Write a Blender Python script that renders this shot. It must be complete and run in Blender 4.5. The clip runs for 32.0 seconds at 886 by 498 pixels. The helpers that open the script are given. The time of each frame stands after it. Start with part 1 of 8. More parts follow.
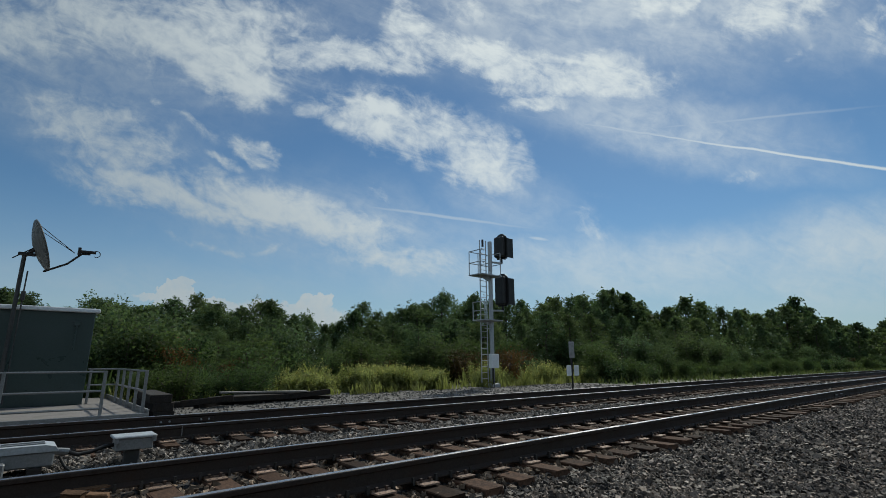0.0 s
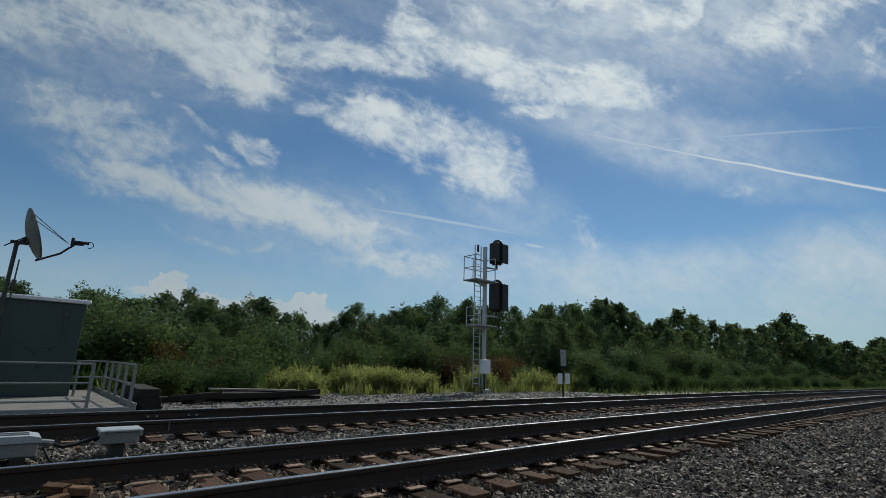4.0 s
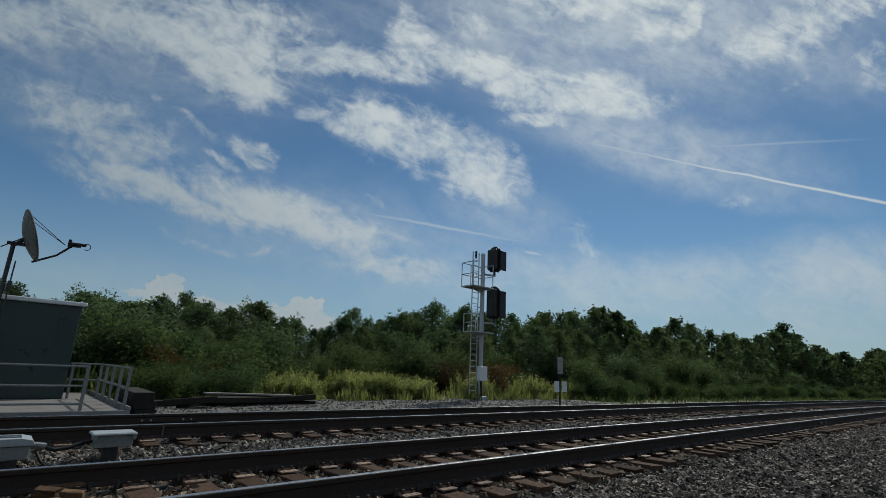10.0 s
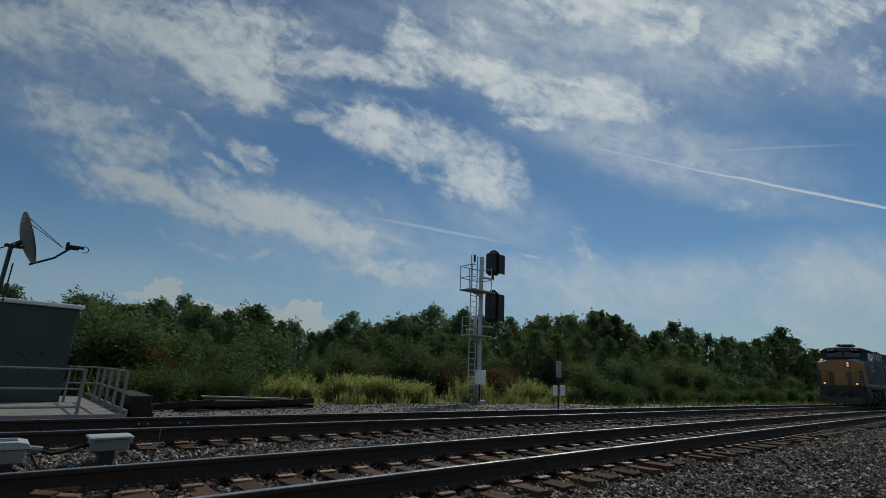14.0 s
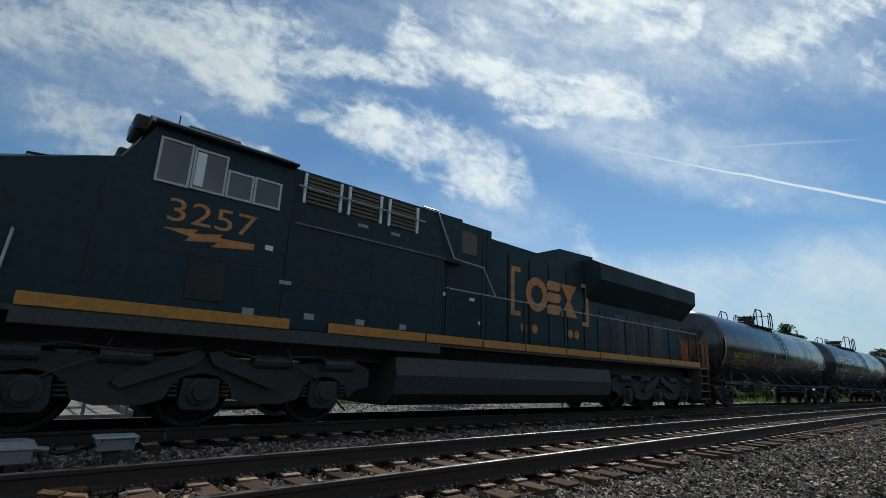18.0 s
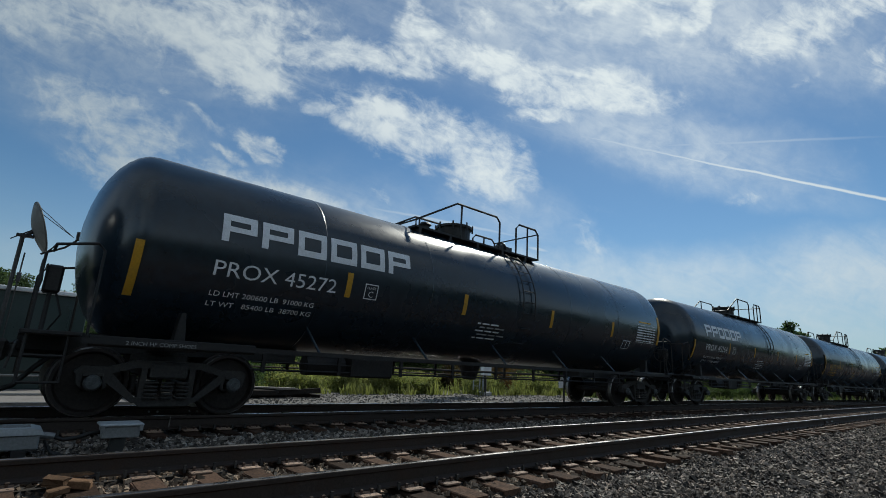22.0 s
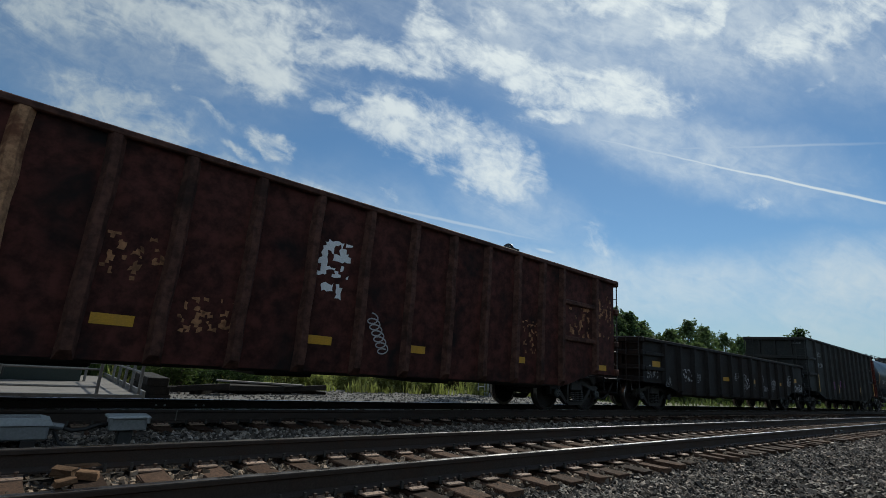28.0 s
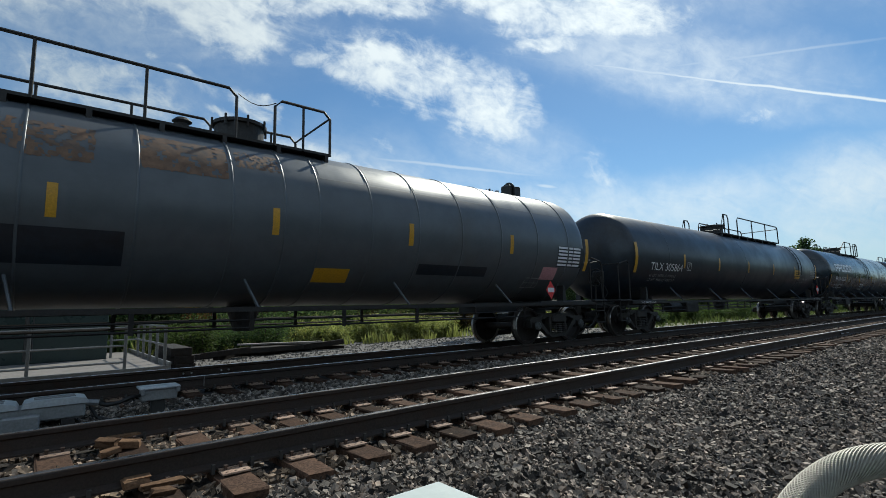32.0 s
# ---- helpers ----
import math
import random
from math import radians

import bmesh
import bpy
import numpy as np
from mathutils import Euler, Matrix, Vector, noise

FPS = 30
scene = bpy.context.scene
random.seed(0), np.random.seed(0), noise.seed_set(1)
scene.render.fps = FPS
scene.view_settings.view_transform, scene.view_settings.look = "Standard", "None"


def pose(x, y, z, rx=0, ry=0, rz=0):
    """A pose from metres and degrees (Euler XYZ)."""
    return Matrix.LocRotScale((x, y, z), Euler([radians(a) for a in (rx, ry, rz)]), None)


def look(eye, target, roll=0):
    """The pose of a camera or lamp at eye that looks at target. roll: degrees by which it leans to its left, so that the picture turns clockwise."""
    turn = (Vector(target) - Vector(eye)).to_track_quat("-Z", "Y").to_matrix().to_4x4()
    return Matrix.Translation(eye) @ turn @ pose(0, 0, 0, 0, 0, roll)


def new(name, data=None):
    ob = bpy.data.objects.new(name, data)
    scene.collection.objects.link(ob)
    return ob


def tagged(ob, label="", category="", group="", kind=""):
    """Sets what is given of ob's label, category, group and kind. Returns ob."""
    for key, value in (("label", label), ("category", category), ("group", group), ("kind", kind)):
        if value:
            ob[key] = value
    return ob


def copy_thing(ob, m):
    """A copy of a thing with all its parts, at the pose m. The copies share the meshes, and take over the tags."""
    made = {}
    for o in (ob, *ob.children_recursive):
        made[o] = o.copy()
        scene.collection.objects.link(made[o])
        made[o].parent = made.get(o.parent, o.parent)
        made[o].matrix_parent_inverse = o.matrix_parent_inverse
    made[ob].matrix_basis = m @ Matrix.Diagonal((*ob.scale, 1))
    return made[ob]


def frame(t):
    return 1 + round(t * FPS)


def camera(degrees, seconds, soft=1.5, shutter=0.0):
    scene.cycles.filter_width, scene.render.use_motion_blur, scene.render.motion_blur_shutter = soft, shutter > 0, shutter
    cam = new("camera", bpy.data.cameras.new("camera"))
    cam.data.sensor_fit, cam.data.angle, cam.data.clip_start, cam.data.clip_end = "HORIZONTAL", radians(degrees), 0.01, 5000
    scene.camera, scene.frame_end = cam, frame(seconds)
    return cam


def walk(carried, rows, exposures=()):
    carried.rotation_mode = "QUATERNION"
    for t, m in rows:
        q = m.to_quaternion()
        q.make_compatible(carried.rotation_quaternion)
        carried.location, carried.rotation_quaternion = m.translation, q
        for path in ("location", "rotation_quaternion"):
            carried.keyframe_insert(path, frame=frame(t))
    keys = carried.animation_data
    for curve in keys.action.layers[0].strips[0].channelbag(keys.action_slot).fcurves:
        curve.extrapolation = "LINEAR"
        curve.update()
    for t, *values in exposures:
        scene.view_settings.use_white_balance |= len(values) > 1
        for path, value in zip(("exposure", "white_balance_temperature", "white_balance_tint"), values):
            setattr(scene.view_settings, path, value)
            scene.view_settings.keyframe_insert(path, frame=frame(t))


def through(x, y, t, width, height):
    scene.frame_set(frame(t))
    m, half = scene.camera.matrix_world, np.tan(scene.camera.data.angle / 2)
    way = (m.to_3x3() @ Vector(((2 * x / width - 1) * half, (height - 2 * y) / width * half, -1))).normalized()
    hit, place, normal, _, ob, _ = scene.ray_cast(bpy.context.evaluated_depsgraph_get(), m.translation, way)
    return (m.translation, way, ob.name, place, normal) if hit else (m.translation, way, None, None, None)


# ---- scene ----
# World: x runs along the railway, y away from the viewer over both tracks, z up from the rail heads.
EYE = Vector((0.0, 0.0, 0.916))
cam = camera(85.03, 32.0, soft=0.6, shutter=0.0)


def aim(yaw, pitch, roll):
    a, b = radians(yaw), radians(pitch)
    ahead = Vector((-math.sin(a) * math.cos(b), math.cos(a) * math.cos(b), math.sin(b)))
    return look(EYE, EYE + ahead, roll)


# seconds, turn to the left from +y, tilt up, roll
TURNS = (
    (0, -40.69, 12.96, -0.06), (0.5, -41.77, 12.81, -0.12), (1, -42.74, 12.72, 0.07), (1.5, -42.93, 12.55, 0.25),
    (2, -42.84, 12.28, 0.54), (2.5, -42.38, 12.43, 0.84), (3, -41.82, 12.76, 1.19), (3.5, -41.39, 13.12, 1.60),
    (5.5, -41.21, 13.98, 2.40), (6.5, -40.79, 14.16, 2.39), (8, -41.13, 14.11, 2.33), (9, -41.55, 13.90, 2.40),
    (10, -41.42, 14.15, 2.55), (11, -41.42, 14.43, 2.72), (13, -41.51, 14.55, 2.62), (14.5, -41.59, 14.55, 2.63),
    (16.5, -41.14, 14.43, 2.70), (17, -41.16, 14.38, 2.52), (17.5, -41.20, 14.41, 2.37), (18, -41.22, 14.39, 2.34),
    (18.5, -41.31, 14.30, 2.32), (19, -41.33, 14.22, 2.38), (19.5, -41.27, 14.09, 2.45), (20, -41.16, 13.86, 2.61),
    (20.5, -40.96, 13.64, 2.82), (21, -40.89, 13.55, 3.03), (21.5, -40.87, 13.52, 3.13), (22, -40.81, 13.57, 3.16),
    (22.5, -40.72, 13.66, 3.31), (23, -40.69, 13.74, 3.34), (23.5, -40.76, 13.74, 3.43), (24, -40.82, 13.75, 3.51),
    (24.5, -40.83, 13.77, 3.64), (25, -40.81, 13.72, 3.74), (25.5, -40.74, 13.60, 3.89), (27.5, -39.76, 13.77, 4.61),
    (28, -39.91, 13.50, 4.38), (28.5, -40.48, 13.13, 3.67), (29, -41.21, 12.78, 2.64), (29.5, -42.15, 12.29, 1.37),
    (30, -43.32, 11.73, 0.39), (30.5, -44.37, 11.02, -0.27), (31, -44.63, 9.83, -0.88), (31.5, -43.60, 8.82, -1.80),
    (32, -39.70, 7.11, -1.37),
)
walk(cam, [(t, aim(a, b, c)) for t, a, b, c in TURNS], exposures=[(t, e, 6230, 3) for t, e in (
    (0.0, 0.12), (3.0, 0.12), (10.0, -0.08), (11.0, -0.05), (12.0, -0.18), (13.0, -0.2), (14.5, -0.24), (16.5, -0.1), (17.0, 0.16), (17.5, 0.3), (18.0, 0.42), (19.0, 0.38), (20.0, 0.27), (21.0, 0.46),
    (22.0, 0.28), (23.0, 0.28), (24.0, 0.32), (25.0, 0.28), (28.0, 0.28), (29.0, 0.25), (29.5, 0.3), (30.0, 0.52), (30.5, 0.54), (31.0, 0.6), (32.0, 0.62))])

# ---- daylight ----
SUN_EL, SUN_AZ = radians(44.0), radians(63.5)      # azimuth from +y towards +x
sun = new("sun", bpy.data.lights.new("sun", "SUN"))
sun.data.energy, sun.data.angle, sun.data.color = 2.7, radians(1.6), (1.0, 0.93, 0.82)
to_sun = Vector((math.cos(SUN_EL) * math.sin(SUN_AZ), math.cos(SUN_EL) * math.cos(SUN_AZ), math.sin(SUN_EL)))
sun.matrix_world = look(to_sun * 50, (0, 0, 0))


class Nodes:
    """Short hand for a node tree."""

    def __init__(self, tree):
        self.tree = tree
        tree.nodes.clear()

    def add(self, kind, ins=(), **props):
        n = self.tree.nodes.new(kind)
        for key, value in props.items():
            setattr(n, key, value)
        for key, value in dict(ins).items():
            self.put(n.inputs[key], value)
        return n

    def put(self, socket, value):
        if isinstance(value, bpy.types.NodeSocket):
            self.tree.links.new(value, socket)
        else:
            socket.default_value = value

    def math(self, op, a, b=0.0, c=0.0, clamp=False):
        n = self.add("ShaderNodeMath", {0: a, 1: b, 2: c}, operation=op, use_clamp=clamp)
        return n.outputs[0]

    def vec(self, op, a, b=(0, 0, 0), out="Vector"):
        return self.add("ShaderNodeVectorMath", {0: a, 1: b}, operation=op).outputs[out]

    def noise(self, vector, scale, detail=4.0, rough=0.55, distort=0.0, out="Fac"):
        return self.add("ShaderNodeTexNoise", {"Vector": vector, "Scale": scale, "Detail": detail, "Roughness": rough, "Distortion": distort}).outputs[out]

    def ramp(self, fac, lo, hi, a=0.0, b=1.0, smooth=True):
        return self.add("ShaderNodeMapRange", {"Value": fac, "From Min": lo, "From Max": hi, "To Min": a, "To Max": b},
                        interpolation_type="SMOOTHSTEP" if smooth else "LINEAR").outputs["Result"]

    def mix(self, fac, a, b, blend="MIX"):
        n = self.add("ShaderNodeMix", data_type="RGBA", blend_type=blend)
        self.put(n.inputs["Factor"], fac)
        self.put(n.inputs[6], a)
        self.put(n.inputs[7], b)
        return n.outputs[2]


def build_sky():
    world = bpy.data.worlds.new("sky")
    world.use_nodes = True
    scene.world = world
    n = Nodes(world.node_tree)
    way = n.add("ShaderNodeTexCoord").outputs["Generated"]
    sky = n.add("ShaderNodeTexSky", sky_type="NISHITA", sun_disc=False, sun_elevation=SUN_EL, sun_rotation=SUN_AZ,
                altitude=200.0, air_density=1.0, dust_density=0.15, ozone_density=3.5).outputs["Color"]
    # a flat chart of the cloud layer, laid over the sky ahead
    m = aim(-41.51, 14.55, 2.62).to_3x3()
    right, up, ahead = m.col[0], m.col[1], -m.col[2]
    deep = n.math("MAXIMUM", n.vec("DOT_PRODUCT", way, ahead, "Value"), 0.08)
    u = n.math("DIVIDE", n.vec("DOT_PRODUCT", way, right, "Value"), deep)
    v = n.math("DIVIDE", n.vec("DOT_PRODUCT", way, -up, "Value"), deep)
    flat = n.add("ShaderNodeCombineXYZ", {"X": u, "Y": v}).outputs[0]
    warp = n.vec("SUBTRACT", n.noise(flat, 4.5, 7.0, 0.62, out="Color"), (0.5, 0.5, 0.5))
    bent = n.vec("ADD", flat, n.vec("MULTIPLY", warp, (0.17, 0.12, 0.0)))
    mild = n.vec("ADD", flat, n.vec("MULTIPLY", warp, (0.04, 0.03, 0.0)))

    def patch(where, x, y, a, up, down, turn, strength, soft=1.0):
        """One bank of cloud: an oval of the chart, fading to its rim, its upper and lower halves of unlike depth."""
        p = n.add("ShaderNodeMapping", {"Vector": where, "Location": ((x - 784) / 855, (y - 441) / 855, 0), "Rotation": (0, 0, radians(turn)),
                                        "Scale": (a / 855, 1 / 855, 1)}, vector_type="TEXTURE").outputs[0]
        q = n.add("ShaderNodeSeparateXYZ", {0: p}).outputs
        across = n.math("MAXIMUM", n.math("DIVIDE", q["Y"], down), n.math("DIVIDE", q["Y"], -up))
        d = n.math("SQRT", n.math("ADD", n.math("MULTIPLY", q["X"], q["X"]), n.math("MULTIPLY", across, across)))
        return n.ramp(d, 1.0 + 0.3 * soft, 1.0 - 0.85 * soft, 0.0, strength)

    def layer(where, banks):
        total = 0.0
        for bank in banks:
            total = n.math("MAXIMUM", total, patch(where, *bank))
        return total

    # place along and down the chart, half length, depth above and below, slant, weight, softness of the rim
    upper = ((90, 20, 330, 140, 92, 5, 0.72, 0.95), (360, 60, 270, 120, 105, 12, 0.8, 0.9), (415, 140, 130, 60, 55, 22, 0.85, 0.8), (600, 118, 230, 40, 36, 6, 0.95, 0.8), (715, 82, 62, 80, 55, 8, 0.85, 0.8),
             (835, 52, 60, 36, 32, 10, 0.5, 1.0), (900, 150, 200, 42, 36, 14, 1.0, 0.7), (1030, 178, 190, 48, 42, 2, 1.0, 0.75), (950, 218, 80, 20, 16, 6, 0.75, 0.8))
    central = ((600, 235, 110, 26, 30, 25, 0.8, 0.8), (725, 258, 215, 66, 58, 18, 0.95, 0.85), (840, 305, 120, 74, 66, 26, 0.95, 0.85), (655, 362, 34, 14, 14, 35, 0.5, 1.0), (1035, 430, 52, 32, 28, 30, 0.5, 1.0))
    left = ((180, 240, 190, 70, 62, 27, 0.8, 1.0), (270, 335, 190, 34, 48, 16, 0.95, 0.8), (440, 372, 180, 54, 48, 16, 1.0, 0.8), (585, 425, 150, 46, 42, 16, 0.9, 0.9), (690, 482, 140, 30, 26, 12, 0.8, 1.0),
            (400, 440, 160, 9, 9, 8, 0.5, 1.0), (340, 225, 60, 16, 16, 30, 0.6, 0.9), (445, 272, 62, 26, 24, 38, 0.8, 0.9), (395, 285, 46, 16, 14, 30, 0.6, 1.0), (268, 185, 22, 12, 10, 35, 0.5, 1.0))
    right = ((1080, 14, 190, 50, 40, 3, 1.0, 0.9), (1155, 60, 40, 50, 60, 60, 0.7, 0.9), (1218, 52, 62, 30, 24, -58, 1.0, 0.6), (1400, 78, 150, 60, 52, -24, 0.85, 1.0), (1500, 25, 130, 46, 34, -14, 0.8, 0.9),
             (1550, 105, 46, 26, 24, -55, 0.65, 0.9), (1390, 175, 50, 10, 9, -28, 0.4, 1.0), (1320, 368, 55, 12, 12, -8, 0.4, 1.0), (1560, 130, 60, 50, 40, -30, 0.4, 1.0))
    cover = layer(bent, upper)
    for group in (central, left, right):
        cover = n.math("MAXIMUM", cover, layer(bent, group))

    def fibres(slant, along, across, scale, detail, rough, distort=0.2):
        """Fine cloud texture, drawn out along a slant."""
        p = n.add("ShaderNodeMapping", {"Vector": mild, "Rotation": (0, 0, radians(slant)), "Scale": (along, across, 1)}, vector_type="TEXTURE").outputs[0]
        return n.math("SUBTRACT", n.noise(p, scale, detail, rough, distort), 0.5)

    long_fibre, comb, curds = fibres(22, 0.3, 0.11, 1.5, 9.0, 0.62, 0.6), fibres(38, 0.09, 0.06, 1.6, 7.0, 0.58, 0.8), fibres(12, 0.09, 0.075, 2.6, 7.0, 0.6, 0.6)
    body = n.math("ADD", n.math("MULTIPLY", long_fibre, 1.9), n.math("ADD", n.math("MULTIPLY", comb, 1.1), n.math("MULTIPLY", curds, 0.75)))
    # the left banks are smooth and streaked, those towards the sun curdled
    dense = n.ramp(n.math("ADD", n.math("MULTIPLY", cover, 0.92), n.math("MULTIPLY", body, n.ramp(cover, 0.0, 0.45, 0.4, 1.15))), 0.06, 1.3, 0.0, 0.88)
    # thin veils between the banks
    veils = ((130, 60, 520, 190, 150, 10, 0.4, 1.0), (150, 200, 300, 120, 110, 26, 0.3, 1.0), (1180, 280, 300, 90, 60, 14, 0.5, 1.0), (1120, 60, 620, 190, 150, 4, 0.5, 1.0), (600, 440, 420, 120, 90, 12, 0.34, 1.0),
             (1080, 500, 620, 60, 90, 3, 0.46, 1.0), (1500, 500, 300, 90, 130, -6, 0.55, 1.0), (900, 380, 160, 60, 70, 20, 0.3, 1.0), (200, 500, 460, 60, 60, 4, 0.22, 1.0), (1320, 345, 220, 60, 40, 10, 0.3, 1.0))
    veil = n.math("MULTIPLY", layer(bent, veils), n.ramp(n.math("ADD", long_fibre, n.math("MULTIPLY", curds, 0.5)), -0.3, 0.3, 0.35, 1.25))
    dense = n.math("SUBTRACT", 1.0, n.math("MULTIPLY", n.math("SUBTRACT", 1.0, dense), n.math("SUBTRACT", 1.0, veil)))
    # heaped clouds low over the woods
    heap_warp = n.vec("ADD", flat, n.vec("MULTIPLY", n.vec("SUBTRACT", n.noise(flat, 20.0, 5.0, 0.62, out="Color"), (0.5, 0.5, 0.5)), (0.075, 0.075, 0)))
    heaps = ((292, 528, 44, 34, 40, 14, 1.0, 0.25), (345, 545, 52, 22, 30, 14, 1.0, 0.3), (535, 550, 36, 20, 30, 10, 1.0, 0.3), (440, 570, 200, 34, 26, 6, 0.85, 0.4), (255, 520, 60, 10, 14, 6, 0.7, 0.5))
    heap = layer(heap_warp, heaps)
    # condensation trails
    thin_warp = n.vec("ADD", flat, n.vec("MULTIPLY", n.vec("SUBTRACT", n.noise(flat, 14.0, 3.0, 0.6, out="Color"), (0.5, 0.5, 0.5)), (0.012, 0.006, 0)))
    trails = ((1480, 350, 560, 3.4, 3.0, 11.4, 0.8, 1.0), (1100, 272, 140, 3.2, 3.0, 11.4, 0.5, 1.0), (765, 405, 220, 4.0, 4.0, 10.5, 0.42, 1.0), (1270, 266, 240, 4.0, 4.0, -2.5, 0.34, 1.0), (1165, 301, 45, 3.0, 3.0, -2.0, 0.3, 1.0),
              (940, 455, 24, 4.0, 4.0, 12.0, 0.5, 1.0))
    dense = n.math("MAXIMUM", n.math("MAXIMUM", dense, layer(thin_warp, trails)), n.math("MULTIPLY", n.ramp(heap, 0.3, 0.75), n.ramp(fibres(0, 0.05, 0.05, 1.2, 5.0, 0.6), -0.2, 0.1, 0.7, 1.0)))
    # clouds glow brighter towards the sun
    near_sun = n.vec("DOT_PRODUCT", way, to_sun, "Value")
    white = n.mix(n.ramp(near_sun, 0.55, 1.0), (6.3, 6.85, 7.3, 1), (11.6, 11.8, 11.7, 1))
    # and those opposite it, unseen and lit full in the face, are brightened as fill
    white = n.mix(n.ramp(near_sun, 0.0, -0.7), white, (10.6, 11.9, 13.1, 1))
    # broken cloud goes on round the unseen sky, its cover raised to fill shade
    facing = n.vec("DOT_PRODUCT", way, ahead, "Value")
    around = n.ramp(n.noise(way, 3.2, 6.0, 0.6, 0.4), 0.32, 0.66, 0.2, 0.78)
    dense = n.add("ShaderNodeMix", {"Factor": n.ramp(facing, 0.42, 0.1), "A": dense, "B": around}, data_type="FLOAT").outputs[0]
    sky = n.mix(1.0, sky, (0.86, 1.01, 1.055, 1), "MULTIPLY")
    # haze towards the horizon
    height = n.add("ShaderNodeSeparateXYZ", {0: way}).outputs["Z"]
    sky = n.mix(n.ramp(height, 0.3, 0.0, 0.0, 0.62), sky, (4.9, 6.0, 7.1, 1))
    light = n.mix(dense, sky, white)
    back = n.add("ShaderNodeBackground", {"Color": light, "Strength": 0.06})
    n.tree.links.new(back.outputs[0], n.add("ShaderNodeOutputWorld").inputs["Surface"])


build_sky()

# ---- materials ----
def surface(name, base, rough=0.6, metal=0.0, grain=30.0, vary=0.25, patch=2.0, tint=None, amount=0.35, bump=0.15, coat=0.0, each=0.0, islands=0.0, spec=0.5):
    """A weathered surface: fine grain and broader stains over the base colour, with a little relief."""
    m = bpy.data.materials.new(name)
    m.use_nodes = True
    n = Nodes(m.node_tree)
    where = n.add("ShaderNodeTexCoord").outputs["Object"]
    fine, broad = n.noise(where, grain, 6.0, 0.65), n.noise(where, patch, 5.0, 0.6, 0.4)
    base = (*base, 1)
    dark = tuple(c * (1 - vary) for c in base[:3]) + (1,)
    light = tuple(min(1, c * (1 + vary)) for c in base[:3]) + (1,)
    colour = n.mix(n.ramp(fine, 0.3, 0.7), dark, light)
    if tint:
        colour = n.mix(n.ramp(broad, 0.48, 0.72, 0.0, amount), colour, (*tint, 1))
    if each or islands:
        src = n.add("ShaderNodeObjectInfo").outputs["Random"] if each else n.add("ShaderNodeNewGeometry").outputs["Random Per Island"]
        k = each or islands
        if islands:
            src = n.math("POWER", src, 2.0)        # many dull stones, a few pale ones
        colour = n.mix(1.0, colour, n.add("ShaderNodeCombineColor", {i: n.ramp(src, 0, 1, 1 - k, 1 + k, False) for i in (0, 1, 2)}).outputs[0], "MULTIPLY")
    gloss = n.ramp(broad, 0.3, 0.7, max(0.03, rough - 0.1), min(1, rough + 0.1))
    relief = n.add("ShaderNodeBump", {"Height": fine, "Strength": bump, "Distance": 0.01}).outputs[0]
    s = n.add("ShaderNodeBsdfPrincipled", {"Base Color": colour, "Roughness": gloss, "Metallic": metal, "Normal": relief, "Coat Weight": coat, "Coat Roughness": 0.22,
                                           "Specular IOR Level": spec})
    n.tree.links.new(s.outputs[0], n.add("ShaderNodeOutputMaterial").inputs["Surface"])
    return m


def lamp_glow(name, colour, strength):
    m = bpy.data.materials.new(name)
    m.use_nodes = True
    n = Nodes(m.node_tree)
    e = n.add("ShaderNodeEmission", {"Color": (*colour, 1), "Strength": strength})
    n.tree.links.new(e.outputs[0], n.add("ShaderNodeOutputMaterial").inputs["Surface"])
    return m


def leafy(name, base, island=0.45, through=0.35):
    """Leaves: matte with light passing through them, each a little different."""
    m = bpy.data.materials.new(name)
    m.use_nodes = True
    n = Nodes(m.node_tree)
    rand = n.add("ShaderNodeNewGeometry").outputs["Random Per Island"]
    other = n.add("ShaderNodeObjectInfo").outputs["Random"]
    dark, light = tuple(c * (1 - island) for c in base), tuple(c * (1 + island) for c in base)
    colour = n.mix(rand, (*dark, 1), (*light, 1))
    colour = n.mix(n.ramp(other, 0, 1, 0.0, 0.85, False), colour, (base[0] * 1.5, base[1] * 1.12, base[2] * 0.8, 1))
    # broad lighter and darker patches that give the crowns depth, and unlike trees
    leaf_tone = n.noise(n.add("ShaderNodeTexCoord").outputs["Object"], 0.9, 3.0, 0.6)
    k = n.math("MULTIPLY", n.ramp(leaf_tone, 0.35, 0.65, 0.62, 1.5), n.ramp(n.math("FRACT", n.math("MULTIPLY", other, 7.31)), 0, 1, 0.72, 1.35, False))
    colour = n.mix(1.0, colour, n.add("ShaderNodeCombineColor", {i: k for i in (0, 1, 2)}).outputs[0], "MULTIPLY")
    s = n.add("ShaderNodeBsdfPrincipled", {"Base Color": colour, "Roughness": 0.7, "Specular IOR Level": 0.12})
    t = n.add("ShaderNodeBsdfTranslucent", {"Color": n.mix(0.5, colour, (base[0] * 1.7, base[1] * 1.9, base[2] * 0.8, 1))})
    both = n.add("ShaderNodeMixShader", {0: through, 1: s.outputs[0], 2: t.outputs[0]})
    n.tree.links.new(both.outputs[0], n.add("ShaderNodeOutputMaterial").inputs["Surface"])
    return m


def glass(name, base, rough=0.05):
    m = bpy.data.materials.new(name)
    m.use_nodes = True
    n = Nodes(m.node_tree)
    s = n.add("ShaderNodeBsdfPrincipled", {"Base Color": (*base, 1), "Roughness": rough, "Specular IOR Level": 0.8, "Coat Weight": 0.6})
    n.tree.links.new(s.outputs[0], n.add("ShaderNodeOutputMaterial").inputs["Surface"])
    return m


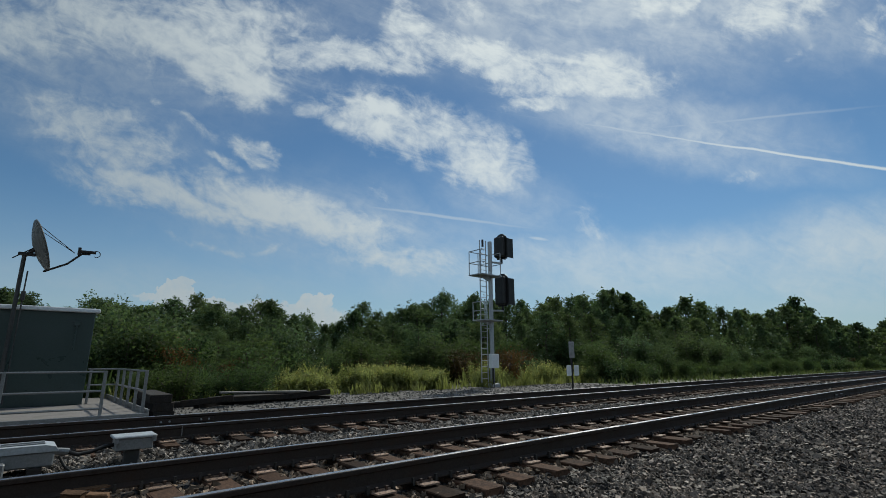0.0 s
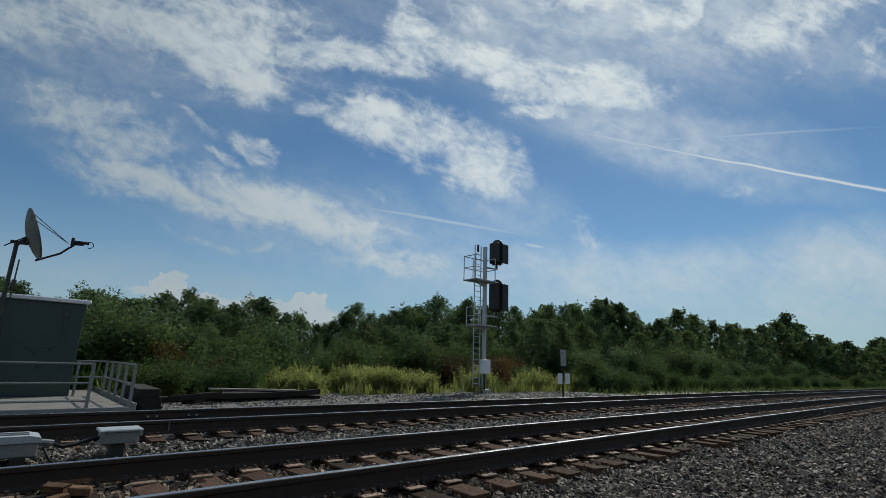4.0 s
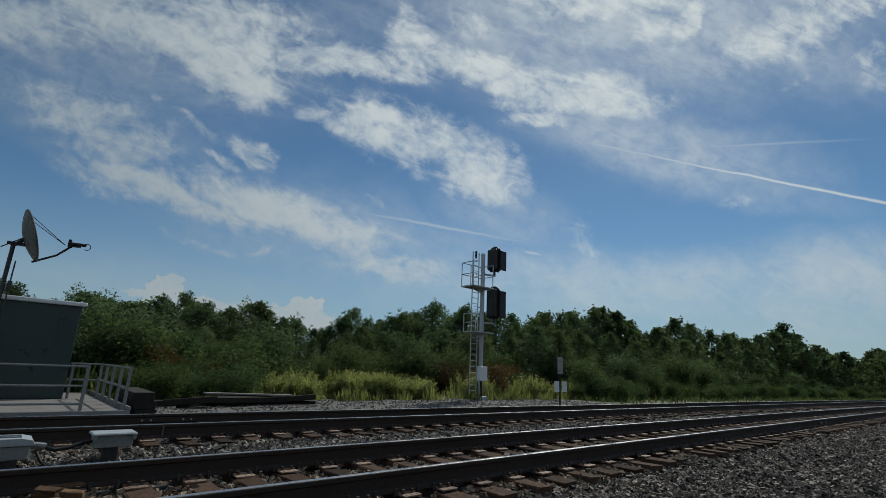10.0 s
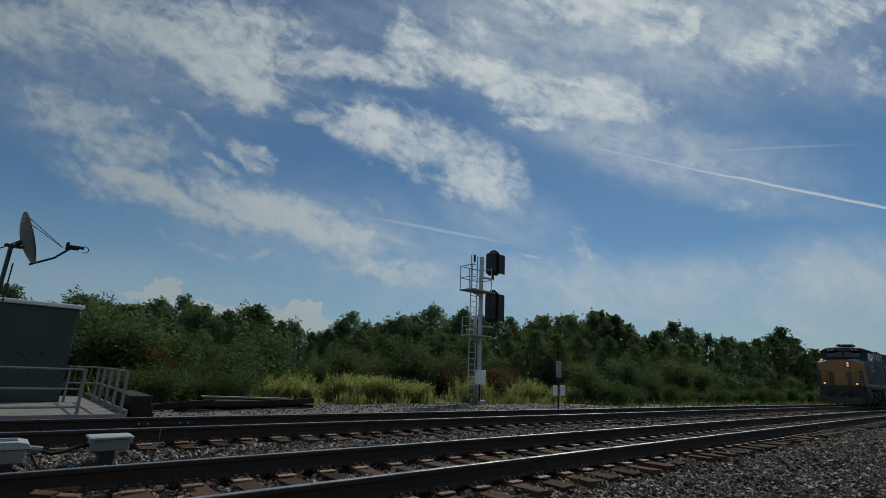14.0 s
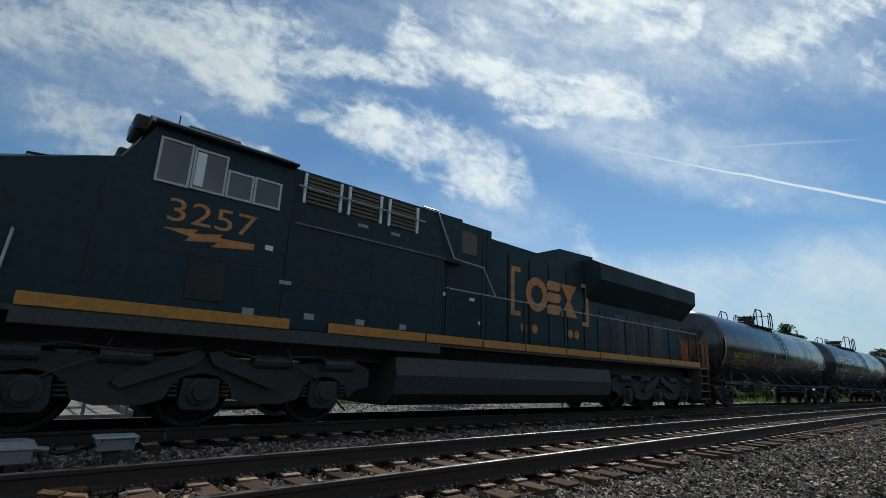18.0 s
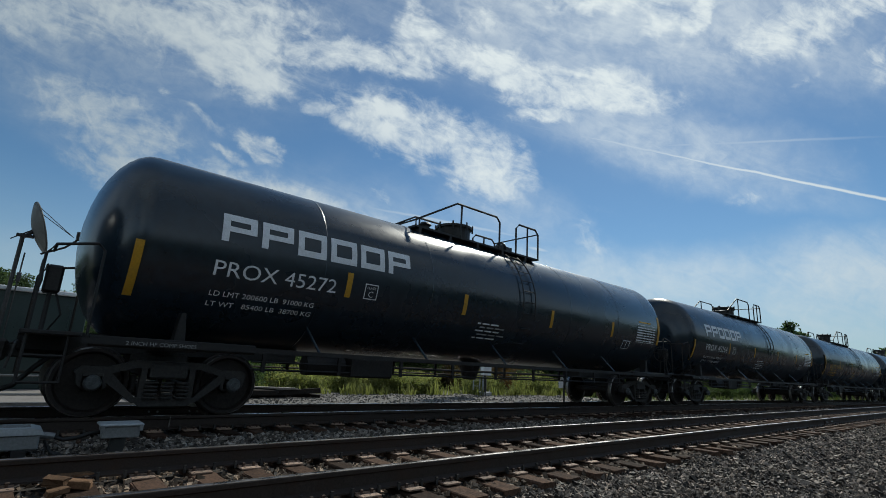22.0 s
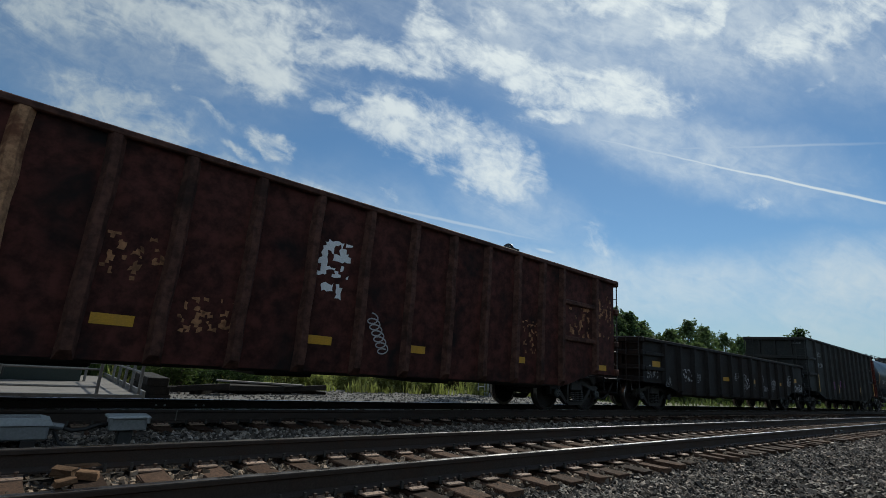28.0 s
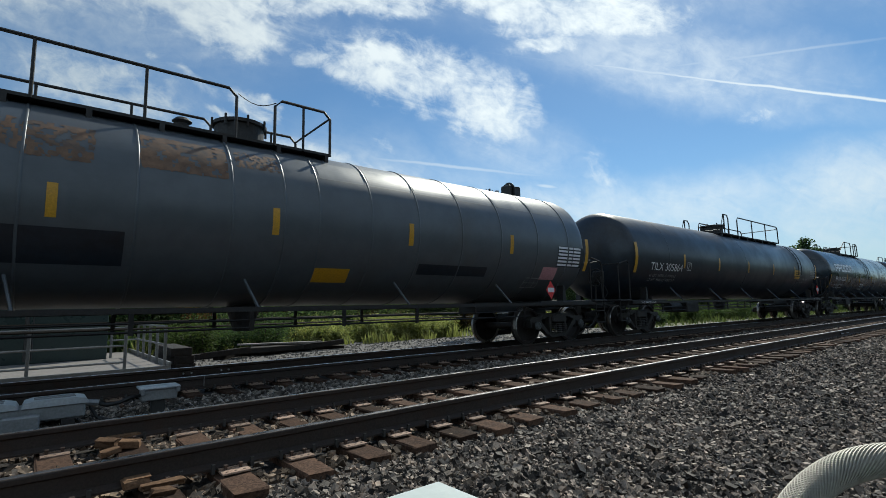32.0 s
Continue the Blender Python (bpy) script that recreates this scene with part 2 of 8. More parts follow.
RAIL_SIDE = surface("rail_side", (0.04, 0.03, 0.025), 0.7, 0.0, 60, 0.25, 3, (0.06, 0.034, 0.022), 0.5, 0.05, spec=0.35)
RAIL_TOP = surface("rail_top", (0.4, 0.39, 0.4), 0.3, 1.0, 120, 0.2, 4, (0.3, 0.28, 0.26), 0.6, 0.05)
TIE_WOOD = surface("tie_wood", (0.06, 0.036, 0.025), 0.9, 0, 40, 0.55, 4, (0.125, 0.075, 0.05), 0.7, 0.5, each=0.55, spec=0.15)
PLATE_RUST = surface("plate_rust", (0.28, 0.19, 0.14), 0.7, 0.0, 70, 0.35, 5, (0.36, 0.27, 0.21), 0.6, 0.25, each=0.35, spec=0.35)
SPIKE_IRON = surface("spike_iron", (0.06, 0.038, 0.028), 0.7, 0.0, 60, 0.3, 6, (0.1, 0.06, 0.04), 0.5, 0.2)
STONE = surface("ballast_stone", (0.192, 0.156, 0.126), 0.7, 0, 50, 0.35, 9, (0.23, 0.16, 0.115), 0.5, 0.3, islands=0.95, spec=0.35)
STONE_MID = surface("ballast_stone_dusty", (0.215, 0.19, 0.165), 0.8, 0, 50, 0.35, 9, (0.26, 0.19, 0.14), 0.5, 0.3, islands=0.8, spec=0.25)
STONE_BROWN = surface("ballast_stone_brown", (0.25, 0.19, 0.14), 0.85, 0, 50, 0.3, 6, (0.24, 0.15, 0.09), 0.5, 0.3, islands=0.8, spec=0.2)
# near-black: the shade in the gaps between stones is put into this colour
BED_GAP_SHADE = surface("ballast_bed", (0.026, 0.022, 0.02), 0.95, 0, 55, 0.6, 2.5, (0.05, 0.04, 0.033), 0.5, 1.0)
GRAVEL = surface("pale_gravel", (0.125, 0.115, 0.104), 0.95, 0, 45, 0.5, 1.5, (0.14, 0.13, 0.11), 0.6, 0.8)
EARTH = surface("earth", (0.1, 0.1, 0.05), 0.95, 0, 8, 0.5, 0.4, (0.06, 0.085, 0.025), 0.8, 0.6)
TANK_BLACK = surface("tank_black", (0.011, 0.021, 0.032), 0.28, 0.0, 6, 0.2, 0.5, (0.016, 0.026, 0.037), 0.4, 0.005, coat=0.35, spec=0.45)
TANK_MATTE = surface("tank_matte_black", (0.009, 0.0155, 0.025), 0.42, 0.0, 8, 0.25, 0.7, (0.024, 0.027, 0.033), 0.5, 0.02, coat=0.1)
TANK_BROWN = surface("tank_sooty_brown", (0.03, 0.025, 0.022), 0.55, 0.0, 8, 0.3, 0.7, (0.06, 0.05, 0.042), 0.5, 0.06)
TANK_GREY = surface("tank_weathered_grey", (0.082, 0.095, 0.108), 0.42, 0.1, 3, 0.1, 0.42, (0.085, 0.068, 0.054), 0.4, 0.05, coat=0.1)
TANK_PALE = surface("tank_paler_grey", (0.17, 0.18, 0.185), 0.4, 0.1, 3, 0.1, 0.6, (0.12, 0.12, 0.12), 0.5, 0.05, coat=0.1)
BLACK_IRON = surface("black_iron", (0.016, 0.015, 0.015), 0.6, 0.1, 30, 0.4, 3, (0.04, 0.03, 0.024), 0.5, 0.2)
TRUCK_IRON = surface("truck_iron", (0.032, 0.03, 0.028), 0.7, 0.0, 30, 0.4, 3, (0.072, 0.063, 0.053), 0.5, 0.25)
WHEEL_STEEL = surface("wheel_steel", (0.026, 0.021, 0.019), 0.6, 0.4, 30, 0.4, 3, (0.07, 0.05, 0.04), 0.4, 0.15)
BEARING_CAP = surface("bearing_cap_steel", (0.09, 0.1, 0.105), 0.5, 0.3, 30, 0.3, 6, (0.05, 0.045, 0.04), 0.5, 0.1)
TREAD_STEEL = surface("tread_steel", (0.35, 0.34, 0.33), 0.35, 1.0, 40, 0.2, 3)
GON_RUST = surface("gondola_rust", (0.058, 0.018, 0.014), 0.75, 0.0, 5, 0.6, 0.95, (0.013, 0.011, 0.011), 1.0, 0.2, spec=0.2)
GON_CREAM = surface("gondola_flaking_cream", (0.36, 0.2, 0.11), 0.75, 0.0, 14, 0.4, 3.0, (0.12, 0.045, 0.025), 0.9, 0.25, spec=0.25)
GON_RUST_RIB = surface("gondola_rib_rust", (0.082, 0.038, 0.028), 0.75, 0.0, 7, 0.5, 1.5, (0.022, 0.015, 0.013), 0.9, 0.2, spec=0.2)
GON_PEEL = surface("gondola_peeled_paint", (0.3, 0.15, 0.075), 0.75, 0.0, 8, 0.5, 3.4, (0.05, 0.02, 0.013), 1.0, 0.3, spec=0.25)
GON_BLACK = surface("gondola_black", (0.021, 0.0225, 0.0215), 0.7, 0.0, 14, 0.45, 0.8, (0.038, 0.036, 0.03), 0.8, 0.2, spec=0.3)
GON_BARE = surface("gondola_bare_red", (0.13, 0.03, 0.02), 0.7, 0.0, 9, 0.5, 1.6, (0.025, 0.014, 0.013), 1.0, 0.2, spec=0.25)
GON_RIB = surface("gondola_rib_black", (0.022, 0.021, 0.02), 0.7, 0.0, 14, 0.4, 0.9, (0.045, 0.036, 0.03), 0.6, 0.2, spec=0.3)
GON_DARK = surface("gondola_dark_brown", (0.011, 0.009, 0.0085), 0.7, 0.0, 14, 0.4, 0.9, (0.03, 0.021, 0.017), 0.7, 0.2, spec=0.3)
LOCO_BLUE = surface("loco_dark_blue", (0.013, 0.032, 0.041), 0.55, 0.0, 9, 0.2, 0.8, (0.028, 0.037, 0.036), 0.7, 0.06, spec=0.25)
LOCO_GOLD = surface("loco_gold", (0.44, 0.2, 0.033), 0.5, 0.0, 12, 0.2, 1.2, (0.4, 0.18, 0.04), 0.5, 0.06)
LOCO_GREY = surface("loco_dark_grey", (0.04, 0.041, 0.04), 0.6, 0.0, 12, 0.3, 1.0, (0.058, 0.052, 0.045), 0.5, 0.12)
MARK_YELLOW = surface("reflector_yellow", (0.52, 0.28, 0.02), 0.4, 0.0, 40, 0.15, 6, (0.35, 0.22, 0.04), 0.4, 0.05)
LETTER_WHITE = surface("lettering_white", (0.75, 0.77, 0.8), 0.55, 0.0, 40, 0.1, 5, (0.45, 0.45, 0.45), 0.35, 0.03)
LETTER_YELLOW = surface("lettering_yellow", (0.7, 0.42, 0.06), 0.55, 0.0, 40, 0.12, 5, (0.4, 0.25, 0.06), 0.4, 0.03)
LETTER_DIM = surface("lettering_dim", (0.3, 0.3, 0.3), 0.6, 0.0, 40, 0.2, 5, (0.1, 0.1, 0.1), 0.5, 0.03)
CHALK = surface("chalk_paint", (0.38, 0.38, 0.4), 0.8, 0.0, 50, 0.3, 4, (0.2, 0.2, 0.2), 0.5, 0.03)
PURPLE = surface("purple_paint", (0.42, 0.12, 0.4), 0.8, 0.0, 50, 0.3, 4)
RED_SIGN = surface("placard_red", (0.6, 0.03, 0.03), 0.5)
GALV = surface("galvanised_steel", (0.4, 0.42, 0.44), 0.5, 0.5, 40, 0.12, 4, (0.4, 0.41, 0.42), 0.5, 0.05)
SHED_GREY = surface("shed_grey_green", (0.036, 0.058, 0.056), 0.36, 0.1, 20, 0.1, 1.5, (0.05, 0.066, 0.068), 0.5, 0.08)
BOX_PALE = surface("box_pale_grey", (0.42, 0.45, 0.47), 0.45, 0.1, 30, 0.12, 5, (0.3, 0.31, 0.31), 0.5, 0.08)
# dull zinc; on the box cases it also carries the shade below the lids
BOX_SIDE = surface("zinc_dull_and_shaded", (0.24, 0.25, 0.255), 0.55, 0.3, 40, 0.15, 5, (0.17, 0.17, 0.165), 0.5, 0.08)
ROOF_WHITE = surface("roof_white", (0.72, 0.75, 0.78), 0.5, 0.0, 20, 0.08, 2, (0.6, 0.62, 0.64), 0.4, 0.05)
CONCRETE = surface("pale_concrete", (0.2, 0.185, 0.175), 0.9, 0.0, 30, 0.15, 2, (0.14, 0.13, 0.12), 0.5, 0.2)
SIGNAL_BLACK = surface("signal_black", (0.012, 0.012, 0.013), 0.55, 0.0, 30, 0.2, 3)
WEATHERED_WOOD = surface("weathered_wood", (0.27, 0.25, 0.23), 0.9, 0.0, 40, 0.3, 4, (0.25, 0.22, 0.18), 0.5, 0.3)
OLD_TIE = surface("old_tie_wood", (0.016, 0.013, 0.011), 0.9, 0.0, 30, 0.5, 4, (0.045, 0.032, 0.022), 0.5, 0.5)
BARK = surface("bark", (0.075, 0.06, 0.048), 0.9, 0.0, 25, 0.4, 4, (0.13, 0.11, 0.09), 0.5, 0.6)
LEAF = leafy("tree_leaves", (0.072, 0.11, 0.062), 0.55, 0.46)
LEAF_BUSH = leafy("bush_leaves", (0.06, 0.095, 0.045), 0.6, 0.42)
WEED = leafy("tall_weeds", (0.19, 0.215, 0.1), 0.5, 0.5)
VERGE = leafy("verge_weeds_leaf", (0.085, 0.105, 0.05), 0.5, 0.45)
FLOWER = leafy("weed_flowers", (0.5, 0.47, 0.2), 0.35, 0.3)
GLASS_DARK = glass("dark_glass", (0.01, 0.012, 0.014))
LOUVER = surface("louvre_tan", (0.1, 0.075, 0.05), 0.6, 0.0, 30, 0.2, 3)
RUBBER = surface("black_rubber", (0.012, 0.012, 0.012), 0.6, 0.0, 40, 0.2, 3)
DISH_GREY = surface("dish_grey", (0.085, 0.088, 0.085), 0.6, 0.0, 20, 0.12, 2.0, (0.06, 0.062, 0.06), 0.5, 0.05)
# grey of dusty paint, also used for the sky sheen painted on one tank
DUST_AND_SHEEN_GREY = surface("dusty_paint_and_sheen_grey", (0.12, 0.125, 0.14), 0.55, 0.0, 6, 0.2, 0.6, (0.07, 0.07, 0.075), 0.5, 0.05)
LOCO_SKIRT = surface("loco_dusty_skirt", (0.04, 0.046, 0.044), 0.65, 0.0, 12, 0.3, 1.0, (0.07, 0.062, 0.05), 0.5, 0.1)
# the nose's gold made a duller tan, with its shade in the colour
LOCO_GOLD_SHADED = surface("loco_gold_shaded_tan", (0.34, 0.18, 0.06), 0.6, 0.0, 12, 0.2, 1.2, (0.28, 0.15, 0.06), 0.5, 0.06)
LOCO_ORANGE = surface("loco_faded_orange", (0.48, 0.2, 0.055), 0.55, 0.0, 12, 0.25, 1.5, (0.3, 0.12, 0.04), 0.5, 0.06)
HEADLIGHT = lamp_glow("headlight_glow", (1.0, 0.6, 0.3), 0.7)

# ---- mesh helpers ----
def link_mesh(name, bm, material, smooth=False):
    me = bpy.data.meshes.new(name)
    bm.to_mesh(me)
    bm.free()
    for mat in material if isinstance(material, (list, tuple)) else (material,):
        me.materials.append(mat)
    if smooth:
        me.shade_smooth()
    return me


def part(name, bm, material, parent, label="", smooth=False):
    """Links a bmesh as one mesh object under a thing or a part."""
    ob = new(name, link_mesh(name, bm, material, smooth))
    ob.parent = parent
    return tagged(ob, label)


def thing(name, label, category, group="", at=None):
    ob = new(name)
    ob.empty_display_size = 0.3
    if at is not None:
        ob.matrix_basis = at
    return tagged(ob, label, category, group)


def box(bm, x0, x1, y0, y1, z0, z1, bevel=0.0, mat=0, m=None):
    made = bmesh.ops.create_cube(bm, size=1.0)["verts"]
    bmesh.ops.transform(bm, matrix=Matrix.LocRotScale(((x0 + x1) / 2, (y0 + y1) / 2, (z0 + z1) / 2), None, (x1 - x0, y1 - y0, z1 - z0)), verts=made)
    if m is not None:
        bmesh.ops.transform(bm, matrix=m, verts=made)
    faces = list({f for v in made for f in v.link_faces})
    for f in faces:
        f.material_index = mat
    if bevel:
        edges = list({e for f in faces for e in f.edges})
        out = bmesh.ops.bevel(bm, geom=edges, offset=bevel, segments=1, affect="EDGES", clamp_overlap=True)
        for f in out["faces"]:
            f.material_index = mat
    return bm


def tube(bm, points, r, n=6, mat=0, closed=False):
    """A round bar along a line of points."""
    pts = [Vector(p) for p in points]
    rings = []
    for i, p in enumerate(pts):
        if closed:
            d = pts[(i + 1) % len(pts)] - pts[i - 1]
        else:
            d = pts[min(i + 1, len(pts) - 1)] - pts[max(i - 1, 0)]
        d.normalize()
        side = d.cross(Vector((0, 0, 1)) if abs(d.z) < 0.9 else Vector((1, 0, 0))).normalized()
        top = side.cross(d)
        rings.append([bm.verts.new(p + r * (math.cos(2 * math.pi * k / n) * side + math.sin(2 * math.pi * k / n) * top)) for k in range(n)])
    spans = list(zip(rings, rings[1:])) + ([(rings[-1], rings[0])] if closed else [])
    for a, b in spans:
        for k in range(n):
            bm.faces.new((a[k], a[(k + 1) % n], b[(k + 1) % n], b[k])).material_index = mat
    if not closed:
        bm.faces.new(rings[0][::-1]).material_index = mat
        bm.faces.new(rings[-1]).material_index = mat
    return bm


def arc(centre, r, a0, a1, n, plane="xz"):
    out = []
    for i in range(n + 1):
        a = radians(a0 + (a1 - a0) * i / n)
        c, s = r * math.cos(a), r * math.sin(a)
        out.append(Vector(centre) + Vector({"xz": (c, 0, s), "yz": (0, c, s), "xy": (c, s, 0)}[plane]))
    return out


def lathe(bm, profile, axis="x", n=32, mat=0, centre=(0, 0, 0)):
    """A turned body: profile holds (along, radius); ends close where the radius is nought."""
    c = Vector(centre)

    def at(along, r, k):
        a = 2 * math.pi * k / n
        p, q = r * math.cos(a), r * math.sin(a)
        return c + Vector({"x": (along, p, q), "y": (p, along, q), "z": (p, q, along)}[axis])

    rings = [[bm.verts.new(at(l, r, k)) for k in range(n)] if r > 1e-6 else [bm.verts.new(at(l, 0, 0))] for l, r in profile]
    for a, b in zip(rings, rings[1:]):
        for k in range(n):
            q = (k + 1) % n
            if len(a) == 1 and len(b) == 1:
                continue
            if len(a) == 1:
                face = (a[0], b[q], b[k])
            elif len(b) == 1:
                face = (a[k], a[q], b[0])
            else:
                face = (a[k], a[q], b[q], b[k])
            bm.faces.new(face).material_index = mat
    bmesh.ops.recalc_face_normals(bm, faces=bm.faces[:])
    return bm


def outline(bm, corners, y0, y1, mat=0):
    """A plate of the given (x, z) outline between two depths."""
    a = [bm.verts.new((x, y0, z)) for x, z in corners]
    b = [bm.verts.new((x, y1, z)) for x, z in corners]
    faces = [bm.faces.new(a), bm.faces.new(b[::-1])]
    for i in range(len(a)):
        j = (i + 1) % len(a)
        faces.append(bm.faces.new((a[j], a[i], b[i], b[j])))
    for f in faces:
        f.material_index = mat
    bmesh.ops.recalc_face_normals(bm, faces=faces)
    return bm


LETTERS = {}


def letters(text, height, stretch=1.0):
    """A flat bmesh of words in the xy plane, capitals as high as given, starting at the origin."""
    key = text
    if key not in LETTERS:
        cu = bpy.data.curves.new("words", "FONT")
        cu.body, cu.size, cu.resolution_u = text, 1.0, 3
        ob = new("words", cu)
        me = bpy.data.meshes.new_from_object(ob.evaluated_get(bpy.context.evaluated_depsgraph_get()))
        bpy.data.objects.remove(ob)
        bpy.data.curves.remove(cu)
        LETTERS[key] = me
    bm = bmesh.new()
    bm.from_mesh(LETTERS[key])
    k = height / 0.7
    bmesh.ops.transform(bm, matrix=Matrix.Diagonal((k * stretch, k, 1, 1)), verts=bm.verts[:])
    return bm


def bars(widths, height, gap):
    """Writing that cannot be read: plain bars in a row."""
    bm = bmesh.new()
    x = 0.0
    for w in widths:
        vs = [bm.verts.new(p) for p in ((x, 0, 0), (x + w, 0, 0), (x + w, height, 0), (x, height, 0))]
        bm.faces.new(vs)
        x += w + gap
    return bm


def fit_width(bm, width):
    xs = [v.co.x for v in bm.verts]
    k = width / max(1e-6, max(xs) - min(xs))
    lo = min(xs)
    for v in bm.verts:
        v.co.x = (v.co.x - lo) * k
    return bm


def on_drum(bm, u, z, r, zc, lift=0.006):
    """Lays a flat drawing round the flank of a drum of radius r that lies along x, its foot at height z."""
    ys = [v.co.y for v in bm.verts]
    lo, hi = min(ys), max(ys)
    cuts = int((hi - lo) / 0.07)
    for i in range(1, cuts + 1):
        bmesh.ops.bisect_plane(bm, geom=bm.verts[:] + bm.edges[:] + bm.faces[:], plane_co=(0, lo + (hi - lo) * i / (cuts + 1), 0), plane_no=(0, 1, 0))
    foot = math.asin(max(-1, min(1, (z - zc) / r)))
    for v in bm.verts:
        a = foot + v.co.y / r
        v.co = Vector((u + v.co.x, -(r + lift) * math.cos(a), zc + (r + lift) * math.sin(a)))
    return bm


def on_wall(bm, u, y, z):
    """Stands a flat drawing upright on a wall that faces -y."""
    for v in bm.verts:
        v.co = Vector((u + v.co.x, y, z + v.co.y))
    return bm


# ---- plan ----
A_MID, B_MID, HALF_GAUGE = 4.675, 8.937, 0.7525
BEND = -0.000383


def bend(x):
    """How far both tracks have swung aside at x: a wide curve that ends in straights."""
    if x > 140:
        return BEND * 140 * 140 + 2 * BEND * 140 * (x - 140)
    if x < -60:
        return BEND * 3600 - 2 * BEND * 60 * (x + 60)
    return BEND * x * x


def heading(x):
    return math.degrees(math.atan(2 * BEND * max(-60, min(140, x))))


def on_track(x, y, z=0.0):
    return Vector((x, y + bend(x), z))


def wall_words(car, h, text, u, z, height, width, material, y=-1.4495, label=""):
    bm = letters(text, height)
    if width:
        fit_width(bm, width)
    part("lettering", on_wall(bm, u - h, y, z), material, car, label)

# ---- ground and tracks ----
def ground_height(y):
    """Height of the ground across the line."""
    knots = ((-60, -1.6), (-3, -1.2), (0.6, -0.70), (1.8, -0.52), (2.9, -0.36), (3.3, -0.32), (3.6, -0.285), (6.0, -0.285), (6.5, -0.31), (7.3, -0.29), (10.2, -0.28), (11.0, -0.38),
             (11.8, -0.5), (19, -0.5), (23, -0.55), (40, -0.8), (90, -1.0), (2500, -1.0))
    for (a, p), (b, q) in zip(knots, knots[1:]):
        if y <= b:
            return p + (q - p) * (max(y, a) - a) / (b - a)
    return -1.0


def sheet(name, y_list, x_list, material, rough=0.0, label="", lift=0.0):
    """One strip of ground that follows the line."""
    nx, ny = len(x_list), len(y_list)
    co = np.zeros((nx * ny, 3))
    for i, x in enumerate(x_list):
        for j, y in enumerate(y_list):
            h = ground_height(y) + lift
            if rough:
                h += rough * noise.noise((x * 0.9, y * 0.9, 3.1)) + 0.5 * rough * noise.noise((x * 3.1, y * 3.1, 9.7))
            co[i * ny + j] = (x, y + bend(x), h)
    faces = [(i * ny + j, (i + 1) * ny + j, (i + 1) * ny + j + 1, i * ny + j + 1) for i in range(nx - 1) for j in range(ny - 1)]
    me = bpy.data.meshes.new(name)
    me.from_pydata(co.tolist(), [], faces)
    me.materials.append(material)
    me.shade_smooth()
    return tagged(new(name, me), label, kind="structure")


def steps(a, b, n):
    return [a + (b - a) * i / n for i in range(n + 1)]


far_x = [-1500, -700, -350, -180, -110] + steps(-80, -12, 17) + steps(-11, 40, 102) + steps(42, 120, 39) + steps(128, 240, 14) + [300, 420, 700, 1500]
sheet("ground", [-900, -300, -100, -40, -15, -6, -3] + steps(-1, 24, 60) + [26, 30, 36, 45, 60, 90, 200, 600, 1800], far_x, EARTH, 0.03, "dark earth and low growth beside a railway", -0.03)
sheet("ballast_bed", [-14, -9, -6, -4, -2.5, -1.2, -0.4] + steps(0.2, 11.9, 60), far_x[3:-3], BED_GAP_SHADE, 0.03, "bed of crushed stone under both tracks, near-black for the shade between stones", 0.018)
sheet("gravel_strip", steps(11.3, 19.6, 26), [x for x in far_x if -400 < x < 27.2], GRAVEL, 0.04, "pale gravel strip beside the far track", 0.02)


def rail_line(name, y, label):
    """One rail of head, web and foot, swept along the curve."""
    half = [(-0.018, 0.0), (-0.029, -0.002), (-0.035, -0.006), (-0.038, -0.014), (-0.036, -0.042), (-0.010, -0.056), (-0.009, -0.148), (-0.076, -0.172), (-0.076, -0.186)]
    section = half + [(-p, q) for p, q in half[::-1]]
    k = len(section)
    xs = [x for x in far_x if -420 < x < 800]
    verts, faces, index = [], [], []
    for x in xs:
        verts += [tuple(on_track(x, y + p, q)) for p, q in section]
    for i in range(len(xs) - 1):
        for j in range(k):
            a, b = i * k + j, i * k + (j + 1) % k
            faces.append((a, a + k, b + k, b))
            index.append(1 if j in (0, k - 2, k - 1) else 0)
    me = bpy.data.meshes.new(name)
    me.from_pydata(verts, [], faces)
    me.materials.append(RAIL_SIDE)
    me.materials.append(RAIL_TOP)
    me.polygons.foreach_set("material_index", index)
    return tagged(new(name, me), label, "rail", "rails of the two tracks", "structure")


rails = [rail_line("rail", mid + side * HALF_GAUGE, "long steel rail with a polished top and rusty sides")
         for mid in (A_MID, B_MID) for side in (-1, 1)]

def rail_joint(x, mid, side, bolts=(-0.38, -0.25, 0.25, 0.38)):
    """Bar bolted across a rail's joint, on the face towards the viewer."""
    y = mid + side * HALF_GAUGE + bend(x)
    joint = tagged(new("joint_bar"), "dark steel joint bar with bright bolt heads on a rail", "joint bar", "rail joints")
    bm = bmesh.new()
    box(bm, x - 0.46, x + 0.46, y - 0.034, y - 0.012, -0.142, -0.06, 0.006)
    part("bar", bm, RAIL_SIDE, joint)
    for dx in bolts:
        bm = bmesh.new()
        lathe(bm, [(y - 0.058, 0), (y - 0.058, 0.016), (y - 0.034, 0.019), (y - 0.034, 0)], "y", 6, centre=(x + dx, 0, -0.1))
        part("bolt", bm, GALV, joint, "bright bolt head")


rail_joint(2.38, B_MID, 1)
insulated = tagged(new("insulated_joint"), "pale worn insulated joint across a rail", "rail joint")
bm = bmesh.new()
y = B_MID - HALF_GAUGE + bend(1.98)
box(bm, 1.974, 1.986, y - 0.039, y - 0.006, -0.16, -0.012)
part("joint_filler", bm, CONCRETE, insulated)
rail_joint(19.0, A_MID, -1)

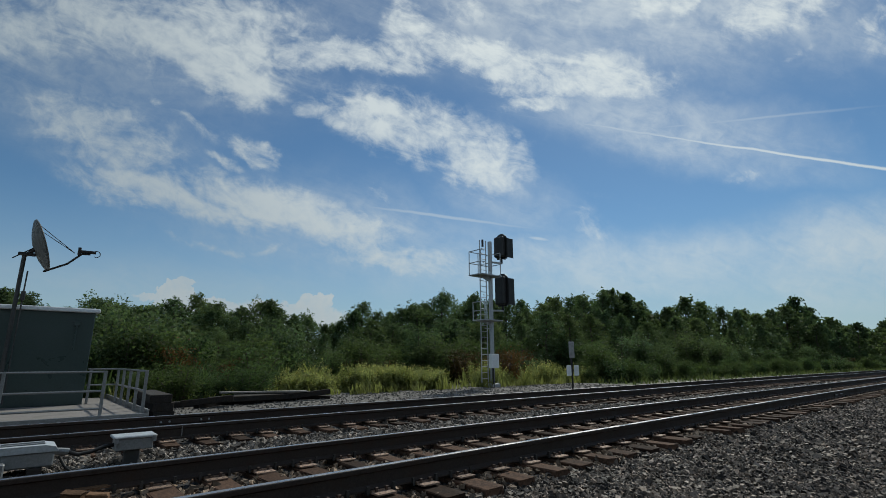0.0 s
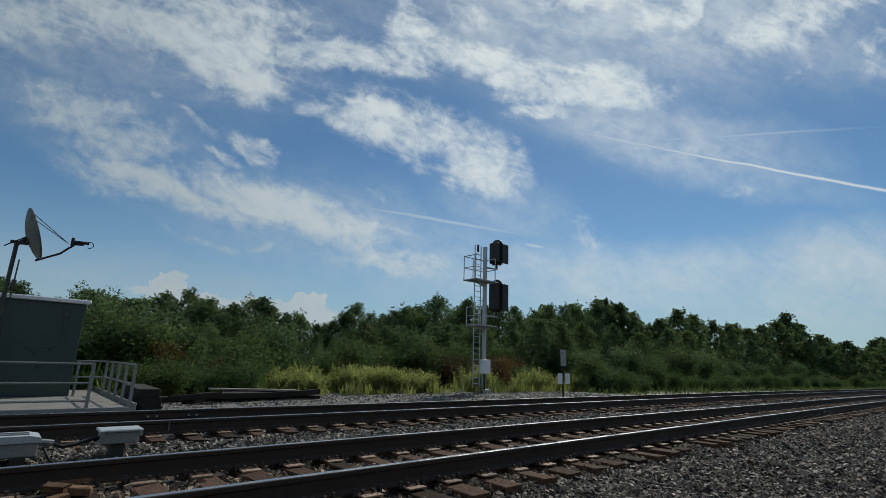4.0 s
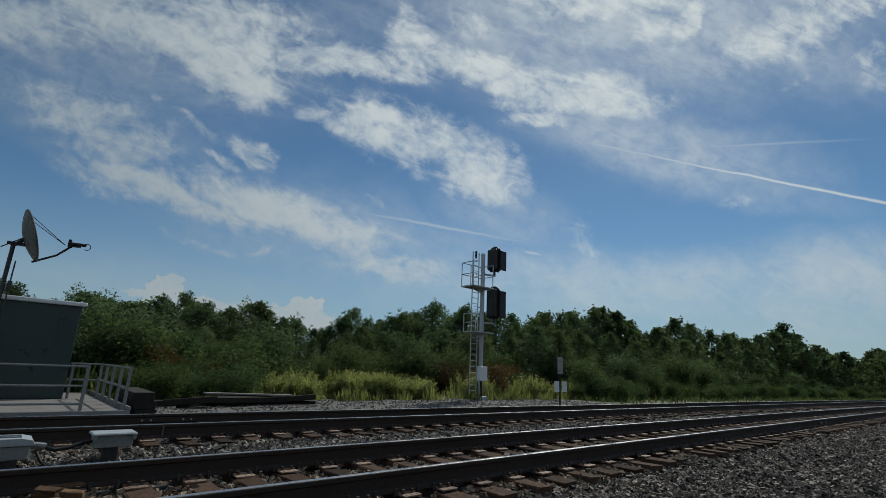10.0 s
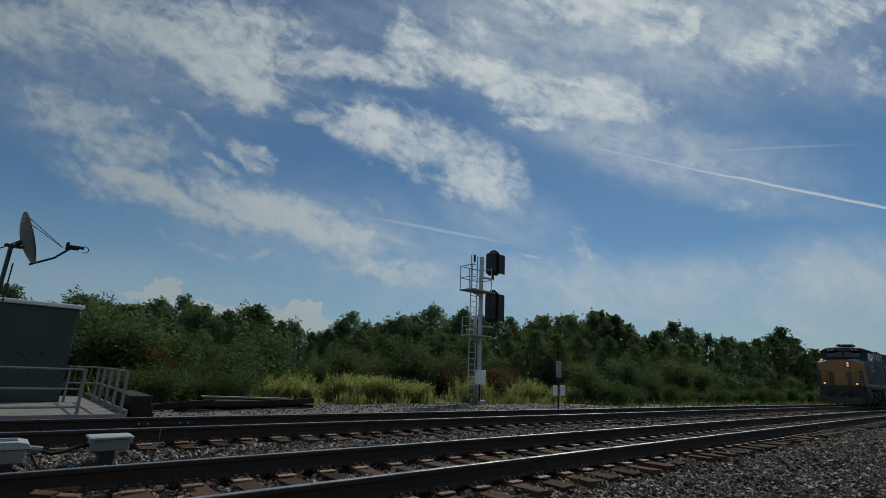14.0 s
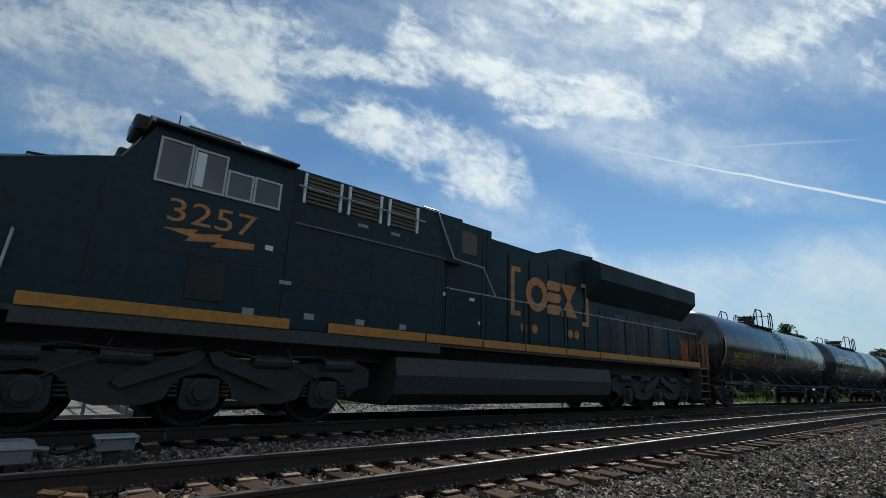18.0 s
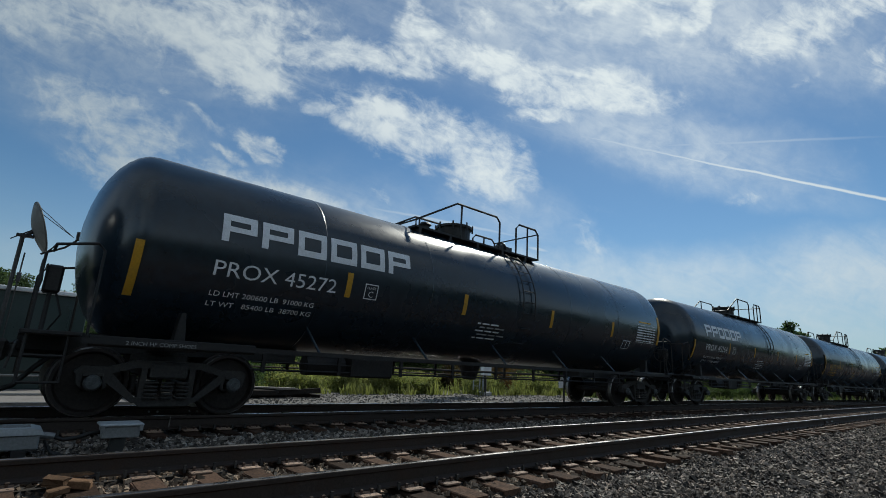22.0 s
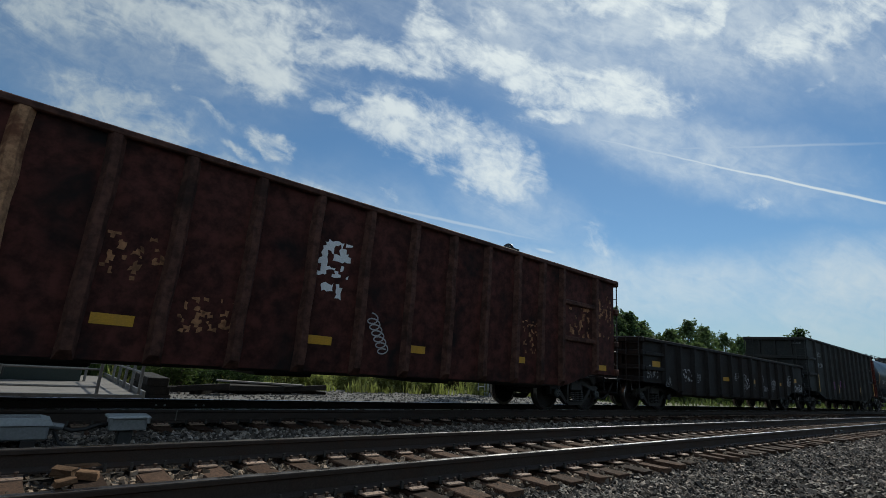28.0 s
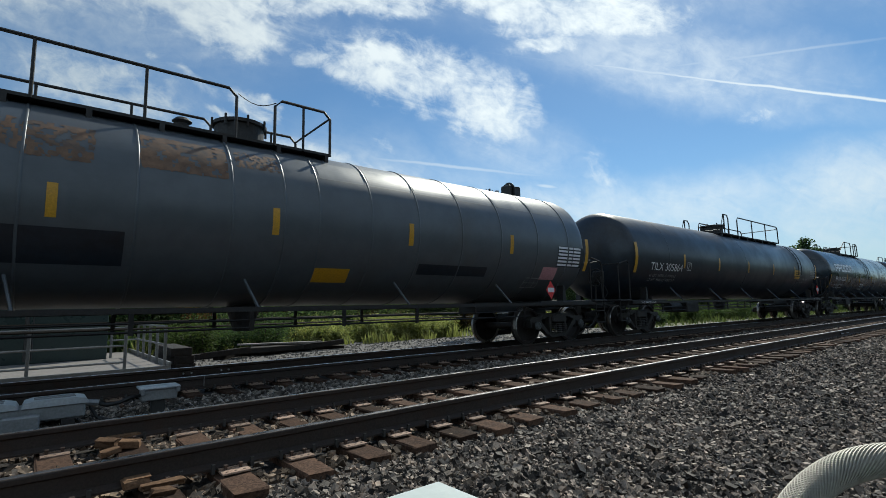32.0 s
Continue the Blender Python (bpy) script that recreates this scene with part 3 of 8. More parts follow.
# ---- the train ----
SPEED = 18.5                                       # metres a second, towards -x
CARS = []                                          # (thing, place of its middle on the line at 0 s)


def wheel_mesh():
    bm = bmesh.new()
    r = 0.457
    for s in (-1, 1):
        y = s * 0.7525
        prof = [(y - s * 0.085, 0), (y - s * 0.085, 0.12), (y - s * 0.03, 0.14), (y - s * 0.03, r - 0.09), (y - s * 0.085, r - 0.05), (y - s * 0.085, r + 0.026),
                (y - s * 0.05, r + 0.026), (y - s * 0.035, r), (y + s * 0.05, r - 0.003), (y + s * 0.068, r - 0.018), (y + s * 0.068, r - 0.06), (y, r - 0.09), (y, 0.14), (y + s * 0.06, 0.12), (y + s * 0.06, 0)]
        lathe(bm, prof, "y", 28)
    lathe(bm, [(-1.175, 0), (-1.175, 0.075), (-1.15, 0.098), (-1.12, 0.105), (-1.1, 0.085), (1.1, 0.085), (1.12, 0.105), (1.15, 0.098), (1.175, 0.075), (1.175, 0)], "y", 18)
    for s in (-1, 1):
        for k in range(3):
            a = 2 * math.pi * k / 3
            box(bm, 0.04 * math.cos(a) - 0.014, 0.04 * math.cos(a) + 0.014, min(s * 1.17, s * 1.195), max(s * 1.17, s * 1.195), 0.04 * math.sin(a) - 0.014, 0.04 * math.sin(a) + 0.014)
    for f in bm.faces:
        c = f.calc_center_median()
        reach = math.hypot(c.x, c.z)
        if abs(reach - (r - 0.002)) < 0.006 or abs(reach - (r - 0.0105)) < 0.006:
            f.material_index = 1
        elif abs(c.y) > 1.12 and reach < 0.2:
            f.material_index = 2
    return link_mesh("wheelset", bm, (WHEEL_STEEL, TREAD_STEEL, BEARING_CAP))


WHEEL = wheel_mesh()


def truck_meshes():
    """Cast side frame, bolster, spring nest and bearing cap of a freight truck."""
    side = bmesh.new()
    # top chord with its jaws over the axle ends
    outline(side, [(-1.10, 0.60), (-1.02, 0.665), (-0.72, 0.665), (-0.44, 0.76), (0.44, 0.76), (0.72, 0.665), (1.02, 0.665), (1.10, 0.60), (1.06, 0.555), (0.74, 0.565), (0.42, 0.66),
                   (-0.42, 0.66), (-0.74, 0.565), (-1.06, 0.555)], -0.07, 0.07)
    # spring seat
    outline(side, [(-0.40, 0.24), (-0.30, 0.155), (0.30, 0.155), (0.40, 0.24), (0.36, 0.27), (-0.36, 0.27)], -0.09, 0.09)
    for s in (-1, 1):
        # diagonal tension arm, column and pedestal legs
        outline(side, [(s * 0.30, 0.20), (s * 0.40, 0.20), (s * 0.78, 0.50), (s * 0.78, 0.60), (s * 0.68, 0.585)], -0.065, 0.065)
        outline(side, [(s * 0.27, 0.24), (s * 0.345, 0.24), (s * 0.345, 0.68), (s * 0.27, 0.68)], -0.075, 0.075)
        outline(side, [(s * 0.72, 0.40), (s * 0.765, 0.37), (s * 0.775, 0.58), (s * 0.72, 0.60)], -0.065, 0.065)
        outline(side, [(s * 1.005, 0.40), (s * 1.05, 0.43), (s * 1.08, 0.60), (s * 1.0, 0.60)], -0.065, 0.065)
        box(side, s * 0.889 - 0.12, s * 0.889 + 0.12, -0.075, 0.075, 0.53, 0.585, 0.012)
        box(side, s * 0.56 - 0.05, s * 0.56 + 0.05, -0.085, -0.066, 0.615, 0.66, 0.004)
    spring = bmesh.new()
    for px in (-0.2, 0, 0.2):
        for k in range(5):
            tube(spring, arc((px, -0.09, 0.27 + 0.05 * k), 0.075, 0, 360, 10, "xy"), 0.017, 5)
    bolster = bmesh.new()
    box(bolster, -0.24, 0.24, -1.1, 1.1, 0.52, 0.74, 0.03)
    box(bolster, -0.40, 0.40, -0.35, 0.35, 0.70, 0.86, 0.04)
    brake = bmesh.new()
    for s in (-1, 1):
        box(brake, s * 0.40 - 0.04, s * 0.40 + 0.04, -0.72, 0.72, 0.36, 0.44, 0.01)
        box(brake, s * 0.38 - 0.03, s * 0.38 + 0.03, -0.83, -0.67, 0.30, 0.56, 0.01)
    return (link_mesh("side_frame", side, TRUCK_IRON), link_mesh("spring_nest", spring, TRUCK_IRON), link_mesh("bolster", bolster, TRUCK_IRON), link_mesh("brake_beam", brake, TRUCK_IRON))


TRUCK = truck_meshes()


def add_truck(car, u):
    truck = new("truck", TRUCK[2])
    truck.parent = car
    truck.matrix_basis = pose(u, 0, 0)
    for s in (-1, 1):
        frame_ob = new("side_frame", TRUCK[0])
        frame_ob.parent, frame_ob.matrix_basis = truck, pose(0, s * 0.98, 0, 0, 0, 0 if s < 0 else 180)
        nest = tagged(new("spring_nest", TRUCK[1]), "coil springs", kind="stuff")
        nest.parent, nest.matrix_basis = truck, pose(0, s * 0.98, 0, 0, 0, 0 if s < 0 else 180)
    beam = new("brake_beam", TRUCK[3])
    beam.parent = truck
    for x in (-0.889, 0.889):
        w = new("wheelset", WHEEL)
        w.parent, w.matrix_basis = truck, pose(x, 0, 0.457)
    return truck


def coupler(car, u, way):
    """Knuckle coupler and the air hose that sags beside it; way is the end's direction along x."""
    bm = bmesh.new()
    box(bm, min(u - way * 0.9, u - way * 0.1), max(u - way * 0.9, u - way * 0.1), -0.08, 0.08, 0.72, 0.90, 0.02)
    box(bm, min(u - way * 0.28, u + way * 0.02), max(u - way * 0.28, u + way * 0.02), -0.17, 0.12, 0.66, 0.96, 0.04)
    part("coupler", bm, TRUCK_IRON, car, "rusty knuckle coupler")
    bm = bmesh.new()
    pts = [(u - way * 0.75, -0.45, 0.78), (u - way * 0.6, -0.46, 0.62), (u - way * 0.42, -0.45, 0.38), (u - way * 0.2, -0.42, 0.27), (u, -0.40, 0.30)]
    tube(bm, pts, 0.034, 7)
    part("air_hose", bm, RUBBER, car, "black rubber air hose", True)
    bm = bmesh.new()
    tube(bm, [(u - way * 0.3, -1.35, 0.62), (u - way * 0.34, -1.3, 0.9), (u - way * 0.36, -0.6, 0.94), (u - way * 0.3, -0.2, 0.9)], 0.016, 5)
    part("uncoupling_lever", bm, TRUCK_IRON, car, "thin uncoupling lever")


def tank_base(length, r, zc, paint, dome_u, walk_lo, walk_hi, ladder_u, seams, label, rails_style=0, dome_r=0.42, dome_h=0.34):
    """A tank car with everything but its lettering. u runs from the leading coupler."""
    car = thing("tank_car", label, "tank car", "cars of the freight train")
    h = length / 2
    e = 0.77
    head = r * 0.5
    prof = [(e, 0)] + [(e + head * (1 - math.sin(a)), r * math.cos(a)) for a in [math.pi / 2 * k / 9 for k in range(8, 0, -1)]] + [(e + head, r)]
    prof = prof + [(length - u, q) for u, q in prof[::-1]]
    bm = bmesh.new()
    lathe(bm, [(u - h, q) for u, q in prof], "x", 64, centre=(0, 0, zc))
    shell = part("tank_shell", bm, paint, car, "", True)
    for u in seams:
        bm = bmesh.new()
        lift = 0.013 if len(seams) > 8 else 0.003
        lathe(bm, [(u - h - 0.022, r - 0.01), (u - h - 0.014, r + lift), (u - h + 0.014, r + lift), (u - h + 0.022, r - 0.01)], "x", 64, centre=(0, 0, zc))
        part("weld_seam", bm, paint, car, "", True)
    # dome, its lid and fittings
    bm = bmesh.new()
    top = zc + r
    lathe(bm, [(top - 0.15, 0), (top - 0.15, dome_r), (top + dome_h, dome_r), (top + dome_h, dome_r + 0.05), (top + dome_h + 0.06, dome_r + 0.05), (top + dome_h + 0.09, dome_r * 0.7), (top + dome_h + 0.09, 0)], "z", 24, centre=(dome_u - h, 0, 0))
    dome = part("dome", bm, BLACK_IRON, car, "round manway dome with a bolted lid")
    for k in range(8):
        a = 2 * math.pi * k / 8
        x, y = dome_u - h + (dome_r + 0.055) * math.cos(a), (dome_r + 0.055) * math.sin(a)
        bm = bmesh.new()
        tube(bm, [(x, y, top + dome_h - 0.08), (x, y, top + dome_h + 0.12)], 0.022, 5)
        part("lid_bolt", bm, BLACK_IRON, dome)
    bm = bmesh.new()
    lathe(bm, [(top - 0.1, 0), (top - 0.1, 0.11), (top + 0.22, 0.11), (top + 0.26, 0.16), (top + 0.32, 0.10), (top + 0.32, 0)], "z", 12, centre=(dome_u - h - 0.95, 0, 0))
    part("safety_valve", bm, BLACK_IRON, car, "squat safety valve")
    # walkway round the dome
    w = 0.82
    bm = bmesh.new()
    zz = top - 0.13
    for y0, y1 in ((-w, -0.52), (0.52, w)):
        box(bm, walk_lo - h, walk_hi - h, y0, y1, zz, zz + 0.045)
    for x in (walk_lo - h, walk_hi - h - 0.3):
        box(bm, x, x + 0.3, -0.52, 0.52, zz, zz + 0.045)
    for i in range(int((walk_hi - walk_lo) / 0.9) + 1):
        x = walk_lo - h + 0.1 + 0.9 * i
        if x < walk_hi - h:
            for s in (-1, 1):
                box(bm, x, x + 0.07, min(s * 0.45, s * w), max(s * 0.45, s * w), top - 0.36, zz)
    part("walkway", bm, BLACK_IRON, car, "open grating walkway")
    for y in (-w, w):
        rail_parts(car, y, zz, walk_lo - h, walk_hi - h, ladder_u - h, dome_u - h, rails_style)
    # ladder down the flank
    for s in (-1, 1):
        for dx in (-0.22, 0.22):
            bm = bmesh.new()
            pts = [(ladder_u - h + dx, s * (r + 0.06) * math.cos(a), zc + (r + 0.06) * math.sin(a)) for a in [radians(-12 + 8.2 * k) for k in range(9)]]
            tube(bm, pts, 0.016, 5)
            part("ladder_rail", bm, BLACK_IRON, car)
        for k in range(7):
            bm = bmesh.new()
            a = radians(-10 + 10 * k)
            y, z = s * (r + 0.06) * math.cos(a), zc + (r + 0.06) * math.sin(a)
            tube(bm, [(ladder_u - h - 0.22, y, z), (ladder_u - h + 0.22, y, z)], 0.012, 5)
            part("ladder_rung", bm, BLACK_IRON, car)
    # lower steps below the ladder
    for s in (-1, 1):
        for k in range(3):
            bm = bmesh.new()
            z = zc - 0.62 - 0.34 * k
            y = s * (math.sqrt(max(0.05, r * r - (z - zc) ** 2)) + 0.05)
            tube(bm, [(ladder_u - h - 0.16, y, z), (ladder_u - h + 0.16, y, z)], 0.013, 5)
            part("grab_iron", bm, BLACK_IRON, car)
    # sills, bolsters, end platforms
    for a, b in ((0.35, 4.3), (length - 4.3, length - 0.35)):
        bm = bmesh.new()
        box(bm, a - h, b - h, -0.30, 0.30, 0.82, 1.10, 0.02)
        part("stub_sill", bm, BLACK_IRON, car)
    for u in (2.08, length - 2.08):
        bm = bmesh.new()
        box(bm, u - h - 0.22, u - h + 0.22, -1.42, 1.42, 0.90, 1.04, 0.02)
        for s in (-1, 1):
            outline(bm, [(u - h - 0.08, 1.0), (u - h + 0.08, 1.0), (u - h + 0.03, 1.45), (u - h - 0.03, 1.45)], s * 1.2 - 0.1, s * 1.2 + 0.1)
            box(bm, u - h - 1.05, u - h + 1.05, s * 1.36 - 0.04, s * 1.36 + 0.04, 0.92, 1.06, 0.01)
        part("body_bolster", bm, BLACK_IRON, car)
        add_truck(car, u - h)
    for u, way in ((0.0, -1), (length, 1)):
        x = u - h
        bm = bmesh.new()
        box(bm, min(x - way * 0.35, x - way * 0.95), max(x - way * 0.35, x - way * 0.95), -1.45, 1.45, 1.03, 1.08, 0.01)
        part("end_platform", bm, BLACK_IRON, car)
        for s in (-1, 1):
            bm = bmesh.new()
            y = s * 1.38
            tube(bm, [(x - way * 0.42, y, 0.45), (x - way * 0.42, y, 2.0), (x - way * 0.50, y, 2.13), (x - way * 0.92, y, 2.22), (x - way * 1.0, y, 2.14), (x - way * 1.0, y, 1.05)], 0.02, 6)
            tube(bm, [(x - way * 0.42, y, 0.47), (x - way * 0.82, y, 0.47)], 0.018, 5)
            tube(bm, [(x - way * 0.82, y, 0.47), (x - way * 0.82, y, 1.05)], 0.018, 5)
            tube(bm, [(x - way * 0.42, y, 0.78), (x - way * 0.82, y, 0.78)], 0.018, 5)
            tube(bm, [(x - way * 0.5, y, 2.13), (x - way * 0.5, y - s * 0.63, 2.13)], 0.018, 5)
            part("end_railing", bm, BLACK_IRON, car, "bent pipe end railing with a step")
        coupler(car, x, way)
    bm = bmesh.new()
    hub = Vector((-h + 0.42, -0.62, 1.75))
    tube(bm, arc(hub, 0.26, 0, 345, 23, "yz"), 0.017, 6, closed=True)
    for k in range(5):
        a = 2 * math.pi * k / 5 + 0.3
        tube(bm, [hub + Vector((0.03, 0, 0)), hub + Vector((0, 0.26 * math.cos(a), 0.26 * math.sin(a)))], 0.013, 5)
    box(bm, hub.x + 0.05, hub.x + 0.24, hub.y - 0.16, hub.y + 0.16, 1.58, 1.95, 0.03)
    for dy in (-0.13, 0.13):
        tube(bm, [(hub.x + 0.14, hub.y + dy, 1.06), (hub.x + 0.14, hub.y + dy * 0.7, 1.62)], 0.028, 6)
    tube(bm, [(hub.x + 0.2, hub.y - 0.1, 1.6), (hub.x + 0.3, hub.y - 0.2, 1.3), (hub.x + 0.2, hub.y - 0.1, 1.08)], 0.014, 5)
    part("brake_wheel", bm, BLACK_IRON, car, "hand brake wheel on a post")
    # running rod and lower rail along each flank, with hangers
    for s in (-1, 1):
        y = s * 1.45
        bm = bmesh.new()
        box(bm, 0.95 - h, length - h - 0.95, y - 0.03, y + 0.03, 0.95, 1.02)
        part("side_rail", bm, BLACK_IRON, car, "thin rail along the flank")
        bm = bmesh.new()
        tube(bm, [(3.2 - h, y * 0.75, 0.70), (length - h - 3.2, y * 0.75, 0.70)], 0.018, 5)
        tube(bm, [(3.2 - h, y * 0.75, 0.82), (length - h - 3.2, y * 0.75, 0.82)], 0.016, 5)
        for k in range(9):
            x = 3.4 - h + (length - 6.8) * k / 8
            box(bm, x - 0.03, x + 0.03, y * 0.75 - 0.02, y * 0.75 + 0.02, 0.66, 1.0)
        part("brake_rod", bm, BLACK_IRON, car, "brake rods on hangers")
        for k in range(5):
            bm = bmesh.new()
            x = 4.2 - h + (length - 8.4) * k / 4
            tube(bm, [(x, y, 0.97), (x - 0.12, s * 1.05, zc - r * 0.72)], 0.022, 5)
            part("rail_bracket", bm, paint, car)
    bm = bmesh.new()
    box(bm, 5.0 - h, 5.9 - h, -1.15, -0.65, 0.62, 0.98, 0.03)
    lathe(bm, [(4.2 - h, 0), (4.2 - h, 0.17), (4.95 - h, 0.17), (4.95 - h, 0)], "x", 14, centre=(0, -0.85, 0.8))
    part("brake_valve", bm, BLACK_IRON, car, "air reservoir and brake valve")
    bm = bmesh.new()
    lathe(bm, [(0.62, 0), (0.62, 0.16), (zc - r + 0.02, 0.3), (zc - r + 0.06, 0)], "z", 16, centre=(0.2, 0, 0))
    part("bottom_outlet", bm, BLACK_IRON, car, "bottom outlet valve")
    return car


def rail_parts(car, y, z, lo, hi, gate, dome, style):
    """Handrails on one side of a walkway, with the gap where the ladder comes up."""
    top = z + 0.84
    spans = {0: ((lo, gate - 0.36), (gate + 0.28, hi)), 1: ((lo, dome - 0.4), (dome + 0.55, hi)), 2: ((lo, dome + 0.45), (dome + 0.85, hi)),
             3: ((lo, gate - 0.36), (gate + 0.28, dome - 0.3), (dome + 0.35, hi))}[style]
    for a, b in spans:
        bm = bmesh.new()
        low = z + 0.10 if abs(a - lo) < 0.01 and style != 2 else z
        if low > z:
            pts = [(a, y, z), (a, y, low + 0.06), (a + min(1.2, (b - a) * 0.45), y, top), (b - 0.12, y, top), (b, y, top - 0.12), (b, y, z)]
        else:
            pts = [(a, y, z), (a, y, top - 0.12), (a + 0.12, y, top), (b - 0.12, y, top), (b, y, top - 0.12), (b, y, z)]
        tube(bm, pts, 0.026, 6)
        n = max(1, int((b - a) / 1.7))
        for k in range(1, n + 1):
            x = a + (b - a) * k / (n + 1)
            hgt = top if (low == z or x > a + min(1.2, (b - a) * 0.45)) else low + 0.06 + (top - low - 0.06) * (x - a) / min(1.2, (b - a) * 0.45)
            tube(bm, [(x, y, z), (x, y, hgt)], 0.024, 5)
        part("handrail", bm, BLACK_IRON, car, "bent pipe handrail")
    if y < 0:
        for x, up in ((hi, top - 0.1), (lo, z + 0.16)):
            bm = bmesh.new()
            tube(bm, [(x, y, up), (x, -y, up)], 0.02, 5)
            part("end_handrail", bm, BLACK_IRON, car)


def stripe(car, h, u, z0, z1, r, zc, wide=0.11):
    part("reflector_stripe", on_drum(bars((wide,), z1 - z0, 0), u - h - wide / 2, z0, r, zc, 0.005), MARK_YELLOW, car, "upright yellow reflective stripe")


def words(car, h, text, u, z, height, width, r, zc, material, label=""):
    bm = letters(text, height)
    if width:
        fit_width(bm, width)
    part("lettering", on_drum(bm, u - h, z, r, zc), material, car, label)


def put_car(car, front, length):
    CARS.append((car, front + length / 2))


def standard_marks(car, length, r, zc, material, mark, ld, lt, low=2.0, high=2.44, people=False):
    h = length / 2
    stripe(car, h, 1.35, 1.62, 2.86 if material is LETTER_YELLOW else 2.42, r, zc)
    for u in (4.6, 7.45, 10.5, 13.4):
        stripe(car, h, u, low, high, r, zc)
    stripe(car, h, length - 1.5, 1.95, 2.86, r, zc, 0.13)
    words(car, h, mark, 2.34, 2.04, 0.235, 2.02, r, zc, material, "large reporting mark")
    words(car, h, ld, 2.36, 1.755, 0.085, 1.68, r, zc, material)
    words(car, h, lt, 2.36, 1.61, 0.085, 1.68, r, zc, material)
    if people:
        words(car, h, "THE TANK CAR PEOPLE", 2.40, 1.90, 0.085, 1.22, r, zc, material)
    for dy in (0.0, 0.255):
        bm = bars((0.28,), 0.018, 0)
        part("plate_mark_line", on_drum(bm, 4.93 - h, 2.02 + dy, r, zc), material, car)
    for dx in (0.0, 0.262):
        part("plate_mark_line", on_drum(bars((0.018,), 0.27, 0), 4.93 + dx - h, 2.02, r, zc), material, car)
    words(car, h, "PLATE", 4.98, 2.2, 0.045, 0.18, r, zc, material)
    words(car, h, "C", 5.02, 2.06, 0.11, 0.1, r, zc, material)
    wall_words(car, h, "2 INCH HF COMP SHOES", 1.42, 0.96, 0.05, 0.85, LETTER_DIM, -1.484)
    for k in range(5):
        bm = bars((0.1 + 0.07 * ((k * 3) % 4), 0.22, 0.3 - 0.05 * (k % 3)), 0.035, 0.05)
        part("small_print", on_drum(bm, 7.95 - h + 0.1 * (k % 2), 1.56 + 0.075 * k, r, zc), LETTER_DIM if k % 2 else material, car)
    # data panel at the trailing end
    lines = bars((1.14,), 0.014, 0)
    fit = length - 2.88 - h
    part("data_panel", on_drum(lines, fit, 1.96, r, zc), LETTER_WHITE, car)
    for k in range(6):
        bm = bars((0.38, 0.16, 0.16, 0.16, 0.14), 0.036, 0.035)
        part("data_line", on_drum(bm, fit, 2.0 + 0.078 * k, r, zc), LETTER_WHITE, car)
    part("data_panel", on_drum(bars((1.14,), 0.014, 0), fit, 2.48, r, zc), LETTER_WHITE, car)
    for dy in (0.0, 0.22):
        part("plate_mark_line", on_drum(bars((0.42,), 0.02, 0), fit - 0.72, 1.72 + dy, r, zc), LETTER_WHITE, car)
    for dx in (0.0, 0.2, 0.4):
        part("plate_mark_line", on_drum(bars((0.02,), 0.24, 0), fit - 0.72 + dx, 1.72, r, zc), LETTER_WHITE, car)
    bm = bars((0.5, 0.2), 0.04, 0.04)
    part("small_print", on_drum(bm, fit + 0.1, 2.56, r, zc), LETTER_YELLOW, car)


def logo_blocks(car, h, u, z, width, height, r, zc, material):
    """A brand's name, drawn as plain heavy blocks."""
    widths = [width / 6 - 0.07] * 6
    x = 0.0
    for k, w in enumerate(widths):
        bm = bmesh.new()
        t = height * 0.24
        cut = ((0, 0, w, t), (0, height - t, w, height), (0, t, t, height - t), (w - t, t, w, height - t))
        if k in (0, 1, 5):
            cut = ((0, 0, t, height), (t, height - t, w, height), (t, height * 0.36, w, height * 0.36 + t * 0.8), (w - t, height * 0.36 + t * 0.8, w, height - t))
        for x0, y0, x1, y1 in cut:
            bm.faces.new([bm.verts.new(p) for p in ((x0, y0, 0), (x1, y0, 0), (x1, y1, 0), (x0, y1, 0))])
        part("logo_block", on_drum(bm, u - h + x, z, r, zc), material, car, "heavy white logo block")
        x += w + 0.084


L_STD, R_STD, Z_STD = 17.71, 1.48, 2.5
SEAMS = (4.1, 6.5, 11.3, 13.7)
black_tank = tank_base(L_STD, R_STD, Z_STD, TANK_BLACK, 8.3, 6.45, 10.7, 9.5, SEAMS, "glossy black tank car with yellow stripes on steel trucks")
procor = [("PROX 45327", "LD LMT 201300 LB  91300 KG", "LT WT   84700 LB  38400 KG"), ("PROX 45275", "LD LMT 200800 LB  91050 KG", "LT WT   85200 LB  38650 KG"),
          ("PROX 45272", "LD LMT 200600 LB  91000 KG", "LT WT   85400 LB  38700 KG"), ("PROX 45264", "LD LMT 200800 LB  91050 KG", "LT WT   85200 LB  38650 KG")]
front = 353.6
short_walk = tank_base(L_STD, R_STD, Z_STD, TANK_BLACK, 8.75, 6.8, 9.9, 8.95, SEAMS, "glossy black tank car with a short walkway", 1, 0.33, 0.42)
union_tank = tank_base(L_STD, R_STD, Z_STD, TANK_BLACK, 8.2, 6.65, 10.5, 9.5, SEAMS, "glossy black tank car with yellow lettering and stripes", 0, 0.33, 0.46)
tanks = [short_walk, black_tank] + [copy_thing(black_tank, Matrix()) for k in range(3)] + [union_tank] + [copy_thing(union_tank, Matrix()) for k in range(2)]
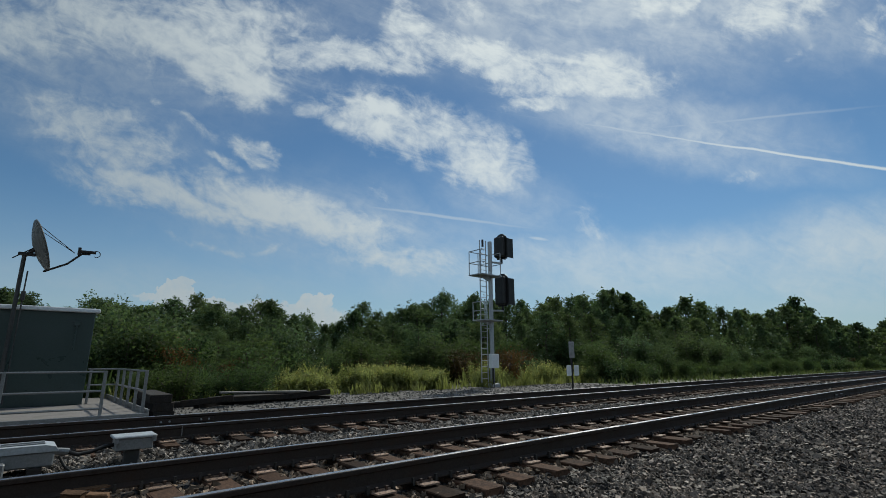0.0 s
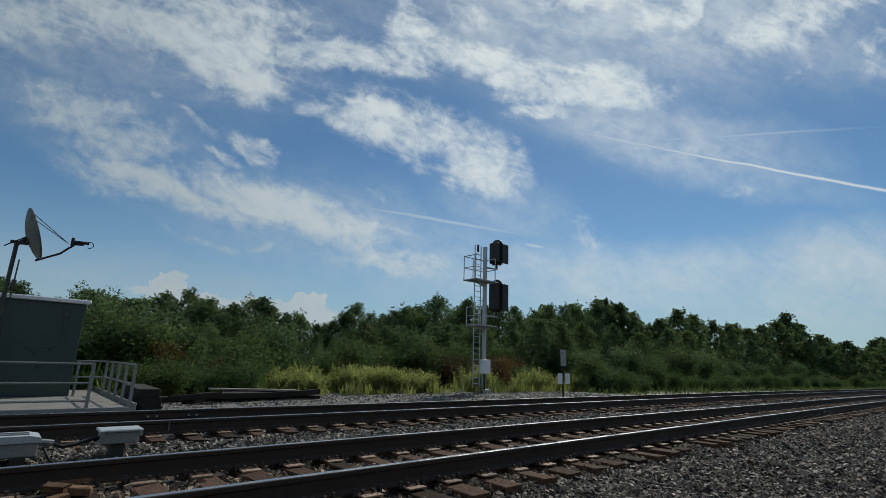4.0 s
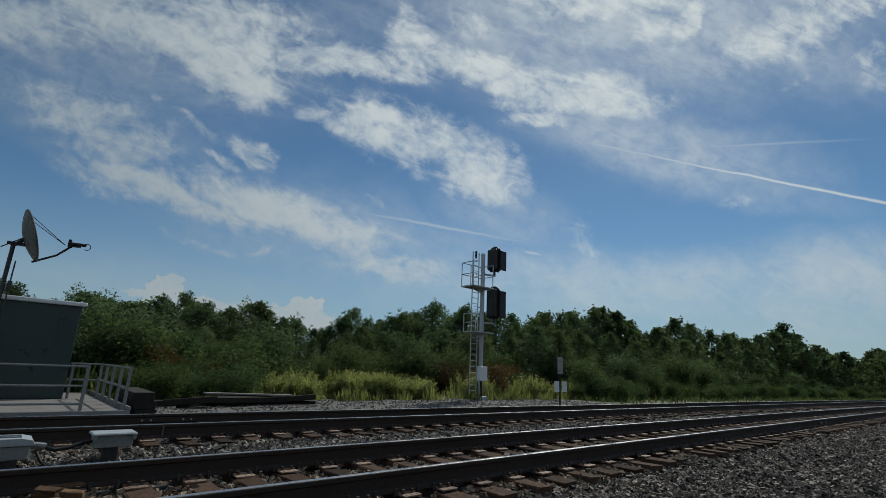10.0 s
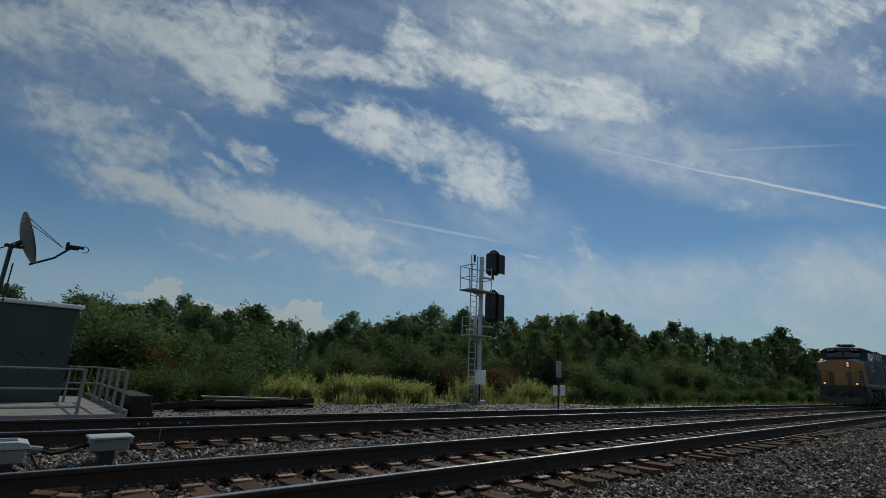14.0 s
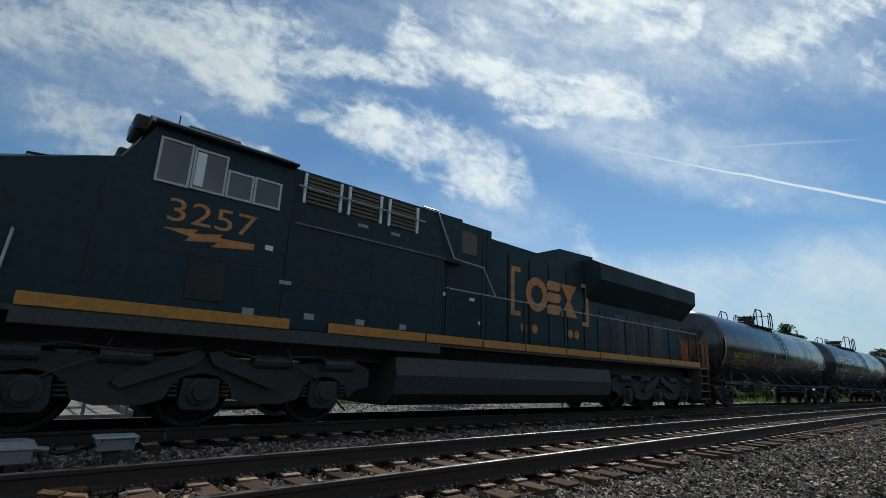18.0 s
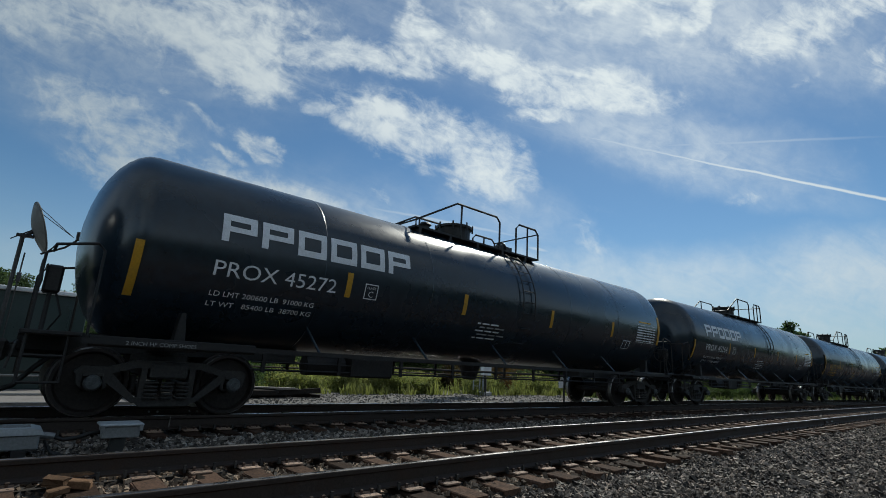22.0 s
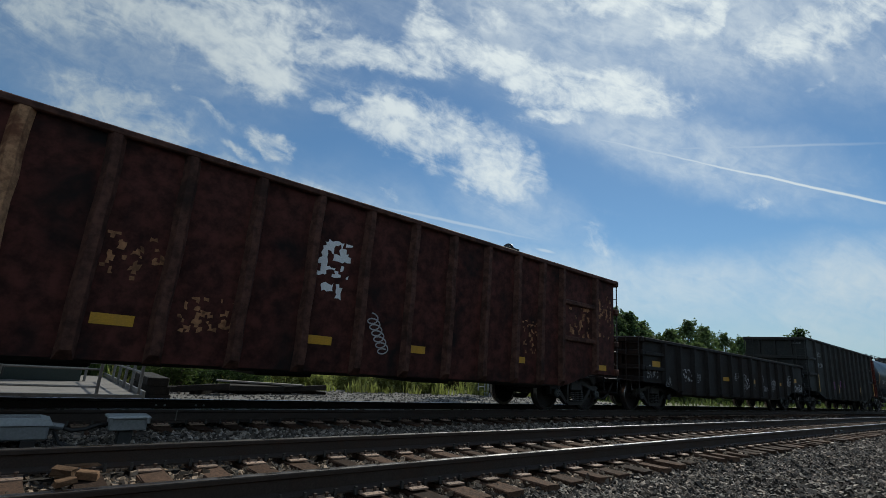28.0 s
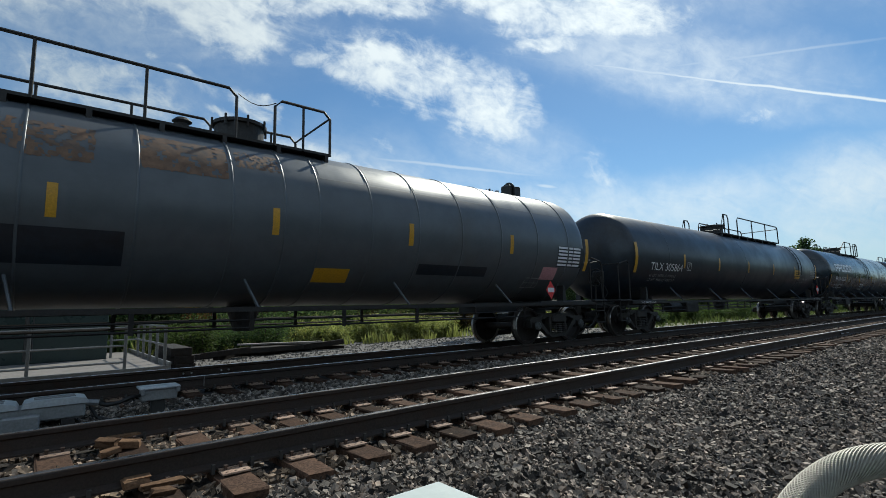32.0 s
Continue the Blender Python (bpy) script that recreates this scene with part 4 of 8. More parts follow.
standard_marks(tanks[0], L_STD, R_STD, Z_STD, LETTER_YELLOW, "NATX 303557", "LD LMT 203300 LB  93100 KG", "LT WT   60700 LB  28830 KG", people=True)
tagged(tanks[0], "glossy black tank car with yellow lettering behind the locomotives")
for k, (mark, ld, lt) in enumerate(procor):
    standard_marks(tanks[k + 1], L_STD, R_STD, Z_STD, LETTER_WHITE, mark, ld, lt)
    logo_blocks(tanks[k + 1], L_STD / 2, 2.36, 2.56, 3.55, 0.45, R_STD, Z_STD, LETTER_WHITE)
    tagged(tanks[k + 1], "glossy black tank car with a large white block logo")
for k, (mark, ld, lt) in enumerate((("UTLX 211033", "LD LMT 205900 LB  93100 KG", "LT WT   80100 LB  80100 KG"), ("UTLX 213454", "LD LMT 200700 LB  91000 KG", "LT WT   85300 LB  38690 KG"))):
    standard_marks(tanks[k + 5], L_STD, R_STD, Z_STD, LETTER_YELLOW, mark, ld, lt, 2.1, 2.55, True)
    tagged(tanks[k + 5], "glossy black tank car with yellow lettering and stripes")
for k in range(7):
    put_car(tanks[k], front + L_STD * k, L_STD)
# a smaller sooty car, and one of the standard kind behind it
brown = tank_base(18.8, 1.24, 2.33, TANK_BROWN, 9.7, 8.2, 11.2, 10.6, (3, 6, 9, 12, 15), "sooty brown-black tank car with faded yellow lettering", 2)
standard_marks(brown, 18.8, 1.24, 2.33, LETTER_YELLOW, "UTLX 500022", "LD LMT", "LT WT", 2.1, 2.55, True)
put_car(brown, 477.6, 18.8)
standard_marks(tanks[7], L_STD, R_STD, Z_STD, LETTER_YELLOW, "UTLX", "LD LMT", "LT WT", 2.1, 2.55)
tagged(tanks[7], "black tank car with yellow stripes, a grey sky reflection painted on its top")
put_car(tanks[7], 496.4, L_STD)
# grey shell strip that stands in for the sky mirrored on the top
bm = bmesh.new()
rows = []
for u in [1.55 + 14.6 * k / 12 for k in range(13)]:
    rows.append([bm.verts.new((u - L_STD / 2, -(R_STD + 0.004) * math.cos(a), Z_STD + (R_STD + 0.004) * math.sin(a))) for a in [radians(38 + 104 * j / 14) for j in range(15)]])
for a, b in zip(rows, rows[1:]):
    for j in range(14):
        bm.faces.new((a[j], b[j], b[j + 1], a[j + 1]))
part("faded_band", bm, DUST_AND_SHEEN_GREY, tanks[7], "grey band along the top, painted as the sky's reflection", True)


def gondola(length, body0, body1, z0, z1, drop, ribs, paint, rib_paint, end_paint, label, end_bands):
    """An open-topped car with ribbed sides; ribs and ends by their distance from the leading coupler."""
    car = thing("gondola_car", label, "gondola car", "cars of the freight train")
    h = length / 2
    w = 1.44
    for s in (-1, 1):
        bm = bmesh.new()
        bottom = [(body0 - h, z0), (ribs[0] - h, z0), (ribs[0] + 1.3 - h, drop), (ribs[-1] - 1.3 - h, drop), (ribs[-1] - h, z0), (body1 - h, z0)]
        outline(bm, bottom + [(body1 - h, z1 - 0.06), (body0 - h, z1 - 0.06)], min(s * w, s * (w - 0.05)), max(s * w, s * (w - 0.05)))
        part("side_wall", bm, paint, car, "dented steel side sheet")
        bm = bmesh.new()
        box(bm, body0 - h, body1 - h, min(s * (w - 0.08), s * (w + 0.1)), max(s * (w - 0.08), s * (w + 0.1)), z1 - 0.1, z1, 0.015)
        part("top_chord", bm, rib_paint, car)
        for u in ribs:
            foot = z0 if u < ribs[0] + 0.6 or u > ribs[-1] - 0.6 else drop
            foot = z0 + (drop - z0) * max(0, min(1, (min(u - ribs[0], ribs[-1] - u)) / 1.3))
            bm = bmesh.new()
            a, b = s * w, s * (w + 0.11)
            lo = [bm.verts.new(p) for p in ((u - h - 0.11, a, foot - 0.02), (u - h + 0.11, a, foot - 0.02), (u - h + 0.06, b, foot + 0.1), (u - h - 0.06, b, foot + 0.1))]
            hi = [bm.verts.new(p) for p in ((u - h - 0.11, a, z1 - 0.1), (u - h + 0.11, a, z1 - 0.1), (u - h + 0.05, b, z1 - 0.1), (u - h - 0.05, b, z1 - 0.1))]
            for k in range(4):
                q = (k + 1) % 4
                bm.faces.new((lo[k], lo[q], hi[q], hi[k]))
            bm.faces.new(lo[::-1])
            bm.faces.new(hi)
            bmesh.ops.subdivide_edges(bm, edges=[e for e in bm.edges if abs(e.verts[0].co.z - e.verts[1].co.z) > 0.8], cuts=9)
            amount = 0.035 if paint is GON_RUST else 0.012
            for v in bm.verts:
                v.co.x += amount * noise.noise((u * 3.1 + s, v.co.z * 1.6, 2.2)) + 0.4 * amount * noise.noise((u * 2.3, v.co.z * 5.0, 7.2))
            bmesh.ops.recalc_face_normals(bm, faces=bm.faces[:])
            part("side_rib", bm, GON_CREAM if paint is GON_RUST and u < 3.6 else rib_paint, car)
        for a, b, z in end_bands:
            bm = bmesh.new()
            box(bm, a - h, b - h, min(s * w, s * (w + 0.08)), max(s * w, s * (w + 0.08)), z - 0.06, z + 0.06, 0.02)
            part("side_band", bm, GON_CREAM if paint is GON_RUST and a < 4 else rib_paint, car)
        bm = bmesh.new()
        box(bm, ribs[0] + 1.2 - h, ribs[-1] - 1.2 - h, s * 1.2 - 0.06, s * 1.2 + 0.06, drop - 0.05, drop + 0.1)
        part("side_sill", bm, BLACK_IRON, car)
    bm = bmesh.new()
    box(bm, body0 - h, body1 - h, -w + 0.05, w - 0.05, z0 + 0.04, z0 + 0.12)
    part("car_floor", bm, GON_BLACK, car)
    bm = bmesh.new()
    box(bm, 0.35 - h, length - 0.35 - h, -0.3, 0.3, 0.78, z0 + 0.04, 0.02)
    part("centre_sill", bm, BLACK_IRON, car)
    for u, way in ((body0 - h, -1), (body1 - h, 1)):
        bm = bmesh.new()
        box(bm, min(u, u - way * 0.05), max(u, u - way * 0.05), -w + 0.05, w - 0.05, z0, z1 - 0.02)
        part("end_wall", bm, end_paint, car)
        for z in [z for _, _, z in end_bands[:2]] + [z1 - 0.07, z0 + 0.08]:
            bm = bmesh.new()
            box(bm, min(u, u + way * 0.17), max(u, u + way * 0.17), -w - 0.08, w + 0.08, z - 0.085, z + 0.085, 0.025)
            part("end_band", bm, GON_CREAM if paint is GON_RUST and way < 0 else rib_paint, car)
        for y in (-0.75, 0.0, 0.75):
            bm = bmesh.new()
            box(bm, min(u, u + way * 0.08), max(u, u + way * 0.08), y - 0.05, y + 0.05, z0, z1)
            part("end_post", bm, rib_paint, car)
        for s in (-1, 1):
            bm = bmesh.new()
            for dy in (0.0, 0.42):
                y = s * (w - 0.02 - dy)
                tube(bm, [(u + way * 0.2, y, 0.5), (u + way * 0.2, y, z1 + 0.02)], 0.018, 5)
            for k in range(int((z1 - 0.5) / 0.38) + 1):
                z = 0.52 + 0.38 * k
                tube(bm, [(u + way * 0.2, s * (w - 0.02), z), (u + way * 0.2, s * (w - 0.44), z)], 0.014, 5)
            part("end_ladder", bm, BLACK_IRON, car, "thin end ladder")
    bm = bmesh.new()
    hub = Vector((body1 - h + 0.22, 0.6, z1 - 0.8))
    tube(bm, arc(hub, 0.24, 0, 345, 23, "yz"), 0.017, 6, closed=True)
    for k in range(5):
        a = 2 * math.pi * k / 5
        tube(bm, [hub - Vector((0.12, 0, 0)), hub + Vector((0, 0.24 * math.cos(a), 0.24 * math.sin(a)))], 0.013, 5)
    part("brake_wheel", bm, BLACK_IRON, car)
    for u in (2.15, length - 2.15):
        add_truck(car, u - h)
        bm = bmesh.new()
        box(bm, u - h - 0.2, u - h + 0.2, -1.35, 1.35, 0.86, z0 + 0.05, 0.02)
        part("body_bolster", bm, BLACK_IRON, car)
    for u, way in ((0.0, -1), (length, 1)):
        coupler(car, u - h, way)
    for k in range(4):
        bm = bmesh.new()
        x = ribs[0] + 2.0 - h + k * (ribs[-1] - ribs[0] - 4.0) / 3
        box(bm, x - 0.5, x + 0.5, -0.9, 0.9, drop - 0.12, drop + 0.05, 0.03)
        part("floor_beam", bm, BLACK_IRON, car)
    return car


def reflectors(car, h, spots, z, wide=0.48, high=0.14, y=-1.452):
    for u in spots:
        part("reflector", on_wall(bars((wide,), high, 0), u - h, y, z), MARK_YELLOW, car, "flat yellow reflector")


def ribbon(bm, path, t):
    """A flat painted stroke along a path in the x-y plane."""
    left, right = [], []
    for j, p in enumerate(path):
        q0, q1 = path[max(0, j - 1)], path[min(len(path) - 1, j + 1)]
        d = Vector((q1[0] - q0[0], q1[1] - q0[1]))
        d = d.normalized() if d.length > 1e-6 else Vector((1, 0))
        left.append(bm.verts.new((p[0] - d.y * t, p[1] + d.x * t, 0)))
        right.append(bm.verts.new((p[0] + d.y * t, p[1] - d.x * t, 0)))
    for j in range(len(path) - 1):
        bm.faces.new((left[j], right[j], right[j + 1], left[j + 1]))


def scrawl(car, h, u, z, wide, high, seed, material, place, strokes=7, thick=0.02):
    """A loose running hand of loops that says nothing."""
    rng = random.Random(seed)
    bm = bmesh.new()
    step = wide / strokes
    path = []
    for k in range(strokes):
        tall = high * (rng.uniform(0.8, 1.0) if k == 0 else rng.uniform(0.38, 0.6))
        drop = -0.3 * high if rng.random() < 0.2 else 0.0
        for j in range(12):
            a = 2 * math.pi * j / 12
            path.append((step * (k + j / 12) - 0.42 * step * math.sin(a), drop * max(0, math.sin(a / 2)) + tall * 0.5 * (1 - math.cos(a)) + 0.06 * high * math.sin(0.9 * k)))
    ribbon(bm, path, thick)
    part("painted_scrawl", place(bm, u - h, z), material, car, "loose painted scrawl")


def tag_burst(car, h, u, z, wide, high, seed, material, place, count=13, thick=0.018):
    """A crowded burst of slanted strokes over a loop."""
    rng = random.Random(seed)
    bm = bmesh.new()
    for k in range(count):
        x = wide * (k + rng.uniform(-0.3, 0.3)) / count
        lean = rng.choice((-0.5, 0.25, 0.4, 0.6)) * high * 0.5
        y0, y1 = high * rng.uniform(0.05, 0.35), high * rng.uniform(0.6, 1.0)
        ribbon(bm, [(x, y0), (x + lean * 0.5, (y0 + y1) / 2 + 0.02), (x + lean, y1)], thick * rng.uniform(0.6, 1.2))
    ribbon(bm, [(wide * (0.3 + 0.26 * math.cos(a)), high * (0.1 + 0.12 * math.sin(a))) for a in [0.5 + 5.4 * j / 20 for j in range(21)]], thick)
    part("painted_scrawl", place(bm, u - h, z), material, car, "jagged burst of chalky strokes")


rust = gondola(17.6, 0.85, 16.75, 1.0, 3.68, 0.66, (2.2, 3.4, 4.35, 5.3, 6.33, 7.35, 8.37, 9.42, 10.45, 11.48, 12.5, 13.42, 14.25, 15.75), GON_RUST, GON_RUST_RIB, GON_PEEL,
               "tall rusty red-brown gondola with peeling paint", ((0.85, 2.2, 2.78), (0.85, 2.2, 1.85), (14.25, 15.75, 2.76), (14.25, 15.75, 1.83), (2.2, 3.4, 2.7), (2.2, 3.4, 1.9)))
for a, b in ((1.05, 1.75), (1.95, 2.65), (2.88, 3.45)):
    bm = bmesh.new()
    box(bm, 0.95 - 8.8, 2.05 - 8.8, -1.4485, -1.44, a, b)
    part("bare_patch", bm, GON_PEEL, rust, "patch of orange rust and peeled paint")
# scraps of torn yellow and white labels
for u, z, w, hh, paint in ((1.1, 1.55, 0.45, 0.09, MARK_YELLOW), (1.55, 1.5, 0.4, 0.12, LETTER_WHITE), (1.0, 1.3, 0.5, 0.07, LETTER_DIM), (1.2, 1.14, 0.6, 0.06, LETTER_WHITE), (1.0, 1.42, 0.08, 0.2, LETTER_DIM)):
    part("label_scrap", on_wall(bars((w,), hh, 0), u - 8.8, -1.452, z), paint, rust, "torn label scrap")
bm = bmesh.new()
box(bm, 2.32 - 8.8, 3.3 - 8.8, -1.4465, -1.44, 1.98, 2.62)
part("mark_panel", bm, GON_BLACK, rust, "black patch under the reporting mark")
wall_words(rust, 8.8, "SHNX", 2.36, 2.34, 0.24, 0.85, LETTER_WHITE)
wall_words(rust, 8.8, "0008", 2.36, 2.04, 0.24, 0.85, LETTER_WHITE)
reflectors(rust, 8.8, (4.52, 7.4, 9.42, 12.4, 15.85), 1.1)


def torn(wide, high, cells, keep, seed):
    """Scraps of torn paper or flaked paint: ragged patches of a sheet that is mostly gone."""
    rng = random.Random(seed)
    bm = bmesh.new()
    rows_n = max(2, round(cells * high / wide))
    grid = {}
    for i in range(cells + 1):
        for j in range(rows_n + 1):
            grid[i, j] = bm.verts.new(((i + rng.uniform(-0.38, 0.38)) * wide / cells, (j + rng.uniform(-0.38, 0.38)) * high / rows_n, 0))
    for i in range(cells):
        for j in range(rows_n):
            if noise.noise((i * 0.42 + seed, j * 0.42, seed * 1.7)) * 1.4 + rng.uniform(-0.25, 0.25) + 0.5 < keep:
                bm.faces.new((grid[i, j], grid[i + 1, j], grid[i + 1, j + 1], grid[i, j + 1]))
    bmesh.ops.delete(bm, geom=[v for v in bm.verts if not v.link_faces], context="VERTS")
    return bm


tagged(part("torn_sheet", on_wall(torn(0.62, 0.62, 11, 0.56, 3), 7.44 - 8.8, -1.449, 2.25), LETTER_WHITE, rust), "torn scraps of a white paper sheet", kind="stuff")
tagged(part("torn_sheet", on_wall(torn(0.55, 0.24, 10, 0.4, 5), 7.46 - 8.8, -1.449, 1.88), LETTER_WHITE, rust), "torn scraps of a white paper sheet", kind="stuff")
for u, z, wide, high, keep, seed in ((5.5, 1.1, 0.75, 0.5, 0.24, 6), (4.5, 1.7, 0.7, 0.6, 0.12, 7), (14.6, 1.9, 0.9, 0.8, 0.2, 8), (15.8, 2.0, 0.8, 1.2, 0.2, 9), (12.7, 1.3, 0.6, 0.8, 0.12, 10), (2.5, 1.1, 0.8, 0.7, 0.3, 11)):
    tagged(part("flaked_paint", on_wall(torn(wide, high, 16, keep, seed), u - 8.8, -1.449, z), GON_PEEL, rust), "flakes of pale peeling paint", kind="stuff")
bm = bmesh.new()
ribbon(bm, [(0.12 * math.sin(a * 1.9) + 0.1 * a / 6, 0.62 - 0.62 * a / 20 + 0.07 * math.cos(a * 1.9)) for a in [20 * k / 90 for k in range(91)]], 0.012)
part("painted_scrawl", on_wall(bm, 8.62 - 8.8, -1.449, 1.05), CHALK, rust, "loose chalky scrawl running downwards")
put_car(rust, 514.1, 17.6)
low = gondola(17.1, 0.8, 16.4, 0.88, 2.22, 0.56, (2.06, 3.13, 4.18, 5.25, 6.3, 7.35, 8.4, 9.45, 10.5, 11.55, 12.6, 13.65, 14.7), GON_DARK, GON_DARK, GON_DARK,
              "low dark brown gondola with yellow reflectors and chalk scrawls", ((0.8, 2.06, 1.75), (0.8, 2.06, 1.3)))
reflectors(low, 8.55, (6.7, 9.42, 12.65), 1.14, 0.55, 0.14)
reflectors(low, 8.55, (1.35, 14.95), 1.36, 0.5, 0.18)
for k, u in enumerate((2.2, 4.4, 7.8, 8.6, 9.6, 10.6, 11.7, 13.6, 14.9)):
    tag_burst(low, 8.55, u, 0.8 + 0.2 * (k % 3), 0.42, 0.34, 10 + k, CHALK, lambda b, u, z: on_wall(b, u, -1.449, z), 11, 0.006)
for u, z, wide, high, keep, seed in ((13.75, 1.15, 0.9, 0.5, 0.3, 31), (15.1, 0.95, 1.1, 0.34, 0.34, 32), (11.6, 0.95, 0.8, 0.4, 0.2, 33), (9.0, 0.9, 0.9, 0.4, 0.22, 34), (3.2, 1.0, 0.9, 0.4, 0.2, 35), (1.0, 1.0, 0.7, 0.4, 0.2, 36)):
    tagged(part("chalk_mark", on_wall(torn(wide, high, 26, keep, seed), u - 8.55, -1.449, z), CHALK, low), "smeared chalk marks", kind="stuff")
for u, wide, high, z, seed in ((13.8, 0.75, 0.45, 1.15, 51), (15.15, 1.0, 0.28, 0.98, 52), (8.4, 0.8, 0.4, 1.2, 53), (10.7, 0.7, 0.35, 0.85, 54), (12.2, 0.6, 0.35, 1.1, 55)):
    scrawl(low, 8.55, u, z, wide, high, seed, CHALK, lambda b, u, z: on_wall(b, u, -1.4495, z), 5, 0.011)
put_car(low, 531.7, 17.1)
dark = gondola(15.7, 0.6, 15.1, 1.05, 3.77, 0.70, (1.8, 3.35, 4.42, 5.44, 6.48, 7.46, 8.45, 9.46, 10.49, 11.53, 12.7, 13.95), GON_BLACK, GON_RIB, GON_BLACK,
               "tall black gondola with white lettering and yellow stripes", ((0.6, 1.8, 2.72), (0.6, 1.8, 1.92), (12.7, 13.95, 2.72), (12.7, 13.95, 1.92)))
wall_words(dark, 7.85, "SHNX", 2.2, 2.88, 0.26, 0.75, LETTER_DIM)
wall_words(dark, 7.85, "101139", 2.0, 2.33, 0.22, 1.05, LETTER_WHITE)
reflectors(dark, 7.85, (1.72,), 1.05, 0.1, 0.88, -1.556)
reflectors(dark, 7.85, (5.4, 10.26), 1.05, 0.1, 0.46, -1.556)
reflectors(dark, 7.85, (13.9,), 1.07, 0.1, 0.82, -1.556)
reflectors(dark, 7.85, (7.46,), 1.03, 0.46, 0.12)
for u in (8.6, 9.56, 10.58):
    part("tag_plate", on_wall(bars((0.11,), 0.1, 0), u - 7.85, -1.452, 1.05), GON_CREAM, dark, "small tan tag plate")
part("paper_sheet", on_wall(bars((0.17,), 0.2, 0), 10.62 - 7.85, -1.452, 1.55), LETTER_WHITE, dark, "small white paper sheet")
for u, z, w, hh in ((7.42, 1.37, 0.55, 0.22), (11.45, 1.23, 0.48, 0.68)):
    for a, b, c, d in ((0, 0, w, 0.014), (0, hh, w, 0.014), (0, 0, 0.014, hh), (w, 0, 0.014, hh)):
        part("stencil_line", on_wall(bars((c,), d, 0), u + a - 7.85, -1.4505, z + b), LETTER_DIM, dark)
for a, b in ((1.05, 1.86), (1.98, 2.66), (2.78, 3.6)):
    bm = bmesh.new()
    box(bm, 14.07 - 7.85, 15.08 - 7.85, -1.4485, -1.44, a, b)
    part("bare_patch", bm, GON_BARE, dark, "rusty red patch on the last bay")
for u in (14.66, 15.06):
    bm = bmesh.new()
    box(bm, u - 7.85 - 0.02, u - 7.85 + 0.02, -1.53, -1.44, 1.0, 3.45)
    part("ladder_stile", bm, GON_BARE, dark)
for k in range(7):
    bm = bmesh.new()
    box(bm, 14.68 - 7.85, 15.04 - 7.85, -1.525, -1.5, 1.1 + 0.36 * k, 1.13 + 0.36 * k)
    part("ladder_rung", bm, GON_BARE, dark)
tag_burst(dark, 7.85, 4.6, 1.2, 0.6, 0.6, 31, PURPLE, lambda b, u, z: on_wall(b, u, -1.449, z), 8, 0.014)
tag_burst(dark, 7.85, 6.3, 1.35, 0.85, 0.45, 32, PURPLE, lambda b, u, z: on_wall(b, u, -1.449, z), 12, 0.016)
scrawl(dark, 7.85, 6.25, 1.42, 0.95, 0.36, 61, PURPLE, lambda b, u, z: on_wall(b, u, -1.4497, z), 5, 0.016)
bm = letters("SHNX 101139", 0.1)
fit_width(bm, 0.5)
for v in bm.verts:
    v.co = Vector((0.6 - 7.85 - 0.012, -0.7 - v.co.x, 3.42 + v.co.y))
part("lettering", bm, LETTER_DIM, dark, "small number on the end wall")
put_car(dark, 548.8, 15.7)

# long tank cars at the end
long_tank = tank_base(20.55, 1.42, 2.5, TANK_MATTE, 10.5, 9.25, 16.1, 16.6, (3.5, 10, 16.5), "dull black pressure tank car with white lettering", 1)
second = copy_thing(long_tank, Matrix())


